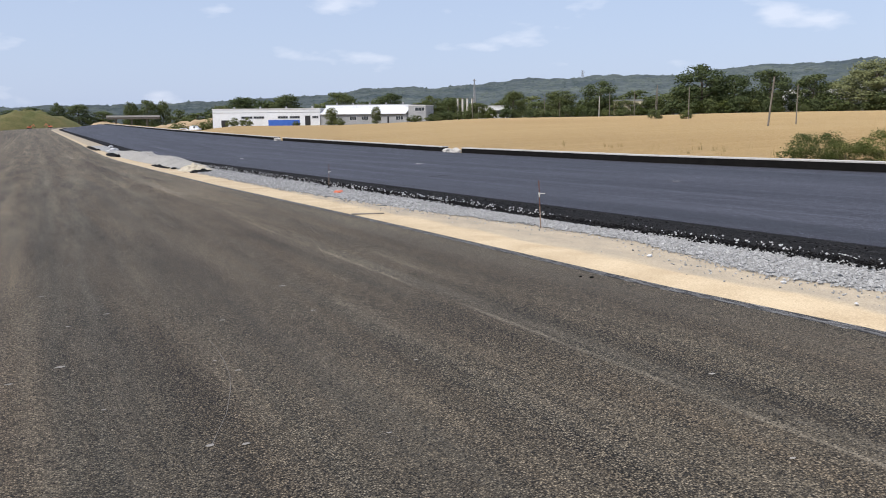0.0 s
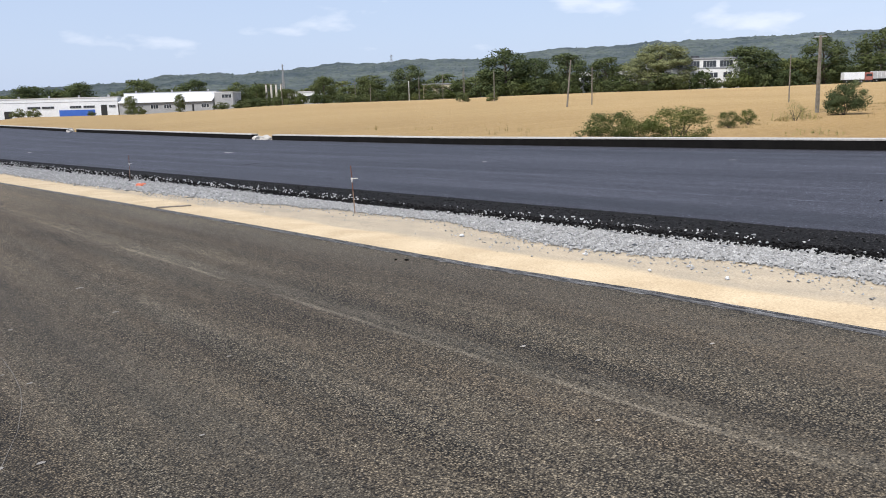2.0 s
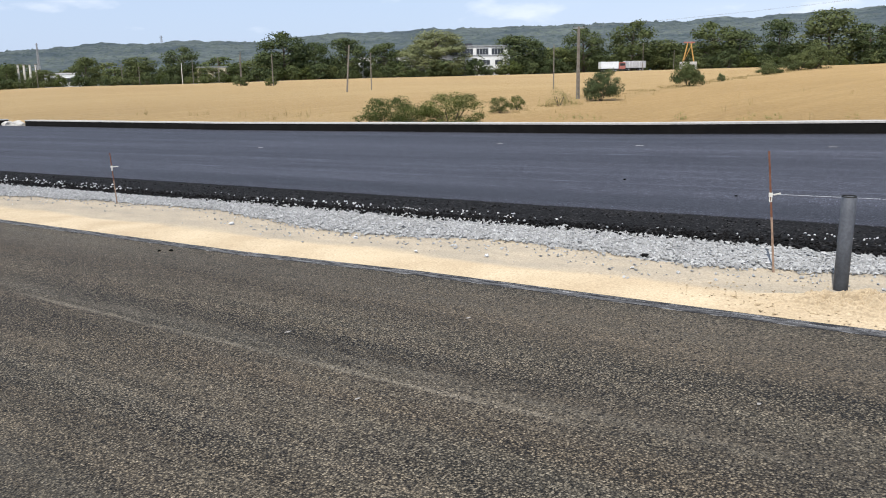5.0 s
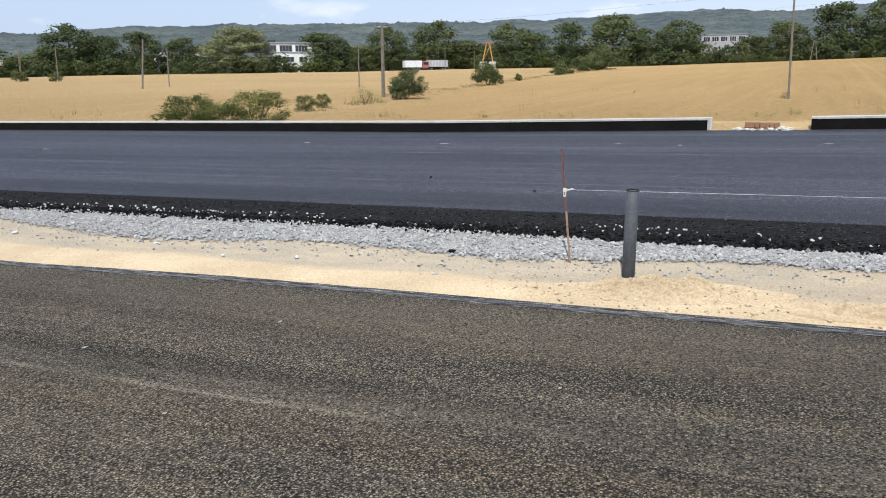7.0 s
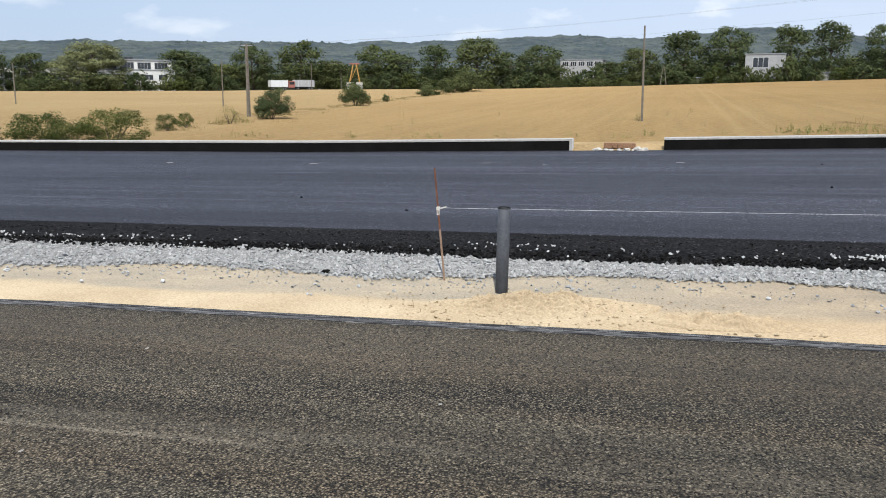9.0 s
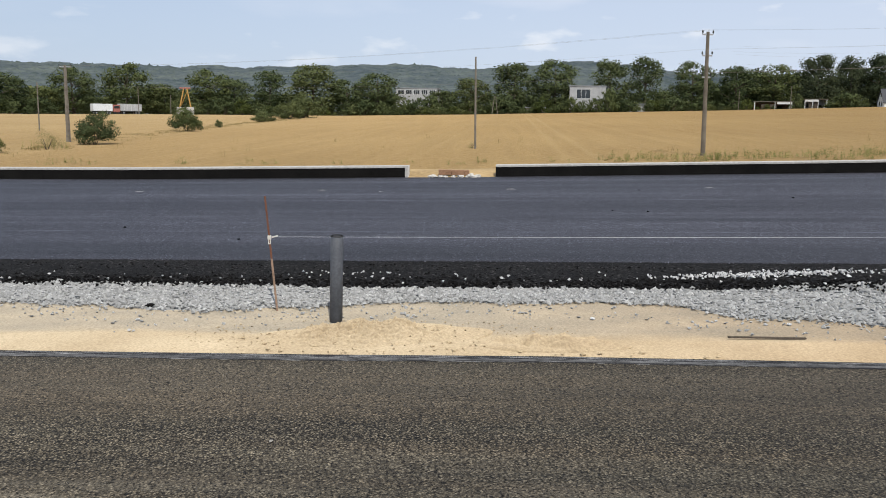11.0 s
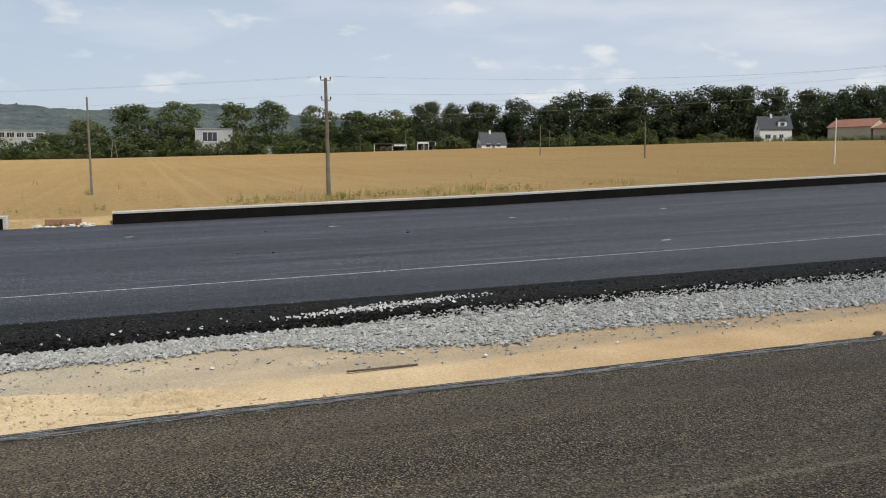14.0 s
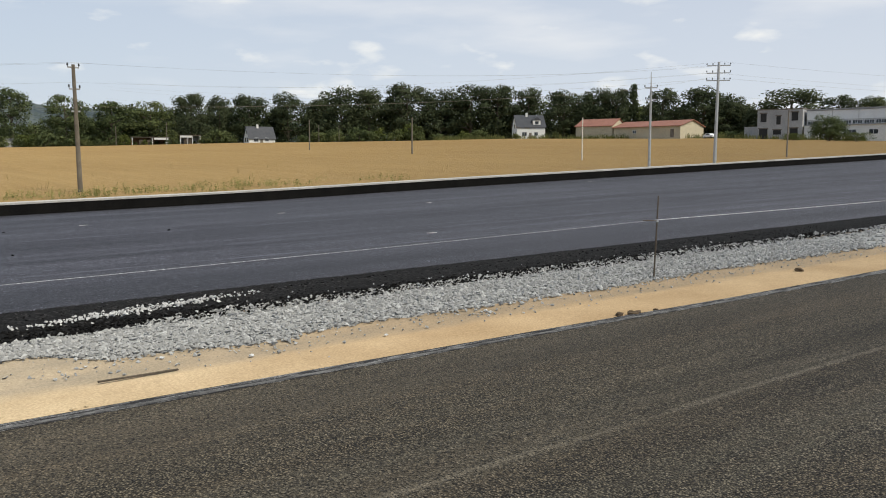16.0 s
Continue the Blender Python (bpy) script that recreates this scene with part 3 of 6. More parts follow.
tagged(strip("verge_sand", [5.28, 5.45, 5.7, 6.0], FINE, -0.02, M_VERGE, wobble=0.02, lifts=(-0.02, -0.005, -0.008, -0.03)), "bright yellow sand strip beside the asphalt", "sand", kind="structure")
tagged(strip("verge_grit", [5.7, 6.2, 6.8, 7.4, 7.9], FINE, -0.035, M_VERGE, lifts=(-0.03, -0.018, -0.02, -0.02, -0.03)), "packed sandy grit between sand and rock", "gravel", kind="structure")
tagged(strip("tack_band", [7.54, 8.0, 8.5, 9.1], FINE, 0.0, M_TACK, wobble=0.08, lifts=(-0.012, 0.02, 0.015, 0.0)), "black crumbling bitumen edge of the new asphalt", "asphalt edge", kind="structure")
tagged(strip("road_far", [8.96, 9.4, 12, 15, 18, 20.5, 22.46], FINE, 0.03, M_NEW, thick=0.15, wobble=0.03, lifts=(0.012, 0.03, 0.03, 0.03, 0.03, 0.02, 0.0)), "fresh dark bluish asphalt carriageway with paving seams", "road", kind="structure")


tagged(strip("shoulder", [22.4, 23.4, 24.6, 25.6, 28.0], ALONG, 0.0, M_WHEATISH, lifts=(-0.02, 0.09, 0.10, -0.12, -1.3)), "dry straw-coloured earth shoulder behind the edge wall", "shoulder", kind="structure")


def kerb_run(y0, y1, label):
    """A low concrete edge wall: black-coated face, bare pale top."""
    k = thing("kerb_wall", label, "kerb", kind="structure", group="edge walls")
    ys = steps((y0, y1, max(1.0, (y1 - y0) / 60)))
    for nm, mat, xa, xb, za, zb in (("face", M_BITUMEN, 22.5, 22.92, -0.25, 0.252), ("coping", M_COPING, 22.485, 22.94, 0.256, 0.308)):
        v, f = [], []
        for y in ys:
            o = bend(y)
            z = kerb_z(y)
            v += [(xa + o, y, z + za), (xa + o, y, z + zb - 0.012), (xa + o + 0.012, y, z + zb), (xb + o, y, z + zb), (xb + o, y, z + za)]
        for j in range(len(ys) - 1):
            for i in range(5):
                a, b = j * 5 + i, j * 5 + (i + 1) % 5
                f.append((a, a + 5, b + 5, b))
        e = (len(ys) - 1) * 5
        f += [(0, 1, 2, 3, 4), (e + 4, e + 3, e + 2, e + 1, e)]
        sheet(nm, v, f, mat, k, smooth=False)
    return k


kerb_run(-110, -0.07, "low concrete edge wall, black-coated face, pale top")
kerb_run(2.36, 44.0, "low concrete edge wall, black-coated face, pale top")
endcap = part("end_face", boxm(22.47, 2.28, kerb_z(2.3) - 0.1, 22.93, 2.355, kerb_z(2.3) + 0.31, bevel=0.008), M_COPING)
tagged(endcap, "bare pale concrete end of the edge wall", "kerb", kind="structure")
kerb_run(46.6, 83.5, "low concrete edge wall, black-coated face, pale top")
kerb_run(86, 325, "low concrete edge wall, black-coated face, pale top")

# wooded hills on the horizon
HILL_AZ = (-40, -10, 0, 8, 14, 18, 20.5, 22.7, 25, 28, 32, 38, 41, 45, 50, 53, 60, 68, 76, 80, 84, 88, 92, 95, 98, 101, 110, 125, 150, 190)
HILL_EL = (0.6, 0.7, 0.9, 1.1, 1.35, 1.65, 1.95, 2.1, 2.0, 2.2, 2.6, 2.7, 2.65, 3.1, 3.25, 3.35, 3.45, 3.5, 3.7, 3.95, 4.0, 3.8, 4.05, 4.35, 4.1, 3.7, 3.2, 2.8, 2.5, 2.2)
hv, hf = [], []
HC, HR = 1500, 48
for j in range(HR):
    s = j / (HR - 1)
    for i in range(HC):
        az = -30 + 185 * i / (HC - 1)
        r = 900 + 1100 * s
        top = 2000 * math.tan(radians(lerp(az, HILL_AZ, HILL_EL) + 0.10 * noise.noise((az * 0.35, 3.0, 0)) + 0.0))
        x, y = r * math.sin(radians(az)), r * math.cos(radians(az))
        z = 4 + (top - 4) * (s ** 1.25) + 10 * s * (1 - s) * noise.noise((x * 0.004, y * 0.004, 5))
        z += (1.4 + 2.0 * s) * noise.noise((x * 0.05, y * 0.05, 1.7)) + 1.3 * noise.noise((x * 0.14, y * 0.14, 4.0)) + 5.0 * s * noise.noise((x * 0.013, y * 0.013, 9.0))
        hv.append((x, y, z - 40 * max(0.0, 1 - s / 0.06)))
for j in range(HR - 1):
    for i in range(HC - 1):
        a = j * HC + i
        hf.append((a, a + HC, a + HC + 1, a + 1))
hrng = np.random.default_rng(3)
wv, wf = [], []
hcrown = np.array([(1, 0, 0), (0.31, 0.95, 0), (-0.81, 0.59, 0), (-0.81, -0.59, 0), (0.31, -0.95, 0), (0, 0, 1)])
for _ in range(20000):
    j, i = int((HR - 1) * hrng.random() ** 0.7), int(hrng.integers(0, HC))
    x, y, z = hv[j * HC + i]
    r, up = hrng.uniform(3.0, 8.5), hrng.uniform(1.8, 4.8)
    b = len(wv)
    for k in hcrown * (1 + 0.3 * (hrng.random((6, 3)) - 0.5)):
        wv.append((x + k[0] * r, y + k[1] * r, z + k[2] * up - 1.5))
    wf += [(b + k, b + (k + 1) % 5, b + 5) for k in range(5)]
# the crowns carry the same painted bluish haze
M_FAR_CROWN = woodland("hazed_far_crowns", (0.056, 0.074, 0.078), (0.098, 0.117, 0.106))
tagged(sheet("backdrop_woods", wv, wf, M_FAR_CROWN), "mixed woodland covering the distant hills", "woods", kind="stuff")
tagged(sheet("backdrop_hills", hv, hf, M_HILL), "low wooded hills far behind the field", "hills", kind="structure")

# ---- trees and shrubs ----


def leaf_cloud(rng, centres, per, spread, size):
    """Small leaf quads scattered on the outside of many clumps."""
    v, f, nv = [], [], []
    mid = Vector([sum(c[k] for c in centres) / len(centres) for k in range(3)])
    for cx, cy, cz, cr in centres:
        out = (Vector((cx, cy, cz)) - mid).normalized() * 0.28
        for _ in range(per):
            d = Vector((rng.gauss(0, 1), rng.gauss(0, 1), rng.gauss(0.15, 1))).normalized()
            q = d * cr * (0.55 + 0.6 * rng.random()) * spread
            p = Vector((cx + q.x * 1.15, cy + q.y * 1.15, cz + q.z * 0.88))
            n_ = (d + Vector((rng.gauss(0, 0.6), rng.gauss(0, 0.6), rng.gauss(0.2, 0.6)))).normalized()
            if n_.dot(d) < 0:
                n_.negate()
            u = n_.orthogonal().normalized()
            u.rotate(Matrix.Rotation(rng.random() * 6.28, 3, n_))
            w = n_.cross(u)
            s = size * (0.6 + 0.8 * rng.random())
            b = len(v)
            v += [tuple(p - u * s), tuple(p - w * s * 0.62), tuple(p + u * s), tuple(p + w * s * 0.62)]
            f.append((b, b + 1, b + 2, b + 3))
            nv += [tuple((d * 0.8 + n_ * 0.45 + out).normalized())] * 4
    return v, f, nv


def foliage(name, cloud, mat, parent):
    """Leaves shaded by the roundness of their clump."""
    v, f, nv = cloud
    ob = sheet(name, v, f, mat, parent)
    ob.data.normals_split_custom_set_from_vertices(nv)
    return ob


def tree_model(seed, kind, per=86, leaf=0.178, mat=None):
    """A tree 10 m high and about 8 m wide: trunk with limbs, crown of leaves in clumps."""
    rng = random.Random(seed)
    t = thing("tree", "", "tree")
    trunk = bmesh.new()
    low = {"oak": 0.5, "ash": 0.8, "willow": 0.2, "pine": 2.0, "scots": 2.0}[kind]
    lean = Vector((rng.uniform(-0.3, 0.3), rng.uniform(-0.3, 0.3), 0))
    rod(trunk, (0, 0, -0.4), (lean.x * 0.4, lean.y * 0.4, low + 0.8), 0.30, 0.22, 8)
    rod(trunk, (lean.x * 0.4, lean.y * 0.4, low + 0.7), (lean.x, lean.y, 8.2), 0.22, 0.05, 7)
    centres = []
    n_ = {"oak": 76, "ash": 68, "willow": 125, "pine": 50, "scots": 46}[kind]
    for i in range(n_):
        h = rng.random()
        if kind == "pine":
            z, rr = low + (9.6 - low) * h, 2.4 * (1 - h) ** 0.8 + 0.25
        elif kind == "scots":
            z, rr = low + (9.3 - low) * h, 3.2 * math.sqrt(max(0.05, 1 - (h - 0.4) ** 2 * 2.0))
        else:
            z, rr = low + (9.2 - low) * h, 3.6 * math.sqrt(max(0.06, 1 - ((h - 0.42) / 0.62) ** 2))
        a = i * 2.399 + rng.uniform(-0.5, 0.5)
        k = rr * math.sqrt(rng.uniform(0.2, 1.0)) * rng.uniform(0.75, 1.08)
        centres.append((k * math.cos(a) + lean.x * h, k * math.sin(a) + lean.y * h, z, rng.uniform(0.7, 1.3) * {"pine": 0.6, "willow": 0.8}.get(kind, 1.0)))
    for c in centres[::7]:
        z0 = max(low, c[2] - 1.8)
        rod(trunk, (lean.x * 0.5, lean.y * 0.5, z0), c[:3], 0.10, 0.03, 5)
    part("trunk", trunk, M_BARK, t)
    foliage("crown", leaf_cloud(rng, centres, per, 1.0, leaf), mat or {"oak": M_LEAF[0], "ash": M_LEAF[1], "willow": M_LEAF[2], "pine": M_LEAF[4], "scots": M_LEAF[0]}[kind], t)
    return t


def shrub_model(seed, mat, name="shrub", per=60, leaf=0.062):
    """A shrub 2 m high and about 2.4 m wide."""
    rng = random.Random(seed)
    t = thing(name, "", "shrub")
    stem = bmesh.new()
    for i in range(5):
        a = i * 1.3 + rng.random()
        rod(stem, (0, 0, -0.15), (0.5 * math.cos(a), 0.5 * math.sin(a), 1.0), 0.035, 0.015, 5)
    part("stem", stem, M_BARK, t)
    centres = []
    lobes = [(rng.random() * 6.28, rng.uniform(0.85, 1.15)) for _ in range(5)]
    for i in range(48):
        h = rng.random()
        a = rng.random() * 6.28
        tall = max(0.8, max(top * max(0.0, math.cos(a - at)) ** 0.5 for at, top in lobes))
        k = 1.15 * math.sqrt(max(0.05, 1 - (h - 0.25) ** 2 * 1.6)) * math.sqrt(rng.uniform(0.1, 1))
        centres.append((k * math.cos(a), k * math.sin(a), 0.2 + 1.6 * h * tall * rng.uniform(0.85, 1.1), rng.uniform(0.20, 0.44)))
    foliage("foliage", leaf_cloud(rng, centres, per, 1.0, leaf), mat, t)
    return t


TREE_WEST = [(-4, 570, 13.0, 34.0), (15, 570, 15.5, 9.5), (26, 570, 14.0, 19.0), (40, 575, 10.0, 16.0), (58, 560, 9.0, 14.0), (38, 382, 12.2, 7.3), (45, 381, 13.2, 9.3), (51, 381, 12.8, 6.7), (61, 379, 5.5, 7.0), (83, 369, 12.0, 17.9), (100, 360, 13.0, 15.1), (97, 292, 6.5, 5.0), (120, 349, 13.8, 17.4), (110, 281, 6.2, 4.1), (138, 335, 12.3, 14.7), (152, 323, 10.5, 10.6), (158, 317, 8.0, 8.1)]
TREE_NORTH = [(139, 282, 7.8, 7.2), (147, 274, 6.0, 8.4), (156, 264, 9.6, 9.1), (167, 251, 9.4, 12.6), (176, 240, 12.3, 12.0), (181, 232, 5.6, 9.9), (187, 225, 5.9, 8.7), (198, 213, 16.0, 18.0), (204, 205, 12.5, 10.9), (214, 200, 13.7, 14.6), (226, 194, 12.1, 12.5), (243, 184, 16.2, 23.0), (268, 167, 14.3, 16.6), (281, 157, 8.9, 12.1), (290, 150, 16.9, 16.3), (305, 138, 19.1, 17.6), (314, 127, 10.1, 11.4)]
TREE_MID = [(273, 162, 12.4, 9.9), (314, 129, 11.6, 14.6), (321, 111, 17.5, 17.4), (323, 103, 13.8, 13.7), (327, 90, 17.5, 12.4), (331, 74, 20.0, 21.1), (333, 60, 14.4, 14.6), (333, 48, 16.9, 16.3), (331, 23, 9.6, 12.1), (330, 12, 14.2, 13.8), (327, -5, 19.5, 18.1), (324, -21, 20.5, 15.8), (321, -40, 19.9, 14.8), (319, -53, 20.4, 14.0), (315, -70, 18.4, 13.9), (311, -84, 15.9, 16.1), (307, -96, 15.9, 16.0)]
TREE_EAST = [(302, -109, 18.8, 11.7), (316, -126, 19.5, 10.5), (311, -136, 19.6, 14.2), (304, -149, 20.3, 14.1), (298, -159, 18.1, 11.4), (293, -166, 22.4, 16.8), (286, -175, 21.6, 14.0), (275, -186, 23.4, 16.6), (266, -195, 20.9, 13.8), (257, -203, 22.7, 16.3), (249, -210, 21.9, 13.6), (239, -217, 20.5, 13.5)]
TREE_SOUTH = [(224, -221, 18.6, 13.6), (214, -227, 19.3, 11.3), (202, -233, 20.6, 7.5), (207, -230, 18.9, 11.3), (192, -237, 18.5, 12.8), (179, -242, 18.2, 15.0), (171, -245, 16.0, 10.9), (166, -247, 12.2, 8.8), (153, -251, 17.6, 20.6), (139, -255, 15.0, 12.5), (129, -257, 14.4, 10.8)]

trng = random.Random(11)
models = {"oak": [tree_model(1, "oak"), tree_model(2, "oak"), tree_model(9, "oak")], "ash": [tree_model(3, "ash"), tree_model(4, "ash")], "willow": [tree_model(5, "willow", 190, 0.115)], "pine": [tree_model(6, "pine")], "scots": [tree_model(7, "scots"), tree_model(8, "scots")]}
for kind_, seeds in (("oak", (31, 32)), ("ash", (33, 34)), ("pine", (35,)), ("scots", (36,))):
    models["back_" + kind_] = [tree_model(s, kind_, 20, 0.33) for s in seeds]
models["back_deep"] = [tree_model(s, "oak", 20, 0.33, M_LEAF[6]) for s in (37, 38)]
models["deep"] = [tree_model(s, k, mat=M_LEAF[6]) for s, k in ((41, "oak"), (42, "oak"), (43, "scots"))]
TREE_LABEL = {"deep": "tall very dark green tree at the edge of the wood", "oak": "tall dark green broadleaf tree with a dense crown", "ash": "mid-green broadleaf tree with a loose crown", "willow": "broad pale green willow at the field's edge", "pine": "slender dark conifer standing over the wood", "scots": "tall tree with a bare trunk and high crown"}
used_models = set()


def plant(kind, x, y, h, w, group):
    src = trng.choice(models[kind])
    m = Matrix.Translation((x, y, ground_z(x, y) - 0.1)) @ Matrix.Rotation(trng.random() * 6.28, 4, "Z") @ Matrix.Diagonal((w / 7.6, w / 7.6, h / 9.9, 1))
    if src.name in used_models:
        t = copy_thing(src, m @ Matrix.Diagonal((*(1 / k for k in src.scale), 1)))
    else:
        t = src
        t.matrix_world = m
        used_models.add(src.name)
    tagged(t, TREE_LABEL[kind.replace("back_", "")], "tree", group)
    return t


for x, y, h, w in TREE_WEST:
    plant("ash" if w < 9 else "oak", x, y, h, w, "trees round the factory")
for x, y, h, w in TREE_NORTH:
    plant("willow" if (x, y) == (243, 184) else ("oak" if h > 11 else "ash"), x, y, h, w * 1.1, "trees at the field's edge")
for i, (x, y, h, w) in enumerate(TREE_MID):
    plant("scots" if -60 < y < -30 else ("ash" if i % 4 == 1 else "oak"), x, y, h, w * 1.15, "trees at the field's edge")
for i, (x, y, h, w) in enumerate(TREE_EAST + TREE_SOUTH):
    plant("pine" if w < 8 else "deep", x, y, h, w * (1.3 if w > 8 else 1.1), "trees of the wood")
# the depth of the wood, behind its edge
for i in range(84):
    az = 103 + 51 * (i + trng.random()) / 84
    r = lerp(az, FIELD_AZ, FIELD_R) + trng.uniform(36, 62)
    h = lerp(az, (100, 118, 122, 135, 150), (15, 18, 20, 18, 13)) * trng.uniform(0.72, 1.0)
    plant("back_" + (trng.choice(("deep", "deep", "ash", "scots", "pine")) if az < 142 else "deep"), r * math.sin(radians(az)), r * math.cos(radians(az)), h, trng.uniform(9, 14) if h > 10 else 9, "trees of the wood")
# the land behind the tree line towards the hills
for i in range(130):
    az = 8 + 98 * (i + trng.random()) / 130
    r = lerp(az, FIELD_AZ, FIELD_R) + (trng.uniform(60, 190) if i % 2 or az < 38 else trng.uniform(22, 50))
    plant("back_" + trng.choice(("oak", "ash")), r * math.sin(radians(az)), r * math.cos(radians(az)), trng.uniform(7, 11.5), trng.uniform(10, 16), "trees behind the field")

# models that no place called for
for src in [t for kinds in models.values() for t in kinds if t.name not in used_models]:
    for ob in (*src.children, src):
        bpy.data.objects.remove(ob)

shrubs = [shrub_model(21, M_LEAF[3], per=190, leaf=0.030), shrub_model(22, M_LEAF[1], per=120, leaf=0.05), shrub_model(23, M_LEAF[0], per=170, leaf=0.046), shrub_model(24, M_LEAF[5], per=40, leaf=0.03), shrub_model(25, M_LEAF[1], per=20, leaf=0.108), shrub_model(26, M_LEAF[0], per=20, leaf=0.108), shrub_model(27, M_LEAF[3], per=20, leaf=0.108)]
shrub_used = set()


def bush(i, x, y, h, w, label, group=""):
    src = shrubs[i]
    m = Matrix.Translation((x, y, ground_z(x, y) + 0.02)) @ Matrix.Rotation(trng.random() * 6.28, 4, "Z") @ Matrix.Diagonal((w / 2.5, w / 2.5, h / 1.9, 1))
    if i in shrub_used:
        t = copy_thing(src, m @ Matrix.Diagonal((*(1 / k for k in src.scale), 1)))
    else:
        t, _ = src, shrub_used.add(i)
        t.matrix_world = m
    return tagged(t, label, "shrub", group)


# undergrowth along the far edge, open where buildings and yards stand
for i in range(250):
    az = 24 + 128 * (i + trng.random()) / 250
    if 62 < az < 68.5 or 113 < az < 116.5 or 129.5 < az < 144.5 or 146 < az < 152:
        continue
    r = lerp(az, FIELD_AZ, FIELD_R) + trng.uniform(2, 7)
    h = 1.6 + 4.4 * trng.random() ** 1.5 if 40 < az < 126 else trng.uniform(1.6, 3.5)
    if 93.8 < az < 97.4:
        h = trng.uniform(2.4, 3.8)
    if 105.6 < az < 111.2:
        h, r = trng.uniform(0.9, 1.8), r - 2
    bush(trng.choice((4, 5, 5, 5, 4, 6)), r * math.sin(radians(az)), r * math.cos(radians(az)), h, h * trng.uniform(1.2, 1.9), "dense green shrub under the trees", "undergrowth")
for x, y, h, w, i, label in ((36.6, 31.2, 1.95, 3.5, 0, "round green shrub behind the edge wall"), (36.9, 29.4, 1.45, 2.8, 0, "low green shrub behind the edge wall"), (37.6, 27.4, 2.1, 3.8, 0, "round green shrub behind the edge wall"),
                             (51.7, 33.3, 1.2, 1.7, 0, "small shrub in the field"), (55.5, 34.2, 1.15, 1.2, 0, "small shrub in the field"), (60.6, 33.4, 1.5, 2.2, 3, "thin yellowish shrub beside a pole"),
                             (68.9, 33.8, 2.6, 3.4, 2, "dense dark shrub beside the concrete pole"), (106, 39.9, 2.9, 4.2, 2, "dense dark shrub on the field boundary"), (126, 42.5, 1.2, 1.2, 1, "small shrub on the field boundary"),
                             (172, 49.2, 1.7, 4, 1, "low shrub on the field boundary"), (182, 51, 2.4, 5, 1, "low shrub on the field boundary"), (215, 54, 4.6, 8, 1, "wide pale shrub on the field boundary"), (238, 56, 6.2, 12, 1, "wide pale shrub on the field boundary"), (252, 62, 4.2, 9, 0, "wide pale shrub on the field boundary"),
                             (134.5, 160.6, 2.4, 3.4, 1, "small round shrub in the field"), (132.4, 147.6, 2.0, 3.0, 1, "small round shrub at a pole's foot"), (63.4, 1.9, 0.6, 0.8, 3, "dry weeds at a pole's foot"), (328, 37.5, 7.0, 7.5, 4, "dense green shrub before the flat-roofed building"), (327.5, 30.5, 6.6, 8.5, 5, "dense green shrub before the flat-roofed building"), (327, 26.0, 7.6, 6.5, 5, "dense green shrub before the flat-roofed building"), (307, -25, 5.6, 5.5, 5, "dense green shrub before the concrete hall"), (306.5, -29.5, 4.6, 5.5, 4, "dense green shrub before the concrete hall"), (306, -34, 5.0, 6, 5, "dense green shrub before the concrete hall"), (305, -38.5, 8.0, 7, 5, "tall round shrub beside the concrete hall"), (294.0, -99.6, 5.2, 5.0, 4, "leafy shrub between two garden shelters"), (297.0, -84.0, 3.4, 4.5, 6, "light green shrub beside a garden shelter"), (294.6, -90.0, 1.7, 2.6, 6, "light green shrub beside a garden shelter"), (288.0, -109.0, 3.6, 5.0, 4, "leafy shrub beside a garden shelter"), (114, -205.5, 6.2, 9.5, 2, "large round shrub before the works hall"), (108, -208, 2.4, 8, 0, "low scrub before the works hall"), (125, -208, 2.0, 6, 0, "low scrub before the works hall"), (212, -187, 1.8, 3.2, 1, "small shrub beside the white house"), (203, -196, 2.2, 3.0, 1, "small shrub between house and shed")):
    bush(i, x, y, h, w, label)

# ---- buildings beyond the field ----


def window(parent, x0, z0, x1, z1, y=0.0, frame_mat=None, bars=1, name="window"):
    """A window on the front plane y: frame round a dark pane, with bars."""
    bm = bmesh.new()
    t = 0.10
    box(bm, x0 - t, y - 0.10, z0 - t, x1 + t, y + 0.02, z0)
    box(bm, x0 - t, y - 0.10, z1, x1 + t, y + 0.02, z1 + t)
    box(bm, x0 - t, y - 0.10, z0, x0, y + 0.02, z1)
    box(bm, x1, y - 0.10, z0, x1 + t, y + 0.02, z1)
    for i in range(1, bars + 1):
        xx = x0 + (x1 - x0) * i / (bars + 1)
        box(bm, xx - 0.04, y - 0.08, z0, xx + 0.04, y + 0.02, z1)
    w = part(name, bm, frame_mat or M_WHITE, parent)
    part("pane", boxm(x0, y - 0.045, z0, x1, y + 0.015, z1), M_GLASS, w)
    return w


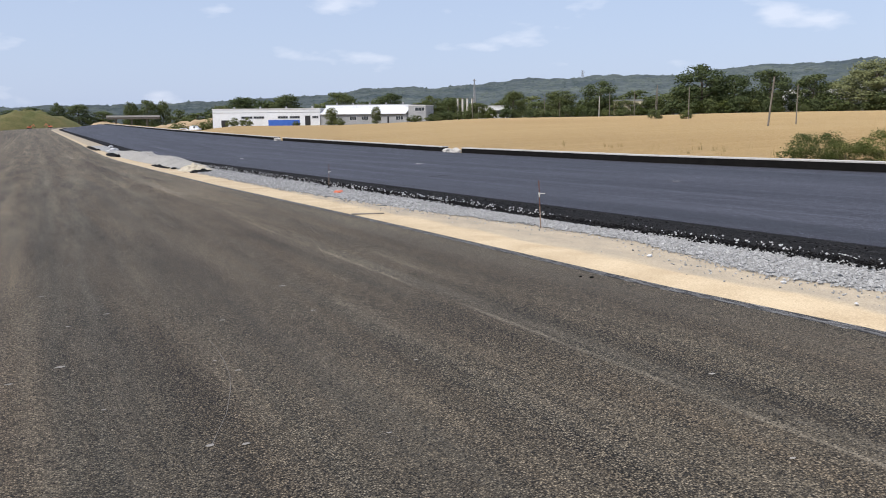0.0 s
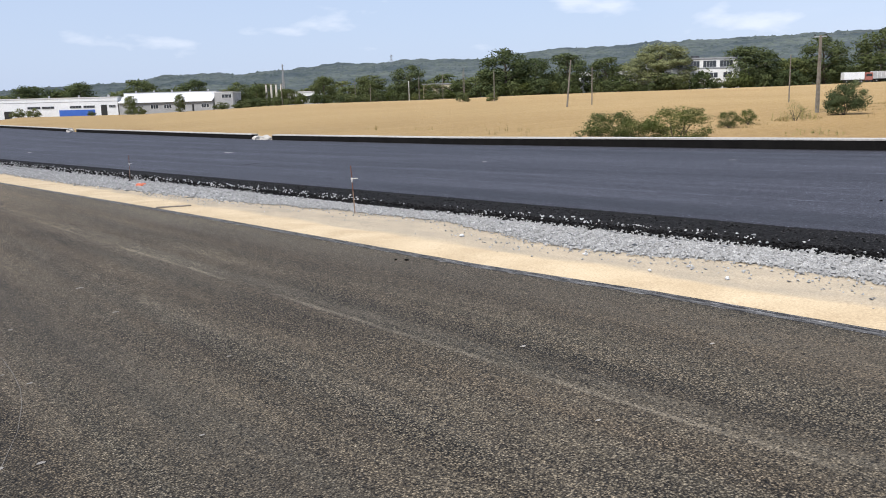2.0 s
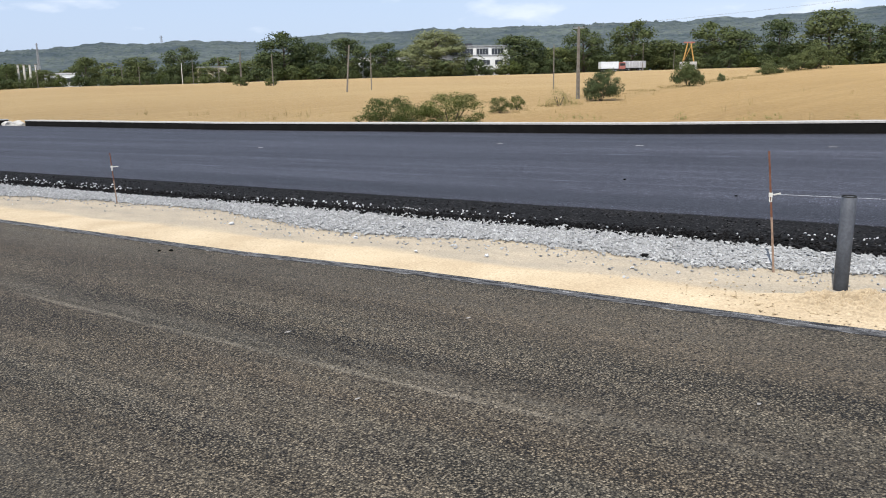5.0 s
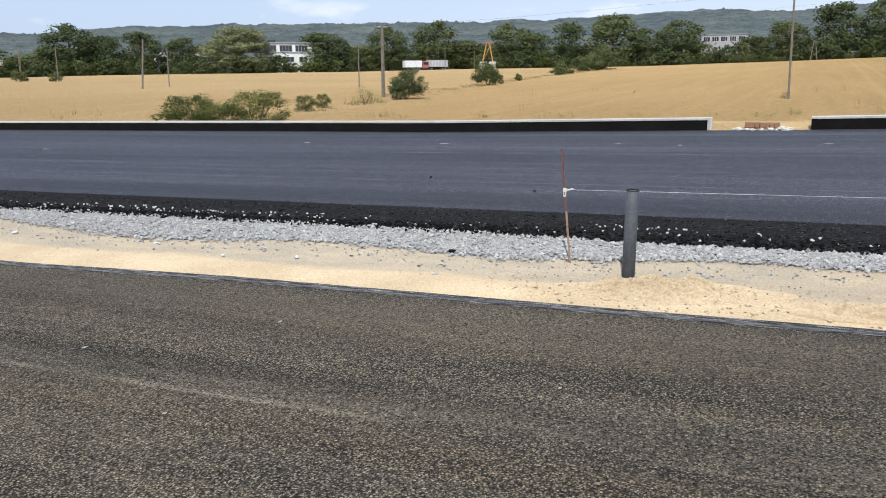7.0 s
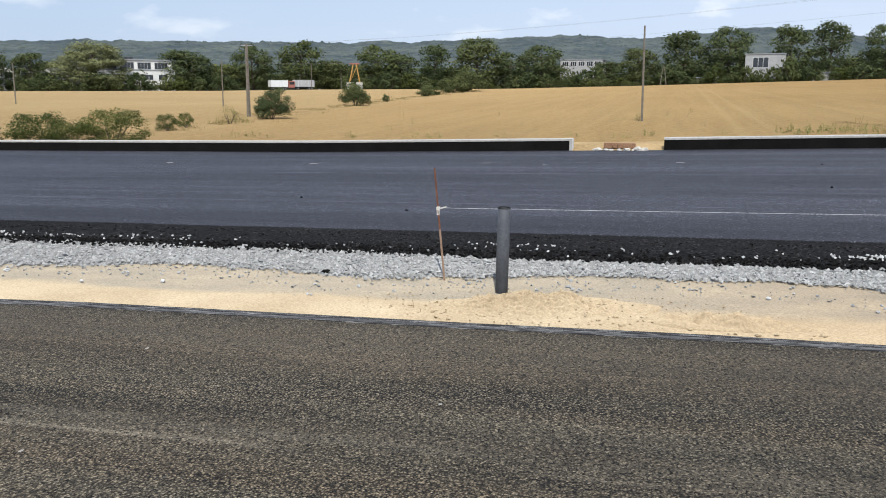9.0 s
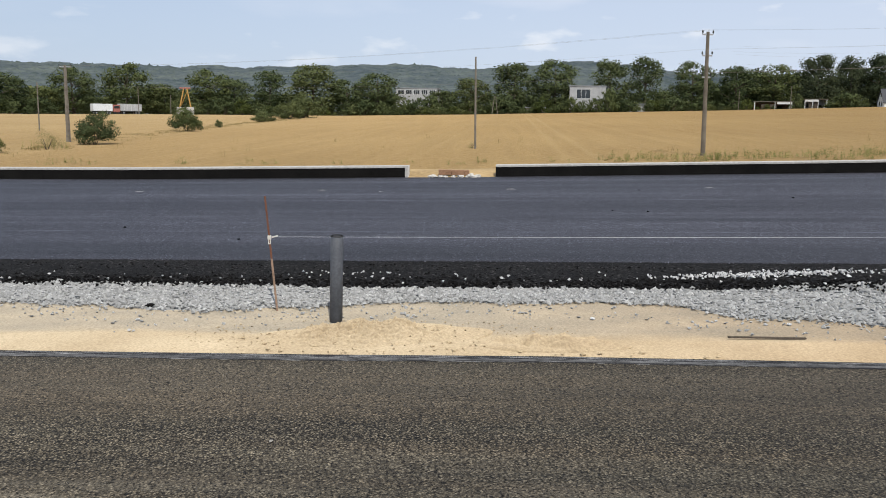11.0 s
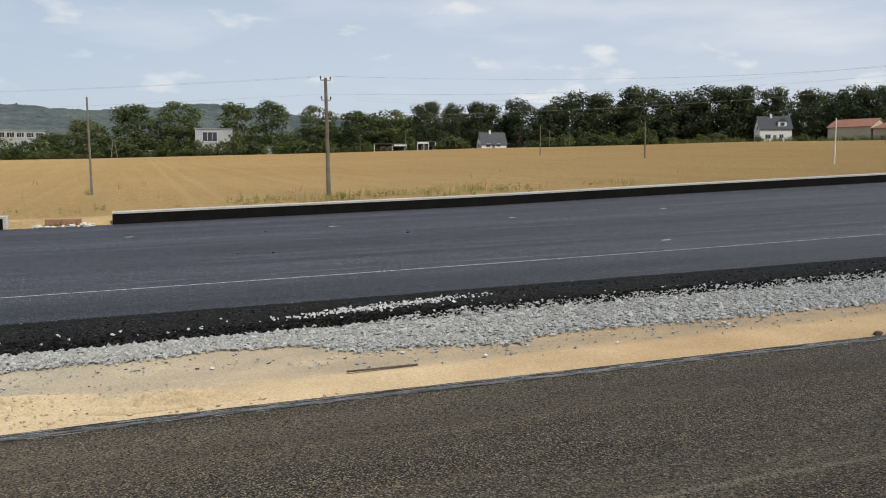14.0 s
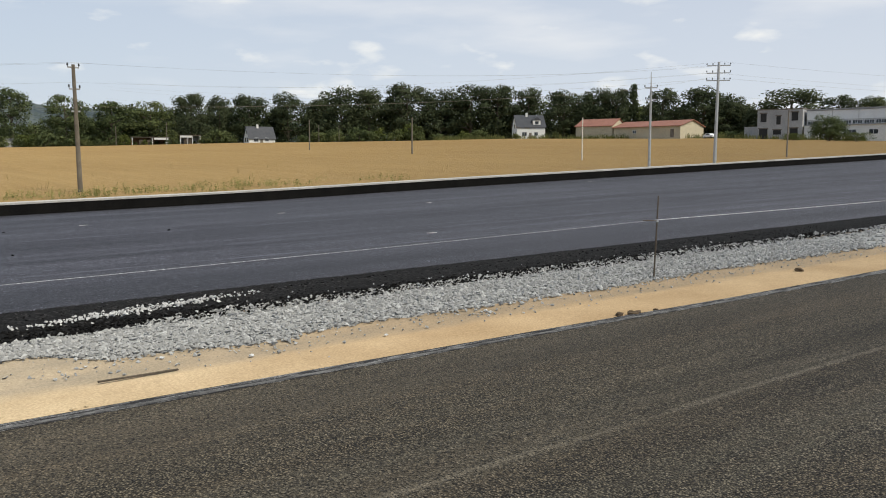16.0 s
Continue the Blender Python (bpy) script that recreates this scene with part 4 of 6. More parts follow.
def gable_roof(w, d, h, rise, over=0.35, thick=0.18):
    """A pitched roof along x over a w by d block of height h."""
    bm = bmesh.new()
    pts = [(-over, h - over * rise / (d / 2)), (d / 2, h + rise), (d + over, h - over * rise / (d / 2))]
    low = [bm.verts.new((-over, y, z)) for y, z in pts] + [bm.verts.new((w + over, y, z)) for y, z in pts]
    top = [bm.verts.new((v.co.x, v.co.y, v.co.z + thick)) for v in low]
    for s in (0, 1):
        bm.faces.new((top[s], top[s + 1], top[s + 4], top[s + 3]))
        bm.faces.new((low[s], low[s + 3], low[s + 4], low[s + 1]))
        for e in (0, 3):
            bm.faces.new((low[e + s], low[e + s + 1], top[e + s + 1], top[e + s]))
    bm.faces.new((low[0], top[0], top[3], low[3]))
    bm.faces.new((low[2], low[5], top[5], top[2]))
    bmesh.ops.recalc_face_normals(bm, faces=bm.faces)
    return bm


def gable_block(w, d, h, rise):
    """Walls with gable ends, closed on top under the roof."""
    bm = bmesh.new()
    a = [bm.verts.new((0, y, z)) for y, z in ((0, -1.5), (d, -1.5), (d, h), (d / 2, h + rise), (0, h))]
    b = [bm.verts.new((w, v.co.y, v.co.z)) for v in a]
    bm.faces.new(a)
    bm.faces.new(b[::-1])
    for i in range(5):
        j = (i + 1) % 5
        bm.faces.new((a[i], b[i], b[j], a[j]))
    bmesh.ops.recalc_face_normals(bm, faces=bm.faces)
    return bm


def factory():
    m, w = facing(60.6, 321.5, 96.0, 302.0, -0.3)
    f = thing("factory_building", "long white factory hall with a blue sliding door", "building", m)
    part("wall", boxm(0, 0, -2, w, 26, 5.6, bevel=0.05), M_WHITE_METAL, f)
    part("roof_edge", boxm(-0.15, -0.15, 5.61, w + 0.15, 26.1, 5.92), M_WHITE, f)
    part("band", boxm(0.02, -0.06, 4.35, w, -0.005, 4.5), M_GREY_ROOF, f)
    part("door", boxm(w * 0.52, -0.12, -1.2, w * 0.81, -0.01, 1.7), M_BLUE, f, "blue sheet-metal sliding door")
    for k in range(1, 6):
        part("door_rib", boxm(w * (0.52 + 0.0483 * k) - 0.05, -0.16, -1.2, w * (0.52 + 0.0483 * k) + 0.05, -0.122, 1.7), M_BLUE, f)
    # black panels on the closed wall paint the shade inside two gateways
    part("gateway", boxm(w * 0.08, -0.05, -1.2, w * 0.14, -0.005, 1.7), M_BLACK, f, "flat black panel standing for the shade of an open gateway")
    part("gateway", boxm(w * 0.86, -0.05, -1.2, w * 0.91, -0.005, 3.2), M_BLACK, f, "flat black panel standing for the shade of an open gateway")
    for a, b in ((0.27, 0.37), (0.385, 0.48), (0.61, 0.70), (0.72, 0.81), (0.93, 0.98)):
        window(f, w * a, 2.3, w * b, 3.0, 0.0, M_GREY_WALL, 3)
    for k in range(4):
        part("roof_vent", rodm((6 + 10 * k, 8, 5.85), (6 + 10 * k, 8, 6.7), 0.35), M_GREY_WALL, f)
    m, w = facing(96.3, 301.7, 121.7, 281.0, 0.3)
    g = thing("factory_hall", "white-roofed factory hall with a grey lower wall", "building", m)
    part("wall", boxm(0, 0, -2, w, 24, 2.9), M_GREY_WALL, g)
    bm = bmesh.new()
    vs = [bm.verts.new(p) for p in ((-0.2, -0.8, 2.92), (w, -0.8, 2.92), (w, 5, 5.0), (-0.2, 5, 5.0), (-0.2, -0.8, 3.1), (w, -0.8, 3.1), (w, 5, 5.2), (-0.2, 5, 5.2))]
    for q in ((3, 2, 1, 0), (4, 5, 6, 7), (0, 1, 5, 4), (1, 2, 6, 5), (2, 3, 7, 6), (3, 0, 4, 7)):
        bm.faces.new([vs[i] for i in q])
    part("roof", bm, M_WHITE_METAL, g, "sloping white sheet roof")
    part("upper_wall", boxm(0, 5.1, 2.9, w, 24, 6.3), M_WHITE_METAL, g)
    part("roof_edge", boxm(-0.1, 5.0, 6.31, w + 0.1, 24.1, 6.52), M_GREY_ROOF, g)
    for k in range(5):
        part("roof_vent", rodm((3 + 6.5 * k, 9, 6.5), (3 + 6.5 * k, 9, 7.2), 0.3), M_GREY_WALL, g)
    for a in (0.10, 0.34, 0.48, 0.62, 0.88):
        window(g, w * a, 0.8, w * a + 2.6, 2.1, 0.0, M_WHITE, 2)
    # the doorway is a black panel, its inner shade painted on
    part("door", boxm(w * 0.78, -0.06, -1, w * 0.80, -0.005, 2.0), M_BLACK, g, "flat black panel standing for the shade of a doorway")
    m, w = facing(122.2, 280.3, 127.0, 275.8, 1.0)
    a = thing("office_annex", "small flat-roofed grey office block beside the hall", "building", m)
    part("wall", boxm(0, 0, -2, w, 9, 5.0), M_GREY_WALL, a)
    part("roof_edge", boxm(-0.15, -0.15, 5.01, w + 0.15, 9.1, 5.25), M_WHITE, a)
    window(a, 2.6, 3.2, w - 0.5, 4.4, 0.0, M_WHITE, 2)


factory()


def small_house(x0, y0, x1, y1, z, wall_h, rise, depth, label, dormer):
    m, w = facing(x0, y0, x1, y1, z)
    h = thing("house", label, "house", m, "houses")
    part("wall", gable_block(w, depth, wall_h, rise), M_WHITE, h)
    part("roof", gable_roof(w, depth, wall_h, rise), M_DARK_ROOF, h, "dark slate pitched roof")
    part("chimney", boxm(w * 0.38, depth * 0.42, wall_h + rise - 0.5, w * 0.38 + 0.7, depth * 0.42 + 0.6, wall_h + rise + 0.9, bevel=0.03), M_WHITE, h)
    window(h, w * 0.18, 0.9, w * 0.18 + 1.5, 2.1, 0.0, M_GREY_WALL)
    window(h, w * 0.62, 1.1, w * 0.62 + 1.1, 2.1, 0.0, M_GREY_WALL)
    part("door", boxm(w * 0.42, -0.05, -0.6, w * 0.42 + 1.0, -0.005, 2.0), M_WOOD, h, "brown front door")
    for yy, z0, z1 in ((depth * 0.25, 0.8, 2.2), (depth * 0.6, 0.8, 2.2), (depth * 0.42, 3.6, 4.9)):
        part("gable_window", boxm(-0.05, yy, z0, -0.005, yy + 1.0, z1), M_GLASS, h)
    if dormer:
        d = part("dormer", boxm(w * 0.58, 0.6, wall_h + 0.4, w * 0.58 + 2.6, depth / 2, wall_h + 2.3), M_WHITE, h)
        part("dormer_window", boxm(w * 0.58 + 0.7, 0.54, wall_h + 0.9, w * 0.58 + 1.9, 0.595, wall_h + 1.9), M_GLASS, d)
        bm = bmesh.new()
        cx = w * 0.58 + 1.3
        v = [bm.verts.new(p) for p in ((cx - 1.6, 0.4, wall_h + 2.25), (cx, 0.4, wall_h + 3.5), (cx + 1.6, 0.4, wall_h + 2.25), (cx - 1.6, depth / 2, wall_h + 2.25), (cx, depth / 2, wall_h + 3.5), (cx + 1.6, depth / 2, wall_h + 2.25))]
        for q in ((0, 1, 2), (3, 5, 4), (0, 3, 4, 1), (1, 4, 5, 2), (0, 2, 5, 3)):
            bm.faces.new([v[i] for i in q])
        part("dormer_roof", bm, M_DARK_ROOF, d)
    return h


small_house(280.5, -122.3, 279.2, -131.6, 9.0, 2.0, 4.1, 7.0, "white house with a wide dark roof before the wood", False)
small_house(216.6, -191.5, 211.8, -200.0, 10.6, 4.0, 4.0, 8.5, "white house with a dark roof and a dormer", True)


def red_shed():
    m, w = facing(199.4, -202.2, 187.2, -206.2, 10.9)
    a = thing("shed", "low cream shed with a red sheet roof", "shed", m, "red-roofed sheds")
    part("wall", gable_block(w, 11, 3.4, 2.4), M_CREAM, a)
    part("roof", gable_roof(w, 11, 3.4, 2.4, 0.4), M_RED_ROOF, a)
    m, w = facing(186.7, -206.6, 163.1, -209.8, 10.6)
    b = thing("shed", "long low cream shed with a red sheet roof and open gable", "shed", m, "red-roofed sheds")
    part("wall", gable_block(w, 14, 3.0, 1.9), M_CREAM, b)
    part("roof", gable_roof(w, 14, 3.0, 1.9, 0.5), M_RED_ROOF, b)
    part("door", boxm(w * 0.86, -0.06, -0.5, w * 0.86 + 1.2, -0.005, 2.0), M_WOOD, b, "brown wooden door")
    window(b, w * 0.3, 1.0, w * 0.3 + 1.2, 1.9, 0.0, M_WHITE)


red_shed()


def grey_works():
    m, w = facing(145.6, -222.8, 133.5, -226.4, 9.6)
    g = thing("unfinished_building", "two-storey grey concrete building with empty window openings", "building", m)
    part("wall", boxm(0, 0, -2, w, 10, 8.0, bevel=0.04), M_GREY_WALL, g)
    part("parapet", boxm(-0.1, -0.1, 8.01, w + 0.1, 10.1, 8.35), M_GREY, g)
    # no holes are cut: flat black panels give the shade of the openings
    for x0, z0, x1, z1 in ((0.9, 4.6, 2.6, 7.0), (5.4, 3.8, 6.6, 6.2), (9.6, 4.8, 11.4, 7.2), (0.6, -0.5, 3.0, 2.6), (4.6, 0.9, 6.8, 2.2), (9.2, -0.5, 11.4, 2.6)):
        part("opening", boxm(x0, -0.04, z0, x1, -0.005, z1), M_BLACK, g, "flat black panel standing for the shade of an empty opening")
        part("lintel", boxm(x0 - 0.25, -0.12, z1, x1 + 0.25, -0.005, z1 + 0.3), M_GREY, g)
    part("lean_to", boxm(-4.0, 1.0, -1.5, -0.01, 8, 3.4), M_GREY_WALL, g)
    m, w = facing(133.0, -226.6, 106.0, -232.5, 9.2)
    h = thing("works_hall", "long pale works hall with bands of glazing", "building", m)
    part("wall", boxm(0, 0, -2, w, 16, 3.6), M_WHITE, h)
    part("upper_wall", boxm(0, 1.8, 3.6, w, 16, 7.9), M_GREY_WALL, h)
    part("low_roof", boxm(-0.1, -0.3, 3.61, w, 1.79, 3.85), M_GREY_ROOF, h)
    part("roof", boxm(-0.1, 1.5, 7.91, w + 0.1, 16.2, 8.3), M_GREY_ROOF, h)
    for k in range(9):
        window(h, w * (0.015 + 0.108 * k), 4.0, w * (0.015 + 0.108 * k) + w * 0.09, 4.9, 1.8, M_WHITE, 3)
    for k in range(4):
        part("panel", boxm(w * 0.25 * k + 0.1, 1.72, 5.3, w * 0.25 * (k + 1) - 0.1, 1.795, 7.8), M_WHITE_METAL, h)
    for k in range(3):
        window(h, w * (0.42 + 0.2 * k), 1.0, w * (0.42 + 0.2 * k) + 2.2, 2.2, 0.0, M_WHITE, 1)


grey_works()


def white_block():
    m, w = facing(224.0, 203.0, 263.0, 166.0, 2.6)
    b = thing("office_building", "long white two-storey building behind the willow", "building", m)
    part("wall", boxm(0, 0, -2, w, 14, 7.2), M_WHITE, b)
    part("upper_storey", boxm(w * 0.45, 3, 7.2, w, 14, 10.6), M_WHITE, b)
    part("roof", boxm(w * 0.45 - 0.3, 2.6, 10.61, w + 0.3, 14.3, 11.0), M_GREY_ROOF, b)
    part("canopy", boxm(w * 0.45, -0.2, 7.21, w, 2.9, 7.5), M_GREY_ROOF, b)
    for k in range(5):
        window(b, w * (0.47 + 0.105 * k), 7.8, w * (0.47 + 0.105 * k) + 4.3, 9.9, 3.0, M_GREY_WALL, 3)
    for k in range(11):
        window(b, w * (0.02 + 0.088 * k), 4.1, w * (0.02 + 0.088 * k) + 2.8, 5.8, 0.0, M_WHITE, 1)
        window(b, w * (0.02 + 0.088 * k), 0.6, w * (0.02 + 0.088 * k) + 2.8, 2.4, 0.0, M_WHITE, 1)
    part("roof_tank", rodm((w * 0.75, 8, 11), (w * 0.75, 8, 11.9), 1.5, n=16), M_DARK_ROOF, b, "dark roof tank")


white_block()


def plain_block(x0, y0, x1, y1, z, h, d, wall, roof, label, wins, back=1.0):
    m, w = facing(x0 * back, y0 * back, x1 * back, y1 * back, z)
    b = thing("building", label, "building", m, "buildings among the trees")
    part("wall", boxm(0, 0, -2, w, d, h, bevel=0.04), wall, b)
    part("roof", boxm(-0.25, -0.25, h + 0.01, w + 0.25, d + 0.25, h + 0.35), roof, b)
    for x_0, z0, x_1, z1 in wins:
        window(b, w * x_0, h * z0, w * x_1, h * z1, 0.0, M_WHITE, 2)
    return b


plain_block(335.0, 41.5, 333.5, 25.0, 9.9, 6.2, 10, M_GREY_WALL, M_GREY_ROOF, "pale flat-roofed building half hidden by trees", [(0.06 + 0.19 * k, 0.62, 0.2 + 0.19 * k, 0.9) for k in range(5)], 1.035)
plain_block(312.0, -25.0, 310.5, -37.8, 9.7, 6.4, 12, M_GREY_WALL, M_GREY_ROOF, "pale concrete hall with a glazed bay among trees", [(0.2, 0.34, 0.58, 0.84)], 1.0)


def shelter(x0, y0, x1, y1, z, h, d, label, posts, white, back_wall):
    """An open-fronted lean-to: dark back wall, thin roof, posts, a white end panel."""
    m, w = facing(x0, y0, x1, y1, z)
    b = thing("shelter", label, "shelter", m, "garden shelters at the wood")
    part("back_wall", boxm(0, d, -1, w, d + 0.2, h - 0.1), back_wall, b)
    part("side_wall", boxm(0, 1.2, -1, 0.15, d, h - 0.2), back_wall, b)
    part("roof", boxm(-0.2, -0.3, h, w + 0.2, d + 0.3, h + 0.16), M_GREY, b)
    for k in posts:
        part("post", boxm(w * k - 0.1, -0.1, -1, w * k + 0.1, 0.1, h), M_WHITE, b)
    for a, c, z0, z1 in white:
        part("panel", boxm(w * a, -0.16, h * z0, w * c, -0.11, h * z1), M_WHITE, b, "white painted panel")
    for a in (0.2, 0.42):
        part("screen", boxm(w * a, 0.4, -1, w * (a + 0.17), 0.5, h * 0.75), M_BARK, b, "brown timber screen")
    return b


shelter(296.5, -86.2, 292.5, -98.0, 8.0, 3.0, 5, "open-fronted garden shelter of brown timber with white panels", (0.03, 0.55, 0.97), ((0.6, 0.97, 0.74, 1.04), (0.9, 0.98, 0.0, 0.5)), M_BRICK)
shelter(290.5, -101.0, 288.1, -107.6, 8.5, 3.3, 5, "small open shelter with white columns", (0.03, 0.35, 0.6, 0.97), ((0.03, 0.6, 0.78, 1.03),), M_GREY_WALL)
plain_block(307.0, -46.0, 305.0, -52.5, 7.0, 3.0, 5, M_GREY_WALL, M_GREY_ROOF, "low grey shed under the trees", [], 1.03)
plain_block(305.0, -9.0, 304.5, -16.0, 6.0, 2.4, 5, M_GREY, M_GREY_ROOF, "low grey shed under the trees", [], 1.05)
plain_block(178.0, 234.0, 184.5, 227.0, 1.6, 5.2, 9, M_CREAM, M_GREY_ROOF, "cream house between shrubs", [(0.15, 0.3, 0.35, 0.7), (0.6, 0.3, 0.8, 0.7)])
plain_block(150.0, 279.0, 158.0, 271.5, 1.0, 4.6, 8, M_WHITE_METAL, M_WHITE, "low white workshop beside chimneys", [(0.1, 0.4, 0.9, 0.7)])
for dx in (0, 1.6, 3.2, 4.8):
    st = thing("chimney_stack", "slim pale chimney behind the workshop", "chimney", Matrix.Translation((143.5 + dx * 0.9, 283.0 - dx * 0.7, 0.0)), "chimney stacks")
    part("stack", rodm((0, 0, -1), (0, 0, 8.6), 0.4, 0.34), M_PALE_POST, st)
    part("rim", rodm((0, 0, 8.6), (0, 0, 8.85), 0.45, n=12), M_GREY, st)


def trailer(x0, y0, x1, y1, z, mat, label):
    m, w = facing(x0, y0, x1, y1, z)
    t = thing("truck_trailer", label, "trailer", m, "parked trailers")
    part("body", boxm(0, 0, 1.1, w, 2.5, 3.6, bevel=0.06), mat, t)
    part("chassis", boxm(0.3, 0.5, 0.75, w - 0.3, 2.0, 1.09), M_BLACK, t)
    for xx in (w * 0.15, w * 0.72, w * 0.86):
        for yy in (0.1, 2.1):
            wh = part("wheel", rodm((xx, yy, 0.48), (xx, yy + 0.3, 0.48), 0.48, n=16), M_BLACK, t)
            part("rim", rodm((xx, yy - 0.02, 0.48), (xx, yy + 0.32, 0.48), 0.24, n=12), M_STEEL, wh)
    for k in range(1, 6):
        part("rib", boxm(w * k / 6 - 0.04, -0.03, 1.15, w * k / 6 + 0.04, -0.002, 3.55), M_WHITE_METAL, t)
    return t


trailer(286.5, 141.2, 292.0, 136.9, ground_z(289, 139), M_WHITE_METAL, "white box trailer parked at the field's edge")
trailer(294.2, 135.0, 300.3, 129.9, ground_z(297, 132), M_GREY_WALL, "grey box trailer parked at the field's edge")
m, w = facing(292.2, 136.7, 294.0, 135.1, ground_z(293, 136))
cab = thing("truck_cab", "red truck cab between two trailers", "truck", m)
part("body", boxm(0, 0, 0.7, w, 2.4, 3.3, bevel=0.15), M_RED, cab)
part("windscreen", boxm(0.25, -0.03, 2.0, w - 0.25, 0.05, 2.9), M_GLASS, cab)
for xx in (0.5, w - 0.5):
    part("wheel", rodm((xx, 0.0, 0.48), (xx, 0.35, 0.48), 0.48, n=16), M_BLACK, cab)

gz = ground_z(304, 115)
fr = thing("gantry_frame", "yellow steel A-frame hoist on pale blocks", "hoist", Matrix.Translation((304, 115.1, gz)) @ Matrix.Rotation(radians(-70), 4, "Z"))
for xx, k in ((-1.9, 0.5), (1.9, -0.3)):
    for yy in (-1.4, 1.4):
        part("leg", rodm((xx, yy, 2.6), (xx * 0.5 + k, yy * 0.6, 9.4), 0.26, 0.22, 8), M_ORANGE, fr)
    part("brace", rodm((xx * 0.8, -1.2, 5.0), (xx * 0.8, 1.2, 5.0), 0.15, n=6), M_ORANGE, fr)
part("top_beam", boxm(-1.9, -1.1, 9.3, 1.9, 1.1, 9.75, bevel=0.05), M_RED, fr)
part("diagonal", rodm((-1.5, 0, 3.2), (1.2, 0, 9.3), 0.15, n=6), M_ORANGE, fr)
for xx in (-1.7, 1.7):
    part("base_block", boxm(xx - 1.3, -1.7, -0.5, xx + 1.3, 1.7, 2.65, bevel=0.1), M_CONCRETE, fr, "pale concrete block")

# ---- posts and power lines ----


def post(x, y, z, top, r, mat, label, lean=(0.0, 0.0), name="post"):
    p = thing(name, label, name.replace("_", " "), Matrix.Translation((x, y, z)), "posts in the field")
    h = top - z
    part("shaft", rodm((0, 0, -0.6), (lean[0], lean[1], h), r, r * 0.72, 10), mat, p)
    return p, h


for x, y, z, top, r, mat, label, lean in (
        (93.4, 87.5, 0.1, 6.9, 0.14, M_WOOD, "leaning weathered wooden pole in the field", (0.4, -0.42)),
        (101.9, 90.1, 0.2, 6.0, 0.10, M_WOOD, "thin straight wooden pole in the field", (0, 0)),
        (131.9, 146.3, 0.9, 7.9, 0.14, M_GREY, "grey concrete pole at a shrub", (0, 0)),
        (139.3, 165.8, 1.0, 9.2, 0.12, M_GREY, "thin grey pole in the field", (0, 0)),
        (169.5, 225.0, 1.9, 9.4, 0.14, M_GREY, "grey pole at the field's edge", (0, 0)),
        (167.5, 227.9, 1.8, 8.1, 0.14, M_PALE_POST, "pale pole at the field's edge", (0, 0)),
        (149.1, 223.3, 1.2, 6.9, 0.10, M_WOOD, "thin wooden pole in the field", (0, 0)),
        (138.4, 261.6, 1.0, 8.1, 0.12, M_GREY, "thin grey pole near the workshop", (0, 0)),
        (102.7, 57.6, 0.0, 6.1, 0.09, M_GREY, "thin grey pole on the field boundary", (0, 0)),
        (63.0, 1.66, -0.2, 6.6, 0.085, M_GREY, "thin grey pole standing in weeds", (0, 0.1)),
        (145.8, -76.0, 4.4, 10.2, 0.12, M_GREY, "thin grey pole in the field", (0, 0)),
        (100.8, -69.1, 3.1, 8.4, 0.12, M_GREY, "thin grey pole in the field", (0, 0)),
        (60.9, -62.8, 2.0, 6.4, 0.07, M_PALE_POST, "thin white-painted post in the field", (0, 0)),
        (50.6, -83.0, 2.3, 7.4, 0.09, M_WOOD, "thin wooden pole in the field", (-0.05, 0))):
    post(x, y, z, top, r, mat, label, lean)
for dy in (0.0, 3.0, 9.0, 14.0):
    post(262 - dy * 0.3, -140 - dy * 2.5, ground_z(262 - dy * 0.3, -140 - dy * 2.5), ground_z(262, -140) + 6.0, 0.11, M_GREY, "thin grey pole before the wood")
for x, y, h in ((286.0, -95.0, 7.5), (300.0, 119.0, 7.0), (279.5, 122.0, 9.5), (158.0, 246.0, 7.0), (174.0, 218.0, 8.0), (178.5, 213.0, 8.5), (292.0, -80.0, 6.5)):
    post(x, y, ground_z(x, y), ground_z(x, y) + h, 0.13, M_GREY, "grey pole at the field's far edge")
# a pair of struts leaning together at the trees
for k in (-1, 1):
    post(307, 2.0 + k * 1.1, ground_z(307, 2), ground_z(307, 2) + 6.5, 0.13, M_WOOD, "leaning timber strut at the tree line", (0, -k * 0.9))


def insulator(parent, x, y, z, h=0.2):
    bm = bmesh.new()
    rod(bm, (x, y, z), (x, y, z + h * 0.5), 0.02, n=6)
    rod(bm, (x, y, z + h * 0.35), (x, y, z + h), 0.055, 0.035, 8)
    part("insulator", bm, M_BLACK, parent)


def line_pole(x, y, z, top, r, mat, label, arms, yaw, lean=(0, 0)):
    """A line pole with brackets: arms are (height under the top, half length)."""
    p = thing("utility_pole", label, "utility pole", Matrix.Translation((x, y, z)), "line poles")
    h = top - z
    part("shaft", rodm((0, 0, -0.8), (lean[0], lean[1], h), r, r * 0.62, 12), mat, p)
    c, s = math.cos(radians(yaw)), math.sin(radians(yaw))
    for down, half in arms:
        f = (h - down) / h
        ox, oy, oz = lean[0] * f, lean[1] * f, h - down
        a = part("crossarm", rodm((ox - c * half, oy - s * half, oz), (ox + c * half, oy + s * half, oz), 0.045, n=6), M_STEEL, p)
        for k in ((-1, 1) if half < 0.6 else (-1, -0.5, 0.5, 1)):
            insulator(a, ox + c * half * k, oy + s * half * k, oz + 0.03)
    return p


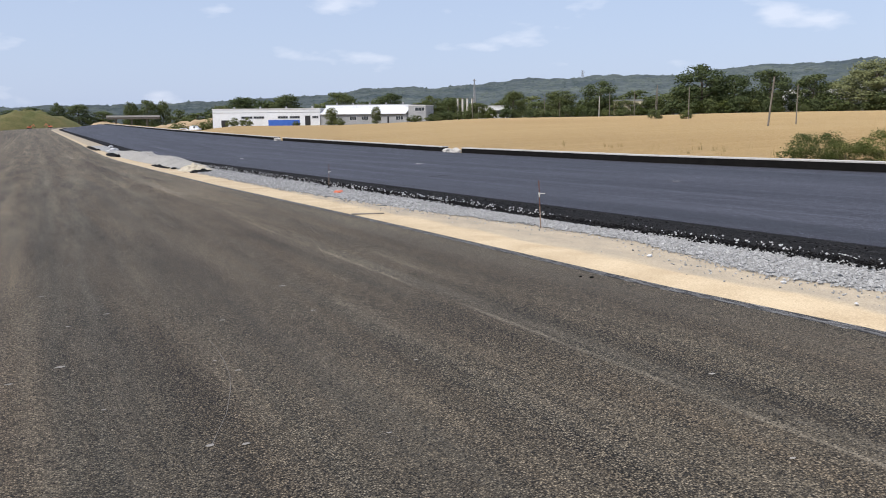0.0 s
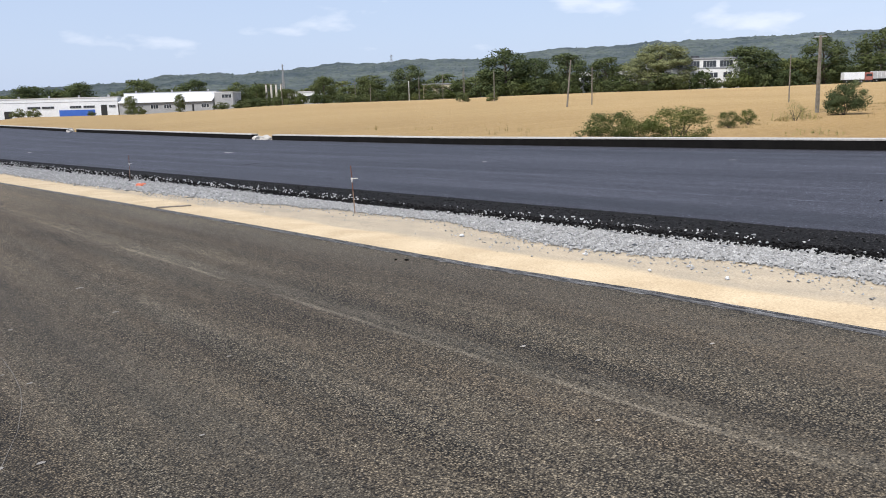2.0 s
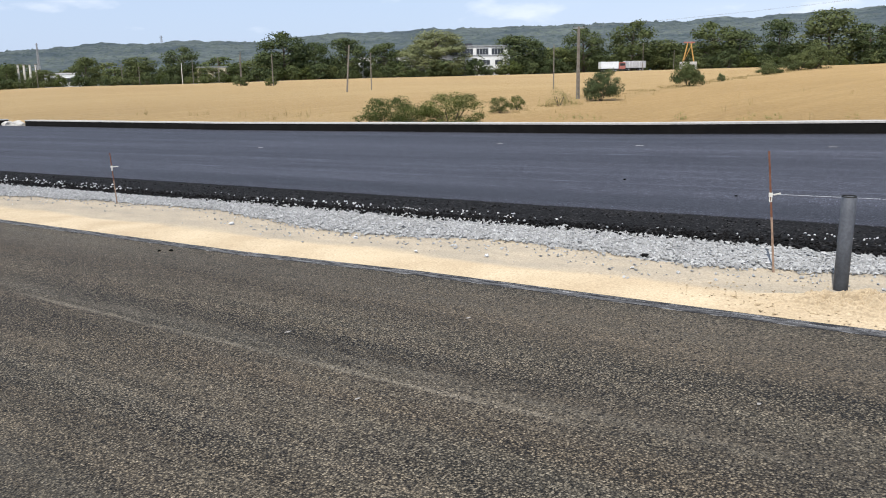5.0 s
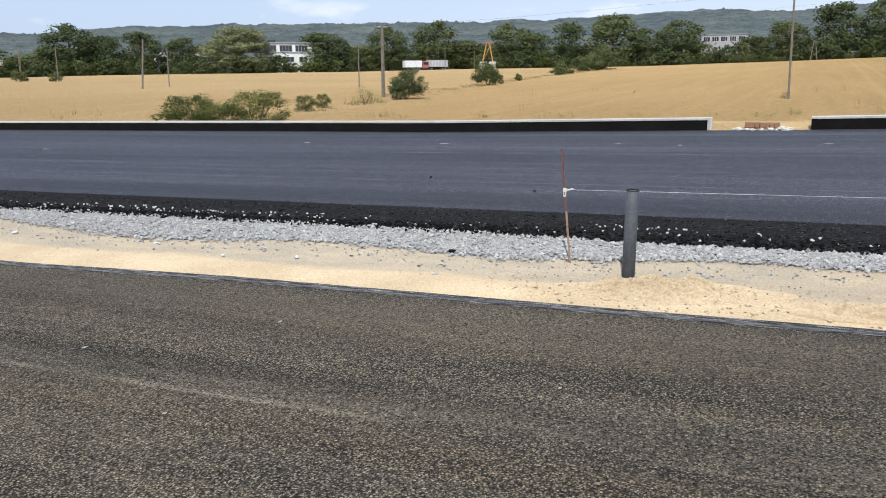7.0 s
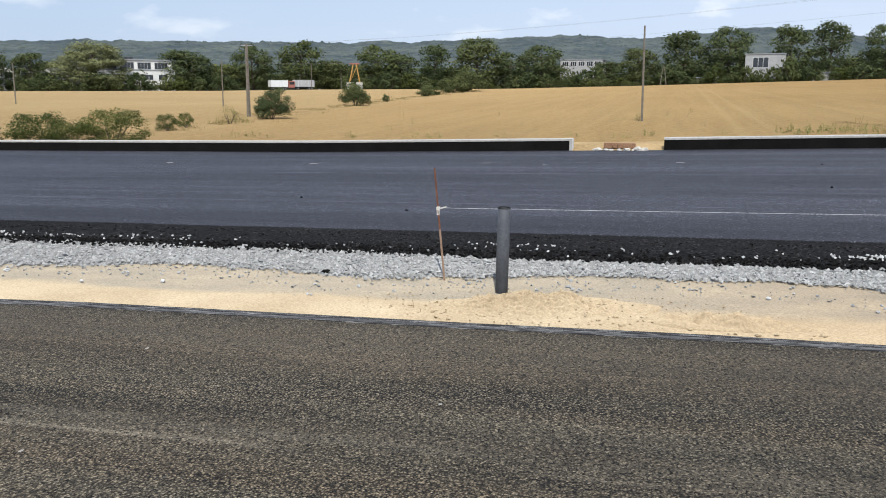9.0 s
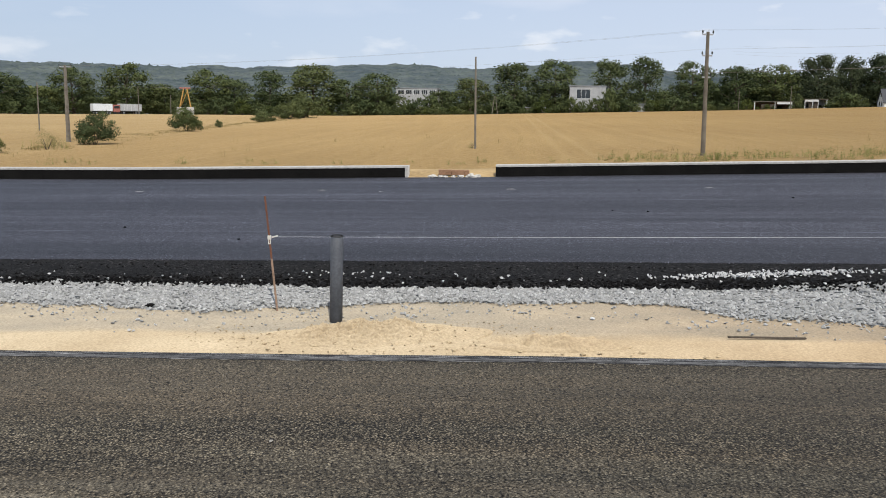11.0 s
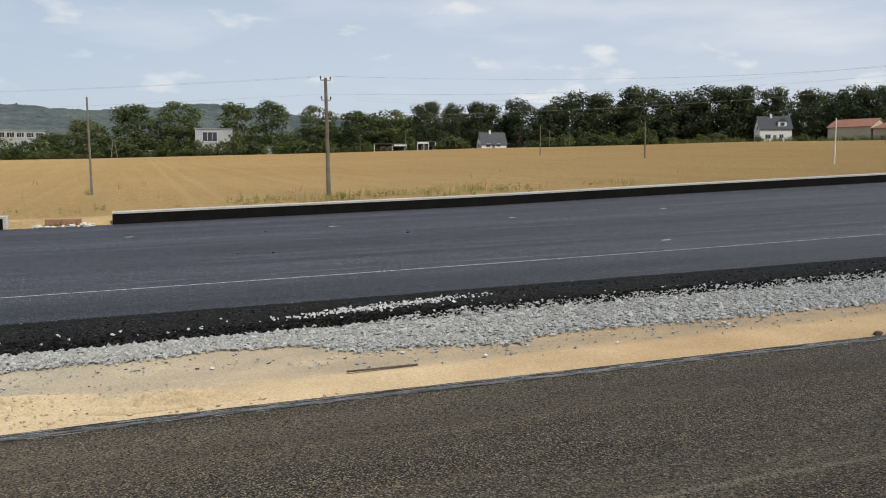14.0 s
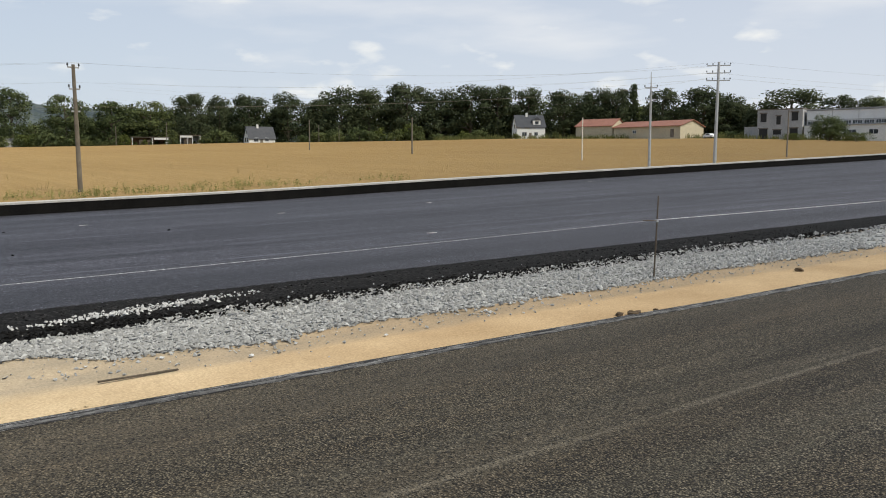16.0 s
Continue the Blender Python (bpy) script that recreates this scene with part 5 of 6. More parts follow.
line_pole(51.0, -12.2, -0.1, 7.2, 0.15, M_OLD_POLE, "weathered concrete line pole behind the edge wall", ((0.15, 0.32), (1.35, 0.30), (2.6, 0.25)), -80, (0.05, 0.12))
line_pole(46.64, -56.1, 1.4, 8.1, 0.13, M_STEEL, "pale steel line pole with short brackets", ((0.1, 0.5), (1.1, 0.4)), 40)
part("aerial", rodm((46.64, -56.1, 8.1), (46.66, -56.1, 9.3), 0.05, 0.03, 8), M_STEEL, bpy.data.objects["utility_pole.001"]).matrix_parent_inverse = bpy.data.objects["utility_pole.001"].matrix_world.inverted()
line_pole(46.5, -64.8, 1.7, 10.7, 0.17, M_STEEL, "tall pale steel line pole with three crossarms", ((0.3, 1.0), (0.95, 1.0), (1.6, 1.0)), 40, (-0.08, -0.08))


def lattice_pole(x, y, z, top):
    p = thing("utility_pole", "ladder-like concrete line pole with openings", "utility pole", Matrix.Translation((x, y, z)) @ Matrix.Rotation(radians(-62), 4, "Z"), "line poles")
    h = top - z
    part("shaft", rodm((0, 0, -0.6), (0, 0, h), 0.20, 0.12, 4), M_GREY, p)
    # darker blocks on the solid shaft paint the shade of its recesses
    for i in range(11):
        zz = 0.5 + i * (h - 1.2) / 11
        wd = 0.085 - 0.035 * zz / h
        part("slot", boxm(-wd, -0.175 + 0.068 * zz / h, zz, wd, 0.0, zz + 0.26), M_OLD_POLE, p)
    a = part("crossarm", rodm((-0.5, 0, h - 0.15), (0.5, 0, h - 0.15), 0.05, n=6), M_STEEL, p)
    for k in (-0.47, 0.47):
        insulator(a, k, 0, h - 0.12)


lattice_pole(73.3, 38.4, -0.5, 6.35)


def wire(a, b, sag, r=0.0045, seg=24):
    """A hanging wire as a thin tube."""
    a, b = Vector(a), Vector(b)
    side = (b - a).cross(Vector((0, 0, 1))).normalized()
    v, f = [], []
    for i in range(seg + 1):
        s = i / seg
        p = a.lerp(b, s) - Vector((0, 0, sag * 4 * s * (1 - s)))
        for k in range(4):
            an = k * math.pi / 2
            v.append(tuple(p + side * r * math.cos(an) + Vector((0, 0, r * math.sin(an)))))
    for i in range(seg):
        for k in range(4):
            f.append((i * 4 + k, i * 4 + (k + 1) % 4, i * 4 + 4 + (k + 1) % 4, i * 4 + 4 + k))
    return tagged(sheet("power_line", v, f, M_GREY), "thin grey overhead wire between line poles", "power line", "overhead wires")


for dz, oy, far_z, sag in ((7.3, 0.3, 10.4, 0.83), (7.3, -0.3, 10.4, 0.80), (6.2, 0.3, 9.75, 0.72)):
    wire((51.0, -12.1 + oy, dz), (46.5, -64.8 + oy, far_z), sag, 0.003)
    wire((51.0, -12.1 + oy, dz), (73.3, 38.4 + oy, min(6.3, dz - 0.9)), 0.5, 0.003)
wire((51.0, -12.1, 4.85), (46.64, -56.1, 7.95), 0.47, 0.011)
wire((51.0, -12.1, 4.85), (73.3, 38.4, 4.6), 0.5)
for dz in (8.1, 7.1):
    wire((46.6, -56.1, dz), (46.5, -64.8, dz + 1.4), 0.1)
for dz, o in ((10.6, -1.1), (9.9, 1.1), (9.2, -1.1), (7.8, 0.0)):
    wire((46.5 + o * 0.86, -64.8 - o * 0.5, dz), (16.0 + o, -150.0, dz + 1.0), 1.4)
    wire((46.5 + o * 0.86, -64.8 - o * 0.5, dz), (150.0 + o, -40.0, dz + 5.0), 1.6)


def pylon(x, y, z, h, w):
    t = thing("power_pylon", "thin grey lattice power pylon on the hills", "pylon", Matrix.Translation((x, y, z)), "pylons")
    k4 = ((-1, -1), (1, -1), (1, 1), (-1, 1))
    for a, b in k4:
        part("leg", rodm((a * w, b * w, -4), (a * w * 0.15, b * w * 0.15, h), 0.35, 0.25, 5), M_GREY_ROOF, t)
    for i in range(5):
        z0, z1 = h * i / 5, h * (i + 1) / 5
        w0, w1 = w * (1 - 0.85 * i / 5), w * (1 - 0.85 * (i + 1) / 5)
        for s in (-1, 1):
            part("brace", rodm((-w0, s * w0, z0), (w1, s * w1, z1), 0.16, n=4), M_GREY_ROOF, t)
            part("brace", rodm((w0, s * w0, z0), (-w1, s * w1, z1), 0.16, n=4), M_GREY_ROOF, t)
    for f, half in ((0.82, w * 1.6), (0.95, w * 1.1)):
        part("crossarm", rodm((-half, 0, h * f), (half, 0, h * f), 0.3, n=5), M_GREY_ROOF, t)


pylon(423, 795, 8, 34, 1.3)
pylon(1181, 1674, 86, 24, 3.6)

# ---- earthworks at the end of the road ----


def mound(name, cx, cy, rx, ry, h, mat, label, category, yaw=0.0, seed=0, rough=0.25, n=40, kind="", base=None, power=1.0, rings=14):
    """A heap with an uneven surface."""
    v, f = [], []
    c, s = math.cos(radians(yaw)), math.sin(radians(yaw))
    for j in range(rings + 1):
        q = j / rings
        for i in range(n):
            a = 2 * math.pi * i / n
            rr = q * (1 + 0.18 * noise.noise((math.cos(a) * 1.5 + seed, math.sin(a) * 1.5, 2.0)))
            lx, ly = rx * rr * math.cos(a), ry * rr * math.sin(a)
            x, y = cx + lx * c - ly * s, cy + lx * s + ly * c
            up = h * max(0.0, 1 - q * q) ** power * (1 + rough * noise.noise((lx * 2.2 / max(rx, ry) * 3, ly * 6 / max(rx, ry), seed + 0.5)) + 0.5 * rough * noise.noise((lx * 24 / max(rx, ry), ly * 24 / max(rx, ry), seed)) + 0.35 * rough * noise.noise((lx * 60 / max(rx, ry), ly * 60 / max(rx, ry), seed + 3.0)))
            g = base(x, y) if base else ground_z(x, y)
            v.append((x, y, g + (up if q < 0.999 else -0.05)))
    for j in range(rings):
        for i in range(n):
            a, b = j * n + i, j * n + (i + 1) % n
            f.append((a, a + n, b + n, b))
    return tagged(sheet(name, v, f, mat), label, category, kind=kind)


mound("earth_mound", -4, 520, 30, 24, 10.0, M_MOUND, "grassy earth mound beside the road's end", "mound", 0, 3)
mound("earth_bank", 33, 470, 8, 8, 2.6, M_EARTH, "bare sandy embankment at the road's bend", "embankment", -8, 15)
mound("earth_heap", 50, 345, 12, 6, 2.6, M_EARTH, "bare sandy earth heap", "heap", -20, 5)
mound("earth_heap", 60, 352, 18, 6, 3.9, M_EARTH, "long heap of sandy earth beside the factory", "heap", -25, 6)
mound("earth_heap", 36, 330, 6, 4, 1.8, M_EARTH, "small sandy earth heap", "heap", 10, 7)
for x, y, h, w in ((48, 318, 3.4, 8), (54, 312, 3.0, 7), (43, 305, 2.0, 6), (60, 326, 4.0, 6), (66, 312, 3.2, 5), (38, 296, 1.5, 5), (99, 290, 3.0, 5), (70, 309, 3.2, 5), (121, 272, 2.6, 6), (126, 268, 2.4, 6), (86, 299, 1.8, 3)):
    bush(4, x, y, h, w, "scrubby green shrub on rough ground", "scrub")
for x, y, h, w in ((33.5, 356, 1.9, 6), (38.5, 352, 2.2, 7), (43.0, 349, 2.4, 7), (47.5, 345, 2.0, 6), (30.0, 352, 1.2, 5), (41.0, 338, 1.5, 6)):
    bush(6, x, y, h, w, "dry scrub on the rough ground below the bridge", "scrub")
br = thing("overpass", "grey concrete road bridge beyond the bend", "bridge", Matrix.Translation((36.5, 366, 0.3)) @ Matrix.Rotation(radians(-6), 4, "Z"))
part("deck", boxm(-9.5, 0, 1.9, 11, 6, 2.7, bevel=0.05), M_GREY, br)
part("parapet", boxm(-9.5, -0.15, 2.71, 11, 0.1, 3.4), M_CONCRETE, br)
for xx in (-6, 0, 6):
    part("pier", boxm(xx - 0.4, 1, -2.5, xx + 0.4, 5, 1.9), M_GREY, br)


def digger(x, y, yaw, label):
    d = thing("excavator", label, "excavator", Matrix.Translation((x, y, ground_z(x, y) + 0.3)) @ Matrix.Rotation(radians(yaw), 4, "Z") @ Matrix.Scale(0.5, 4), "excavators")
    for s in (-1, 1):
        part("track", boxm(-1.8, s * 1.1 - 0.3, 0, 1.8, s * 1.1 + 0.3, 0.9, bevel=0.25), M_BLACK, d)
    part("body", boxm(-1.8, -1.2, 0.95, 1.5, 1.2, 2.2, bevel=0.15), M_RED_PLASTIC, d)
    part("cab", boxm(0.2, 0.1, 2.2, 1.6, 1.1, 3.2, bevel=0.1), M_GLASS, d)
    part("boom", rodm((1.2, -0.4, 1.8), (4.0, -0.4, 4.4), 0.25, n=6), M_RED_PLASTIC, d)
    part("stick", rodm((4.0, -0.4, 4.4), (5.4, -0.4, 1.6), 0.2, n=6), M_RED_PLASTIC, d)
    part("bucket", boxm(4.9, -0.9, 0.9, 5.8, 0.1, 1.7, bevel=0.12), M_BLACK, d)


digger(-1.5, 470, 20, "orange-red excavator parked at the mound")
digger(8.0, 468, 170, "orange-red excavator parked at the mound")

# ---- the verge: stones, stakes, pipe and litter ----
nrng = np.random.default_rng(5)


def stones(name, xs, ys, radius, lift, mat, label, category, flat=0.75):
    """Angular broken stones as one mesh, each a jittered eight-sided lump."""
    k = len(xs)
    base = np.array([(1, 0, 0), (0, 1, 0), (-1, 0, 0), (0, -1, 0), (0, 0, 1), (0, 0, -1)], float)
    faces = np.array([(0, 1, 4), (1, 2, 4), (2, 3, 4), (3, 0, 4), (1, 0, 5), (2, 1, 5), (3, 2, 5), (0, 3, 5)])
    v = base[None] * (1 + 0.45 * (nrng.random((k, 6, 3)) - 0.5) * 2) + 0.38 * (nrng.random((k, 6, 3)) - 0.5) * 2
    a = nrng.random(k) * 2 * np.pi
    ca, sa = np.cos(a)[:, None], np.sin(a)[:, None]
    x = v[..., 0] * ca - v[..., 1] * sa
    y = v[..., 0] * sa + v[..., 1] * ca
    tilt = (nrng.random(k) - 0.5)[:, None] * 1.6
    z = v[..., 2] * np.cos(tilt) + x * np.sin(tilt)
    r = np.asarray(radius)[:, None]
    zs = np.array([road_z(float(p), float(q)) for p, q in zip(xs, ys)])
    P_ = np.stack([x * r + np.asarray(xs)[:, None], y * r + np.asarray(ys)[:, None], z * r * flat + (zs + lift)[:, None] + r * 0.35], -1).reshape(-1, 3)
    F_ = (faces[None] + 6 * np.arange(k)[:, None, None]).reshape(-1, 3)
    return tagged(sheet(name, P_.tolist(), F_.tolist(), mat, smooth=False), label, category, kind="stuff")


def rock_foot(y):
    return lerp(y, (-30, -12, -9.4, -8.2, -6.4, -5, -4.4, -3.5, -3.1, -2.6, -2.0, -1.6, -1.0, 0.5, 1.0, 1.6, 2.2, 3.2, 4.3, 4.8, 5.6, 6.4, 7.2, 7.8, 9.3, 10.4, 11.5, 12.9, 14.2, 15.9, 18.7, 23, 40), (6.25, 6.28, 6.38, 6.32, 6.26, 6.28, 6.38, 6.36, 6.18, 6.38, 6.42, 6.9, 6.95, 6.92, 6.85, 6.62, 6.5, 6.7, 6.72, 6.55, 6.38, 6.42, 6.66, 6.78, 7.02, 6.88, 6.88, 6.72, 6.45, 6.36, 6.14, 6.0, 5.95)) + 0.08 * noise.noise((y * 1.3, 0.3, 0)) + 0.06 * noise.noise((y * 5.0, 1.3, 0))


# grey rock bed under the loose stones
bv, bf = [], []
bys = steps((-60, -20, 1), (-20, 30, 0.2), (30, 110, 1))
for y in bys:
    lo = rock_foot(y)
    for k in range(6):
        x = lo + 0.05 + (7.72 - lo - 0.05) * k / 5
        bv.append((x, y, road_z(x, y) - 0.016 + (0.012 if 0 < k < 5 else -0.01) + 0.012 * noise.noise((x * 4, y * 4, 0))))
for j in range(len(bys) - 1):
    for k in range(5):
        a = j * 6 + k
        bf.append((a, a + 1, a + 7, a + 6))
M_HEAP = plain("heaped_rock", (0.255, 0.248, 0.228), (0.37, 0.358, 0.328), 1.6, 0.95, 0, 0.9, fine=14.0, spec=0.1)
M_BED = plain("rock_fines", (0.24, 0.244, 0.24), (0.36, 0.362, 0.35), 9.0, 0.95, 0, 0.9, fine=45.0, spec=0.1)
tagged(sheet("gravel_bed", bv, bf, M_BED), "grey crushed rock base beside the new road", "gravel", kind="structure")


def scatter(n, y0, y1, edge=0.0):
    ys = nrng.uniform(y0, y1, n)
    lo = np.array([rock_foot(float(y)) for y in ys])
    u = nrng.random(n)
    return lo + (7.66 + np.array([black_shift(float(y)) for y in ys]) - lo) * u ** 0.85 + edge * (nrng.random(n) - 0.5), ys


def stone_mat(name, lo, hi):
    m, n, l, b = material(name, 0.9, 0, 0.2)
    g = n.new("ShaderNodeNewGeometry")
    col = ramp_node(n, l, g.outputs["Random Per Island"], (0.0, lo), (0.8, tuple((p + q) / 2 for p, q in zip(lo, hi))), (1.0, hi))
    gr = noise_node(n, l, place_node(n, l), 90.0, 3)
    col = mix_node(n, l, 0.5, col, ramp_node(n, l, gr, (0.3, (0.7, 0.7, 0.7)), (0.7, (1.2, 1.2, 1.2))), "MULTIPLY")
    l.new(col, b.inputs["Base Color"])
    return m


M_CHIPS = stone_mat("broken_rock", (0.27, 0.272, 0.267), (0.51, 0.511, 0.502))
x_, y_ = scatter(46000, -13, 14, 0.10)
fine_ = np.interp(y_, (-13, -5, -2, 1, 14), (1.05, 0.9, 0.8, 0.72, 0.8))
stones("gravel", x_, y_, fine_ * nrng.uniform(0.009, 0.026, 46000) * (1 + 0.6 * (nrng.random(46000) > 0.94)), -0.005, M_CHIPS, "loose broken grey rock along the new asphalt", "gravel")
x_, y_ = scatter(7000, 14, 42, 0.2)
stones("gravel", x_, y_, nrng.uniform(0.018, 0.036, 7000), -0.01, M_CHIPS, "loose broken grey rock along the new asphalt", "gravel")
x_, y_ = scatter(6000, -45, -13, 0.2)
stones("gravel", x_, y_, nrng.uniform(0.018, 0.038, 6000), -0.01, M_CHIPS, "loose broken grey rock along the new asphalt", "gravel")
# single stones strayed on to the grit and sand
n_ = 1500
y_ = nrng.uniform(-14, 18, n_)
x_ = np.array([rock_foot(float(y)) for y in y_]) - np.abs(nrng.normal(0, 0.24, n_))
drifts = [(6.62, -0.35, 0.16), (6.25, -1.75, 0.13), (6.45, 0.55, 0.14), (6.42, 1.35, 0.12), (6.3, 3.4, 0.22), (6.35, 4.5, 0.2), (6.1, 2.4, 0.16), (6.5, -1.25, 0.12), (6.3, 6.6, 0.2), (6.3, -2.5, 0.15)]
for cx, cy, sp in drifts:
    x_ = np.concatenate([x_, nrng.normal(cx, sp * 0.5, 24)])
    y_ = np.concatenate([y_, nrng.normal(cy, sp * 1.3, 24)])
n_ = len(x_)
stones("stray_stones", np.maximum(x_, 5.4), y_, 0.004 + 0.014 * nrng.random(n_) ** 2.2, -0.014, M_CHIPS, "scattered small grey stones on the sand", "stones")
# crumbs of bitumen and pale stones on the black edge
n_ = 9000
y_ = nrng.uniform(-15, 22, n_)
stones("bitumen_crumbs", 7.55 + 1.15 * nrng.random(n_) ** 1.3, y_, 0.006 + 0.014 * nrng.random(n_) ** 1.6, 0.008, M_TACK, "coarse black bitumen crumb on the edge of the new road", "bitumen crumbs")
n_ = 5200
y_ = nrng.uniform(-14, 22, n_)
x_ = nrng.normal(7.80, 0.16, n_)
stones("bitumen_crumbs", np.clip(x_, 7.5, 8.6), y_, nrng.uniform(0.010, 0.026, n_), 0.005, M_BITUMEN, "black bitumen crumbs along the asphalt edge", "bitumen crumbs")
n_ = 1500
y_ = nrng.uniform(22, 60, n_)
stones("bitumen_crumbs", nrng.normal(7.8, 0.2, n_), y_, nrng.uniform(0.02, 0.05, n_), 0.005, M_BITUMEN, "black bitumen crumbs along the asphalt edge", "bitumen crumbs")
streak = np.clip(nrng.normal(-2.75, 0.6, 520), -4.0, -1.6)
y_ = np.concatenate([nrng.uniform(-12, 20, 210), streak, nrng.normal(1.2, 0.3, 20), nrng.normal(7.5, 1.4, 70), nrng.uniform(12, 45, 500)])
x_ = np.concatenate([np.clip(nrng.normal(7.85, 0.13, 210), 7.6, 8.4), 8.03 + 0.2 * (-2.0 - streak) + nrng.normal(0, 0.075, 520), nrng.normal(8.1, 0.05, 20), nrng.normal(7.95, 0.1, 70), nrng.normal(7.85, 0.16, 500)])
stones("pale_stones", x_, y_, np.concatenate([nrng.uniform(0.007, 0.018, 820), nrng.uniform(0.011, 0.026, 500)]), 0.03, stone_mat("pale_broken_rock", (0.42, 0.42, 0.42), (0.68, 0.68, 0.67)), "pale broken stones strewn on the black edge", "stones")

# sand heaped round the pipe's foot
mound("sand_mound", 5.83, 0.74, 0.38, 0.86, 0.078, M_SAND, "trodden yellow sand heaped round the pipe", "sand heap", 10, 2, 0.95, 220, rings=70, base=lambda x, y: road_z(x, y) - 0.014, power=1.6)
mound("sand_ridge", 5.62, -0.55, 0.2, 0.55, 0.05, M_SAND, "low ridge of yellow sand at the asphalt edge", "sand heap", 0, 8, 1.2, 40, base=lambda x, y: road_z(x, y) - 0.012)

n_ = 420
a_, q_ = nrng.random(n_) * 2 * np.pi, np.sqrt(nrng.random(n_))
stones("sand_crumbs", np.maximum(5.32, 5.82 + 0.5 * q_ * np.cos(a_)), 0.6 + 1.5 * q_ * np.sin(a_), nrng.uniform(0.003, 0.010, n_), -0.004 + 0.07 * np.clip(1 - q_ * 1.3, 0, 1) ** 1.3, M_SAND, "small crumbs of yellow sand", "sand crumbs")

# upright drain pipe
pz = road_z(6.28, 1.05)
pipe = thing("drain_pipe", "upright open dark grey plastic drain pipe in the sand", "pipe", Matrix.Translation((6.28, 1.05, pz)) @ Matrix.Rotation(radians(1.2), 4, "X") @ Matrix.Rotation(radians(-1.6), 4, "Y"))


def tube(r, t, z0, z1, n=32):
    bm = bmesh.new()
    rings = [[bm.verts.new((rr * math.cos(2 * math.pi * i / n), rr * math.sin(2 * math.pi * i / n), z)) for i in range(n)] for rr, z in ((r, z0), (r, z1 - 0.003), (r - 0.002, z1), (r - t, z1), (r - t, z0))]
    for a, b in zip(rings, rings[1:] + rings[:1]):
        for i in range(n):
            fc = bm.faces.new((a[i], a[(i + 1) % n], b[(i + 1) % n], b[i]))
            fc.smooth = True
    return bm


part("barrel", tube(0.0485, 0.004, -0.2, 0.643), M_PLASTIC, pipe)
part("rim", tube(0.0488, 0.0045, 0.639, 0.648), M_BLACK, pipe)


M_SLEEVE = plain("faded_paint", (0.22, 0.145, 0.10), (0.34, 0.235, 0.165), 12.0, 0.85, 0, 0.3)


def stake(x, y, z, tx, ty, top, tie, arm, label, r=0.008, fabric=True):
    s = thing("survey_stake", label, "stake", Matrix.Translation((x, y, z)), "string-line stakes")
    h = top - z
    d = Vector((tx - x, ty - y, h))
    part("rod", rodm(tuple(d * 0.45), tuple(d), r, r * 0.9, 8), M_RUST if fabric else M_BARK, s)
    part("sleeve", rodm(tuple(-0.15 * d), tuple(d * 0.45), r * 1.1, r, 8), M_SLEEVE if fabric else M_BARK, s)
    p = d * ((tie - z) / h)
    part("arm", rodm((p.x, p.y - 0.02, p.z), (p.x + arm[0], p.y + arm[1], p.z + 0.015), 0.006, n=6), M_TAPE if fabric else M_BARK, s)
    part("clamp", boxm(p.x - 0.014, p.y - 0.014, p.z - 0.016, p.x + 0.012, p.y + 0.012, p.z + 0.016, bevel=0.004), M_STEEL if not fabric else M_TAPE, s)
    if fabric:
        part("ribbon", boxm(p.x - 0.006, p.y - 0.012, p.z - 0.055, p.x + 0.006, p.y + 0.010, p.z - 0.005, bevel=0.003), M_TAPE, s, "scrap of pale marking tape")
    return s


stake(6.63, 1.60, 0.13, 6.61, 1.68, 1.04, 0.71, (0.0, -0.07), "rusty steel survey stake with pale tape, slightly leaning")
stake(6.44, -7.96, 0.30, 6.42, -7.98, 1.26, 0.975, (0.0, 0.24), "dark steel survey stake with a clamped arm", 0.009, False)
stake(6.85, 10.81, -0.06, 6.82, 10.83, 0.66, 0.46, (0.0, -0.16), "rusty steel survey stake in the crushed rock")
stake(7.48, 23.06, -0.31, 7.50, 23.06, 0.35, 0.12, (0.0, -0.2), "rusty steel survey stake in the crushed rock")
stake(6.25, -17.5, 0.50, 6.25, -17.5, 1.45, 1.18, (0.0, 0.2), "dark steel survey stake with a clamped arm", 0.009, False)


def cord(a, b, r, sag):
    o = wire(a, b, sag, r, 30)
    o.name = "guide_string"
    o.data.materials[0] = M_STRING
    return tagged(o, "taut white guide string between the stakes", "string", "guide strings")


cord((6.615, 1.63, 0.715), (6.43, -7.96, 0.985), 0.0009, 0.012)
cord((6.43, -7.96, 0.985), (6.25, -17.5, 1.19), 0.0024, 0.012)

# timber, clods, litter
bt = part("wooden_batten", boxm(-0.27, -0.009, 0, 0.27, 0.009, 0.012, bevel=0.002), M_BARK)
bt.matrix_world = Matrix.Translation((5.905, -2.04, road_z(5.9, -2.04) - 0.014)) @ Matrix.Rotation(radians(93), 4, "Z")
tagged(bt, "thin dark wooden batten lying on the sand", "batten")
pk = part("plank", boxm(-0.30, -0.05, 0, 0.30, 0.05, 0.025, bevel=0.005), M_WOOD)
pk.matrix_world = Matrix.Translation((5.42, 14.5, road_z(5.42, 14.5) - 0.012)) @ Matrix.Rotation(radians(-20), 4, "Z")
tagged(pk, "short weathered plank lying on the sand", "plank")


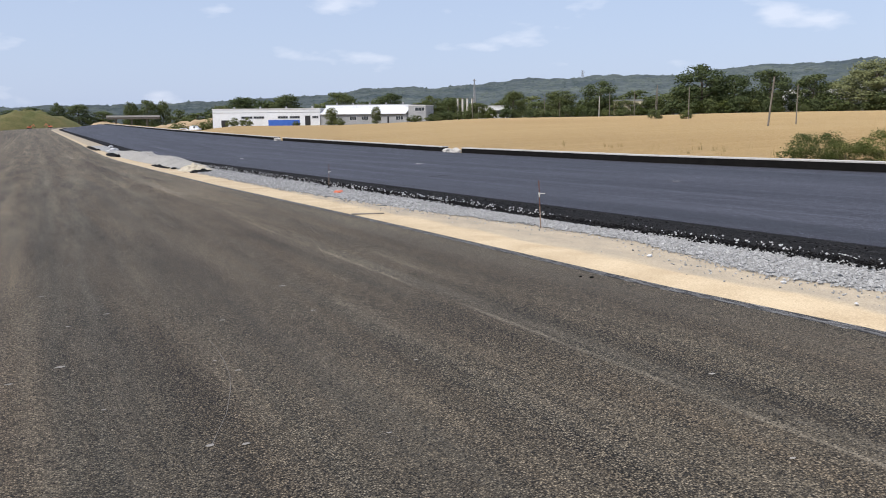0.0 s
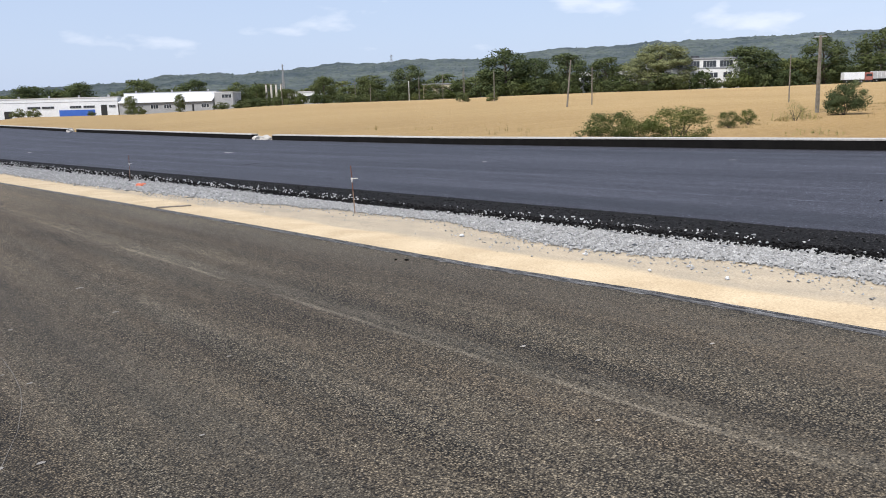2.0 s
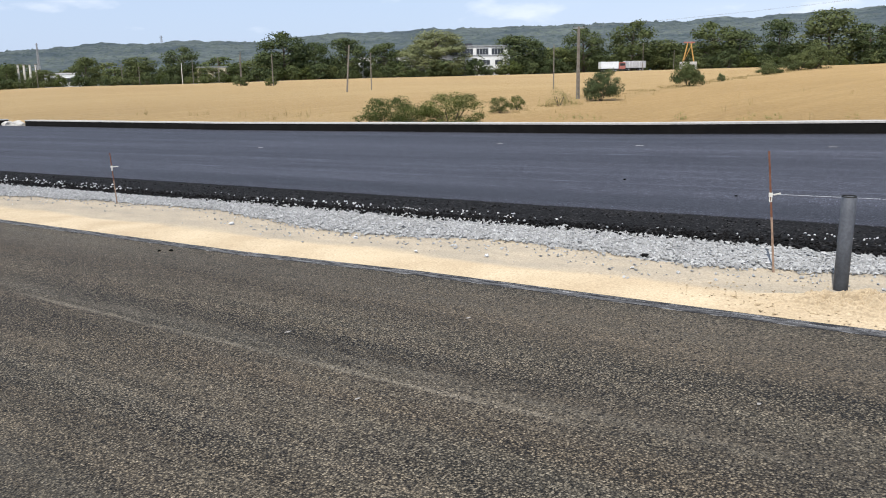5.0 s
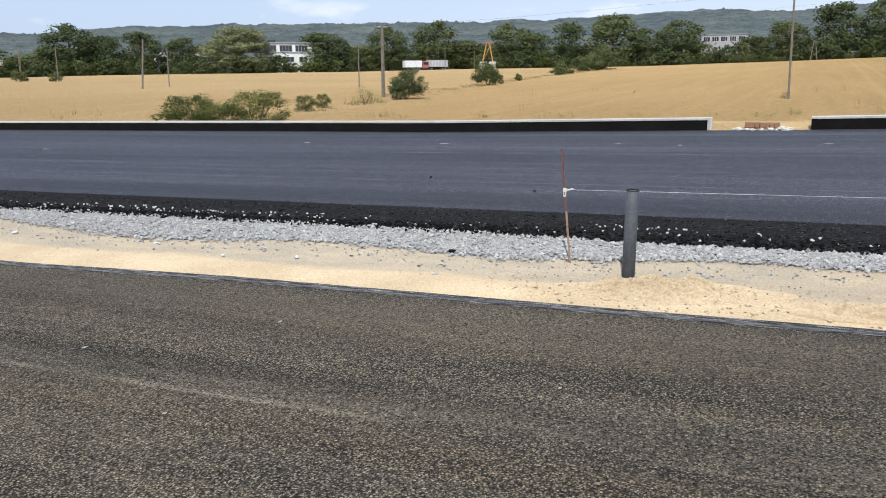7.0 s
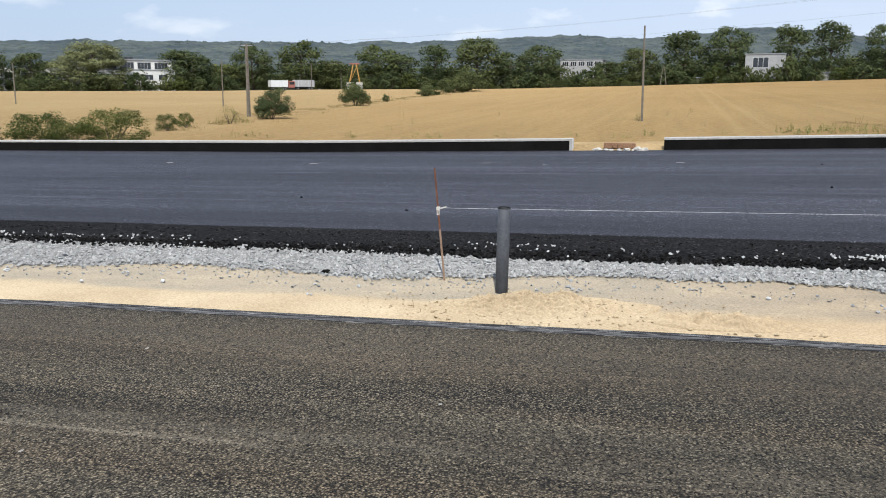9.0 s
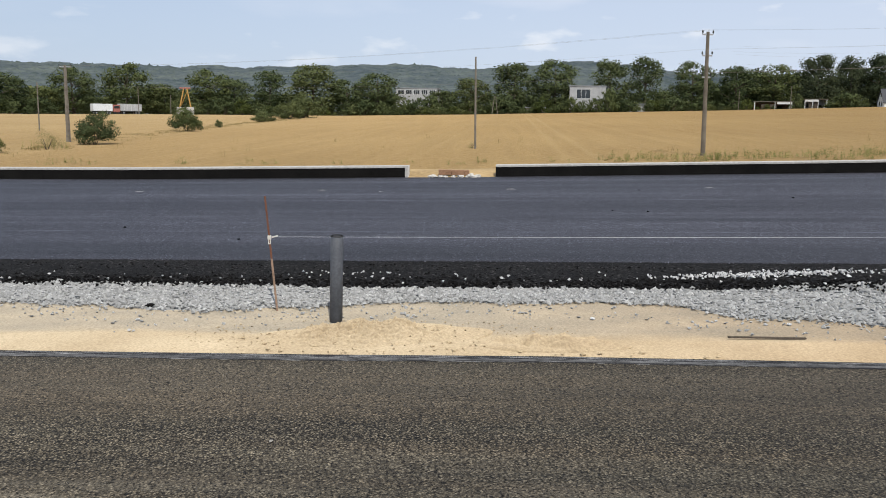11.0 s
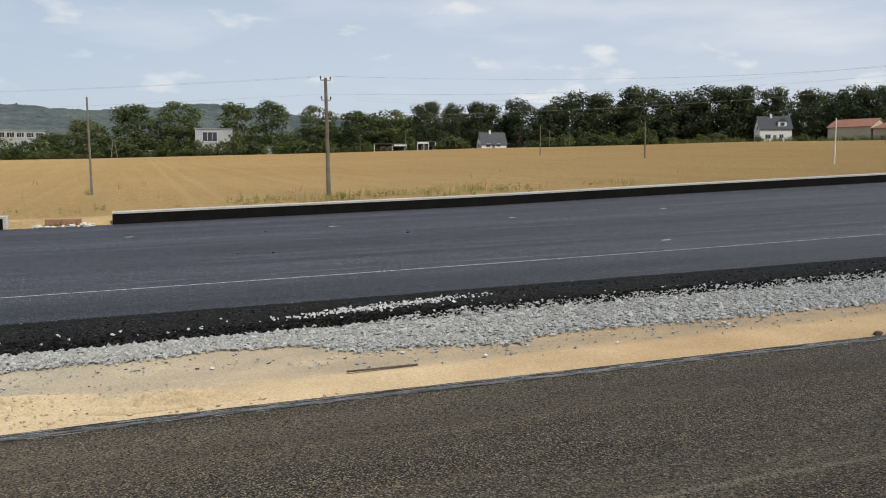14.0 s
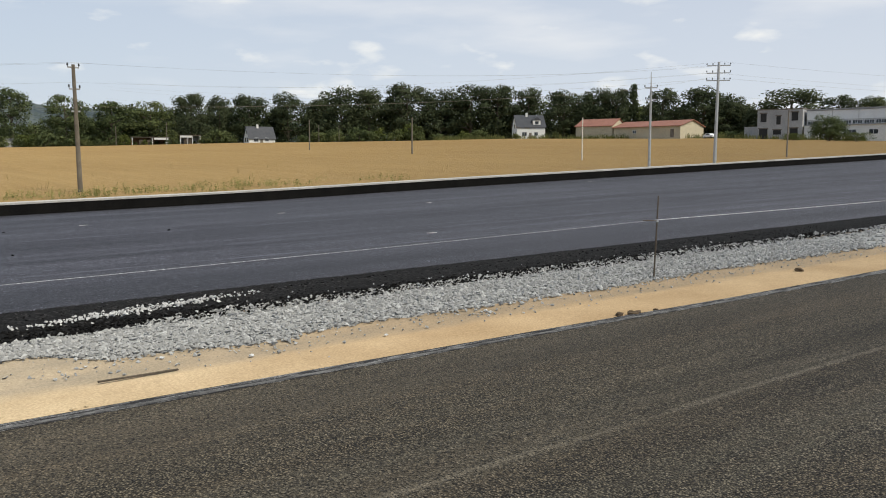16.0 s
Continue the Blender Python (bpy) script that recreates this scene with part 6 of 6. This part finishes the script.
def clod(x, y, r, mat, label, lift=0.0, name="clod", seed=0):
    bm = bmesh.new()
    bmesh.ops.create_icosphere(bm, subdivisions=2, radius=1.0)
    for v in bm.verts:
        k = 1 + 0.55 * noise.noise(v.co * 1.7 + Vector((seed * 3.1, 0, 0))) + 0.35 * noise.noise(v.co * 4.5 + Vector((seed, 0, 0)))
        v.co = Vector((v.co.x * k * 1.2, v.co.y * k, v.co.z * k * 0.6)) * r
    ob = part(name, bm, mat)
    ob.matrix_world = Matrix.Translation((x, y, road_z(x, y) + lift + r * 0.3)) @ Matrix.Rotation(seed * 1.9, 4, "Z")
    return tagged(ob, label, name, "loose lumps")


M_CLOD = plain("dry_clod", (0.06, 0.04, 0.025), (0.15, 0.105, 0.06), 20.0, 0.95, 0, 0.6, fine=80.0)
M_SANDCLOD = plain("sand_lump", (0.42, 0.325, 0.20), (0.54, 0.435, 0.285), 20.0, 0.95, 0, 0.6, fine=80.0)
for i, (x, y, r) in enumerate(((5.30, -6.15, 0.046), (5.36, -6.05, 0.034), (5.33, -6.25, 0.03), (5.28, -5.98, 0.022), (5.27, -6.38, 0.02), (5.34, -6.5, 0.018), (5.7, -9.71, 0.05), (5.45, -1.11, 0.02), (5.37, -1.5, 0.014), (5.38, -1.58, 0.012))):
    clod(x + (edge_shift(y) if x < 5.4 else 0.0), y, r, M_CLOD if y < -3 else M_SANDCLOD, "dry brown clod of earth on the sand" if y < -3 else "lump of damp yellow sand", -0.01, seed=i)
for i, (x, y, r) in enumerate(((5.63, 0.9, 0.022), (5.64, 0.51, 0.026), (5.63, -0.4, 0.03), (5.6, -0.5, 0.025), (5.58, -0.3, 0.02), (5.75, 0.3, 0.024), (5.55, 1.4, 0.018), (5.7, 1.6, 0.016), (5.45, 0.1, 0.02), (5.5, -0.75, 0.02), *[(5.38 + 0.5 * random.Random(k).random() ** 1.4, -1.1 + 2.6 * random.Random(k + 500).random(), 0.004 + 0.012 * random.Random(k + 900).random() ** 2) for k in range(70)])):
    clod(x, y, r, M_SANDCLOD, "lump of damp yellow sand", -0.005, seed=i + 20)
for i, (x, y, r) in enumerate(((4.83, 6.89, 0.016), (4.89, 6.78, 0.02), (6.68, 2.67, 0.028))):
    clod(x, y, r, M_BITUMEN, "black lump of bitumen", 0.0, seed=i + 40)
for i, (x, y, r) in enumerate(((11.57, 5.11, 0.05), (13.6, -2.54, 0.05), (13.78, -2.01, 0.03), (17.59, -3.05, 0.05), (15.78, -5.53, 0.05), (10.4, 3.1, 0.04))):
    clod(x, y, r * 0.4, M_BITUMEN, "black lump of bitumen on the fresh road", 0.03, seed=i + 50)
for i, (x, y, r) in enumerate(((6.3, -2.32, 0.03), (6.19, -5.28, 0.03), (5.94, -2.86, 0.03), (6.1, 3.9, 0.035), (6.25, 5.6, 0.04), (5.98, 4.6, 0.03), (6.3, 7.6, 0.05), (5.9, -4.0, 0.025), (6.42, -0.9, 0.03))):
    clod(x, y, r * 0.55, M_WHITE_STONE, "pale angular stone on the packed grit", -0.01, "stone", i + 60)
clod(6.76, 20.19, 0.07, M_RED_PLASTIC, "crumpled orange-red plastic scrap on the rock", 0.0, "plastic_scrap", 71)
clod(6.95, 20.45, 0.05, M_RED_PLASTIC, "crumpled orange-red plastic scrap on the rock", 0.0, "plastic_scrap", 72)

# paint dabs in a row on the fresh road, splashes on the worn one


def dab(x, y, a, b, mat, label, seed, lift):
    v, f = [], []
    n = 14
    for i in range(n):
        an = 2 * math.pi * i / n
        k = 1 + 0.45 * noise.noise((math.cos(an) * 1.3 + seed * 5, math.sin(an) * 1.3, 0))
        px, py = x + a * k * math.cos(an), y + b * k * math.sin(an)
        v.append((px, py, road_z(px, py) + lift))
    v.append((x, y, road_z(x, y) + lift + 0.001))
    f = [(i, (i + 1) % n, n) for i in range(n)]
    return tagged(sheet("paint_mark", v, f, mat), label, "paint mark", "paint marks")


for i, (x, y) in enumerate(((17.82, 7.62), (17.96, 3.64), (17.49, 2.3), (18.02, -0.42), (18.0, -4.56), (17.94, 11.42), (17.85, -8.8), (17.9, -13.0), (15.3, 17.4), (12.07, -8.9), (21.08, -22.27))):
    dab(x, y, 0.045, 0.10 if i != 2 else 0.05, M_PALE_POST, "small white survey paint mark on the fresh road", i, 0.036)
for i, (x, y) in enumerate(((11.46, 52.3), (11.72, 73.4), (11.47, 91.1), (10.9, 111.5), (15.3, 34.0))):
    dab(x, y, 0.07, 0.45, M_PALE_POST, "pale survey paint dash on the fresh road", i + 15, 0.036)


def seam(x0, y0, x1, y1, w):
    """A dark open joint in the fresh surface, wavering a little."""
    v, f = [], []
    for i in range(9):
        q = i / 8
        x = x0 + (x1 - x0) * q
        y = y0 + (y1 - y0) * q + 0.03 * noise.noise((q * 5, x0, 0))
        h = w * (0.4 + 0.6 * math.sin(math.pi * q))
        v += [(x, y - h, road_z(x, y) + 0.035), (x, y + h, road_z(x, y) + 0.035)]
        if i:
            f.append((2 * i - 2, 2 * i, 2 * i + 1, 2 * i - 1))
    return tagged(sheet("seam", v, f, M_BITUMEN), "dark open joint in the fresh asphalt", "seam", kind="structure")


seam(11.5, 24.75, 12.5, 25.2, 0.05)
seam(14.3, 78.0, 14.8, 90.0, 0.5)
M_SPLASH = plain("pale_splash", (0.20, 0.19, 0.17), (0.32, 0.30, 0.27), 20.0, 0.9, 0, 0.2)
for i, (x, y, a) in enumerate(((0.65, 4.26, 0.035), (0.82, 4.18, 0.03), (2.16, 8.43, 0.05), (2.08, 7.08, 0.035), (-0.01, 6.4, 0.05), (-0.33, 6.14, 0.035), (0.43, 8.13, 0.035), (1.08, 5.57, 0.03), (-0.11, 9.51, 0.05), (0.99, 5.91, 0.02), (1.52, 3.92, 0.02), (0.25, 11.69, 0.06), (0.09, 7.79, 0.03), (3.61, 3.76, 0.03), (3.0, 2.6, 0.02), (4.4, 2.9, 0.025), (2.2, 5.1, 0.02), (-0.6, 12.5, 0.07), (3.9, 0.9, 0.02), (1.3, 7.2, 0.03), (0.2, 5.2, 0.02))):
    dab(x, y, a * 0.75, a * 0.5, M_SPLASH, "dry pale splash on the worn asphalt", i + 30, 0.004)


M_SCRATCH = plain("dusty_scratch", (0.10, 0.092, 0.08), (0.24, 0.22, 0.195), 9.0, 0.9, 0, 0.2)


def trace(pts, w, label):
    v, f = [], []
    for i, (x, y) in enumerate(pts):
        ww = w * (0.7 + 0.5 * ((i * 7) % 5) / 4)
        v += [(x - ww, y, road_z(x - ww, y) + 0.003), (x + ww, y, road_z(x + ww, y) + 0.003)]
        if i:
            f.append((2 * i - 2, 2 * i - 1, 2 * i + 1, 2 * i))
    return tagged(sheet("scratch", v, f, M_SCRATCH), label, "scratch", kind="structure")


trace(((1.07, 6.62), (1.07, 6.3), (1.05, 5.9), (1.01, 5.5), (0.95, 5.18), (0.83, 4.72), (0.66, 4.26)), 0.002, "faint pale curved scratch on the worn asphalt")

# bricks and rubble in the gap of the edge wall
bricks = thing("brick_stack", "low stack of reddish bricks in the wall gap", "bricks", Matrix.Translation((22.75, 1.06, kerb_z(1.06) + 0.04)))
bm = boxm(-0.06, -0.055, 0, 0.06, 0.055, 0.065, bevel=0.004)
bme = bpy.data.meshes.new("brick")
bm.to_mesh(bme)
bm.free()
bme.materials.append(M_BRICK)
for lay in range(2):
    for col in range(7):
        for row in range(2):
            o = new("brick", bme)
            o.parent = bricks
            o.matrix_local = Matrix.Translation((row * 0.125, -0.36 + col * 0.118 + 0.006 * ((lay * 7 + col) % 3), lay * 0.067)) @ Matrix.Rotation(0.03 * ((col * 5 + lay) % 5 - 2), 4, "Z")
for i, (x, y, r) in enumerate(((22.35, 1.6, 0.09), (22.3, 1.4, 0.07), (22.25, 1.25, 0.06), (22.3, 0.85, 0.08), (22.35, 0.6, 0.1), (22.2, 0.5, 0.07), (22.3, 1.05, 0.06), (22.4, 0.4, 0.08))):
    clod(x, y, r, M_CONCRETE, "broken pale concrete rubble at the wall gap", 0.0, "rubble", i + 80)
for i, (x, y, r) in enumerate(((22.4, 45.6, 0.26), (22.6, 45.0, 0.3), (22.5, 44.5, 0.22), (22.5, 46.1, 0.2), (22.3, 84.6, 0.3), (22.5, 85.2, 0.25))):
    clod(x, y, r, M_CONCRETE, "pale concrete rubble between two lengths of wall", 0.0, "rubble", i + 95)

# rock heap, film and litter further along the verge
mound("rock_mound", 7.05, 63, 1.25, 27, 0.46, M_HEAP, "long grey heap of crushed rock between the roads", "rock heap", 0, 4, 0.5, 60, base=lambda x, y: road_z(x, y) - 0.05)
mound("plastic_film", 6.3, 38.4, 0.62, 1.1, 0.24, M_TARP, "crumpled yellowish-white plastic film on the verge", "plastic film", 20, 9, 0.75, 60, base=lambda x, y: road_z(x, y) - 0.02, power=0.8)
for i, (x, y, r) in enumerate(((5.75, 41.5, 0.13), (5.95, 42.2, 0.16), (5.8, 43.5, 0.12), (5.7, 37.2, 0.1), (5.9, 36.4, 0.12), (5.8, 70, 0.2), (5.9, 71, 0.25), (5.7, 73, 0.22), (6.1, 75, 0.2), (6.0, 78, 0.2), (5.7, 92, 0.25))):
    clod(x, y, r, M_BITUMEN, "dark lump of broken asphalt at the verge", -0.08, "asphalt_lump", i + 110)
for i, (x, y, r) in enumerate(((7.2, 92, 0.3), (7.5, 93.0, 0.22), (6.4, 88, 0.16), (7.9, 104, 0.25))):
    clod(x, y, r, M_WHITE_STONE, "pale boulder on the verge", -0.05, "boulder", i + 120)

for cx, cy, rx, ry, h, sd in ((5.72, 45.5, 0.2, 3.2, 0.10, 31), (6.35, 37.2, 0.5, 0.8, 0.10, 32), (5.75, 75.0, 0.45, 5.0, 0.16, 33), (5.6, 100.0, 0.35, 9.0, 0.18, 34)):
    mound("asphalt_scrap", cx, cy, rx, ry, h, M_BITUMEN, "broken black asphalt scrap along the verge", "asphalt scrap", 0, sd, 0.9, 36, base=lambda x, y: road_z(x, y) - 0.03, power=0.7)


def parked_car(x, y, yaw, z, label, van=False):
    """A small light vehicle: lower body, cabin with glass, four wheels with rims."""
    c = thing("parked_car", label, "car", Matrix.Translation((x, y, z)) @ Matrix.Rotation(radians(yaw), 4, "Z"), "parked cars")
    part("body", boxm(-2.1, -0.85, 0.35, 2.1, 0.85, 1.0, bevel=0.16), M_WHITE_METAL, c)
    top = 1.9 if van else 1.45
    back = -2.05 if van else -1.7
    bm = bmesh.new()
    v = [bm.verts.new(p) for sy in (-0.78, 0.78) for p in ((back, sy, 0.98), (1.2, sy, 0.98), (0.5, sy * 0.88, top), (back + 0.25, sy * 0.88, top))]
    for q in ((0, 1, 2, 3), (7, 6, 5, 4), (0, 4, 5, 1), (1, 5, 6, 2), (2, 6, 7, 3), (3, 7, 4, 0)):
        bm.faces.new([v[i] for i in q])
    bmesh.ops.recalc_face_normals(bm, faces=bm.faces)
    part("cabin", bm, M_WHITE_METAL, c)
    for sy in (-0.80, 0.74):
        part("side_window", boxm(-1.0 if not van else -0.2, sy, 1.06, 0.6, sy + 0.06, top - 0.16, bevel=0.02), M_GLASS, c)
        for xx in (-1.3, 1.35):
            wh = part("wheel", rodm((xx, sy - 0.05, 0.31), (xx, sy + 0.11, 0.31), 0.31, n=14), M_BLACK, c)
            part("rim", rodm((xx, sy - 0.07, 0.31), (xx, sy + 0.13, 0.31), 0.18, n=10), M_STEEL, wh)
    return c


parked_car(47.0, 301.0, -20, ground_z(47, 301) + 0.02, "white car parked on rough ground before the factory")
parked_car(51.5, 306.0, -50, ground_z(51.5, 306) + 0.02, "white van parked on rough ground before the factory", True)
parked_car(35.5, 338.0, 70, ground_z(35.5, 338) + 0.02, "white van parked beyond the end of the wall", True)
parked_car(154.0, -212.0, 165, ground_z(154, -212) + 0.02, "white car parked at the field's far edge")

# weeds behind the edge wall and along the field boundary


M_WEED = leaf_material("green_weeds", (0.10, 0.12, 0.04), (0.26, 0.24, 0.10))


def weeds(name, spots, blades, h, mat, label, z_of=ground_z):
    v, f = [], []
    for x, y, s in spots:
        z = z_of(x, y)
        for _ in range(blades):
            bx, by = x + nrng.normal(0, 0.28 * s), y + nrng.normal(0, 0.28 * s)
            hh = h * s * (0.4 + 0.8 * nrng.random())
            an = nrng.random() * 6.28
            dx, dy = math.cos(an), math.sin(an)
            tx, ty = bx + nrng.normal(0, 0.15) * hh, by + nrng.normal(0, 0.15) * hh
            w = 0.022 * s
            b = len(v)
            v += [(bx - dx * w, by - dy * w, z), (bx + dx * w, by + dy * w, z), (tx + dx * w * 0.5, ty + dy * w * 0.5, z + hh), (tx - dx * w * 0.5, ty - dy * w * 0.5, z + hh)]
            f.append((b, b + 1, b + 2, b + 3))
    return tagged(sheet(name, v, f, mat, smooth=False), label, "weeds", kind="stuff")


def leafy_weeds(name, spots, label):
    """Loose upright weeds: thin stems with small leaves, more air than leaf."""
    v, f = [], []
    for x, y, h in spots:
        z = ground_z(x, y)
        for _ in range(4):
            bx, by = x + nrng.normal(0, 0.22), y + nrng.normal(0, 0.30)
            hh = h * nrng.uniform(0.45, 1.15)
            tx, ty = bx + nrng.normal(0, 0.14) * hh, by + nrng.normal(0, 0.16) * hh
            b = len(v)
            v += [(bx, by - 0.008, z - 0.05), (bx, by + 0.008, z - 0.05), (tx, ty + 0.004, z + hh), (tx, ty - 0.004, z + hh)]
            f.append((b, b + 1, b + 2, b + 3))
            for _ in range(16):
                s = nrng.uniform(0.15, 1.0)
                an, r = nrng.random() * 6.28, nrng.uniform(0.035, 0.085)
                px, py, pz_ = bx + (tx - bx) * s + nrng.normal(0, 0.05), by + (ty - by) * s + nrng.normal(0, 0.05), z + hh * s
                dx, dy, up = math.cos(an) * r, math.sin(an) * r, nrng.uniform(-0.5, 0.9) * r
                b = len(v)
                v += [(px, py, pz_), (px + dx * 0.5 - dy * 0.4, py + dy * 0.5 + dx * 0.4, pz_ + up * 0.5 + 0.01), (px + dx, py + dy, pz_ + up), (px + dx * 0.5 + dy * 0.4, py + dy * 0.5 - dx * 0.4, pz_ + up * 0.5 + 0.01)]
                f.append((b, b + 1, b + 2, b + 3))
    return tagged(sheet(name, v, f, M_GREEN_WEED, smooth=False), label, "weeds", kind="stuff")


M_GREEN_WEED = leaf_material("yellow_green_weeds", (0.20, 0.20, 0.065), (0.38, 0.36, 0.14))
spots = []
for cy, spread, n, h in ((-7.8, 1.3, 14, 0.5), (-10.5, 1.5, 16, 0.42), (-12.2, 0.8, 12, 0.5), (-14.0, 0.8, 10, 0.6), (-17.0, 1.6, 18, 0.48), (-20.2, 1.2, 18, 0.7), (-23.5, 1.5, 12, 0.45), (-31.0, 1.0, 8, 0.6), (4.5, 9.0, 10, 0.4), (22.0, 6.0, 8, 0.45)):
    for _ in range(n):
        spots.append((float(nrng.uniform(45.5, 50.0)), cy + spread * float(nrng.normal()), h * float(nrng.uniform(0.5, 1.2))))
leafy_weeds("weeds", spots, "loose yellow-green weeds growing behind the edge wall")
spots = [(60.6 + float(nrng.normal(0, 0.5)), 33.4 + float(nrng.normal(0, 0.7)), 1.0) for _ in range(5)]
leafy_weeds("weeds", spots, "tall thin yellowish weeds beside a pole")

spots = [(float(nrng.uniform(42, 47)), float(nrng.uniform(24, 72)), float(nrng.uniform(0.4, 0.8))) for _ in range(20)]
weeds("weeds", spots, 9, 0.7, M_DRY, "dry weeds growing behind the edge wall")
spots = []
for _ in range(330):
    s = float(nrng.random())
    x, y = 52 + 220 * s, lerp(52 + 220 * s, (52, 57.6, 110.8, 272), (33.2, 34.1, 42.1, 62))
    spots.append((x + float(nrng.normal(0, 0.8)), y + float(nrng.normal(0, 1.2)), float(nrng.uniform(0.6, 1.5))))
weeds("grass_verge", spots, 24, 0.17, M_DRY, "dry grass strip dividing two wheat plots")
spots = [(66.0 * math.sin(radians(a)) + float(nrng.normal(0, 12)), 66.0 * math.cos(radians(a)) + float(nrng.normal(0, 12)), float(nrng.uniform(0.4, 0.8))) for a in nrng.uniform(40, 120, 60)]
weeds("stray_stalks", spots, 4, 0.6, M_DRY, "stray dry stalks standing over the wheat", lambda x, y: ground_z(x, y) + 0.3)

spots = []
for _ in range(240):
    a = float(nrng.uniform(126, 153))
    r = lerp(a, FIELD_AZ, FIELD_R) + float(nrng.uniform(-4, 3))
    spots.append((r * math.sin(radians(a)), r * math.cos(radians(a)), float(nrng.uniform(1.5, 3.5))))
weeds("rank_grass", spots, 26, 0.45, M_WEED, "rank grass along the field's far edge")
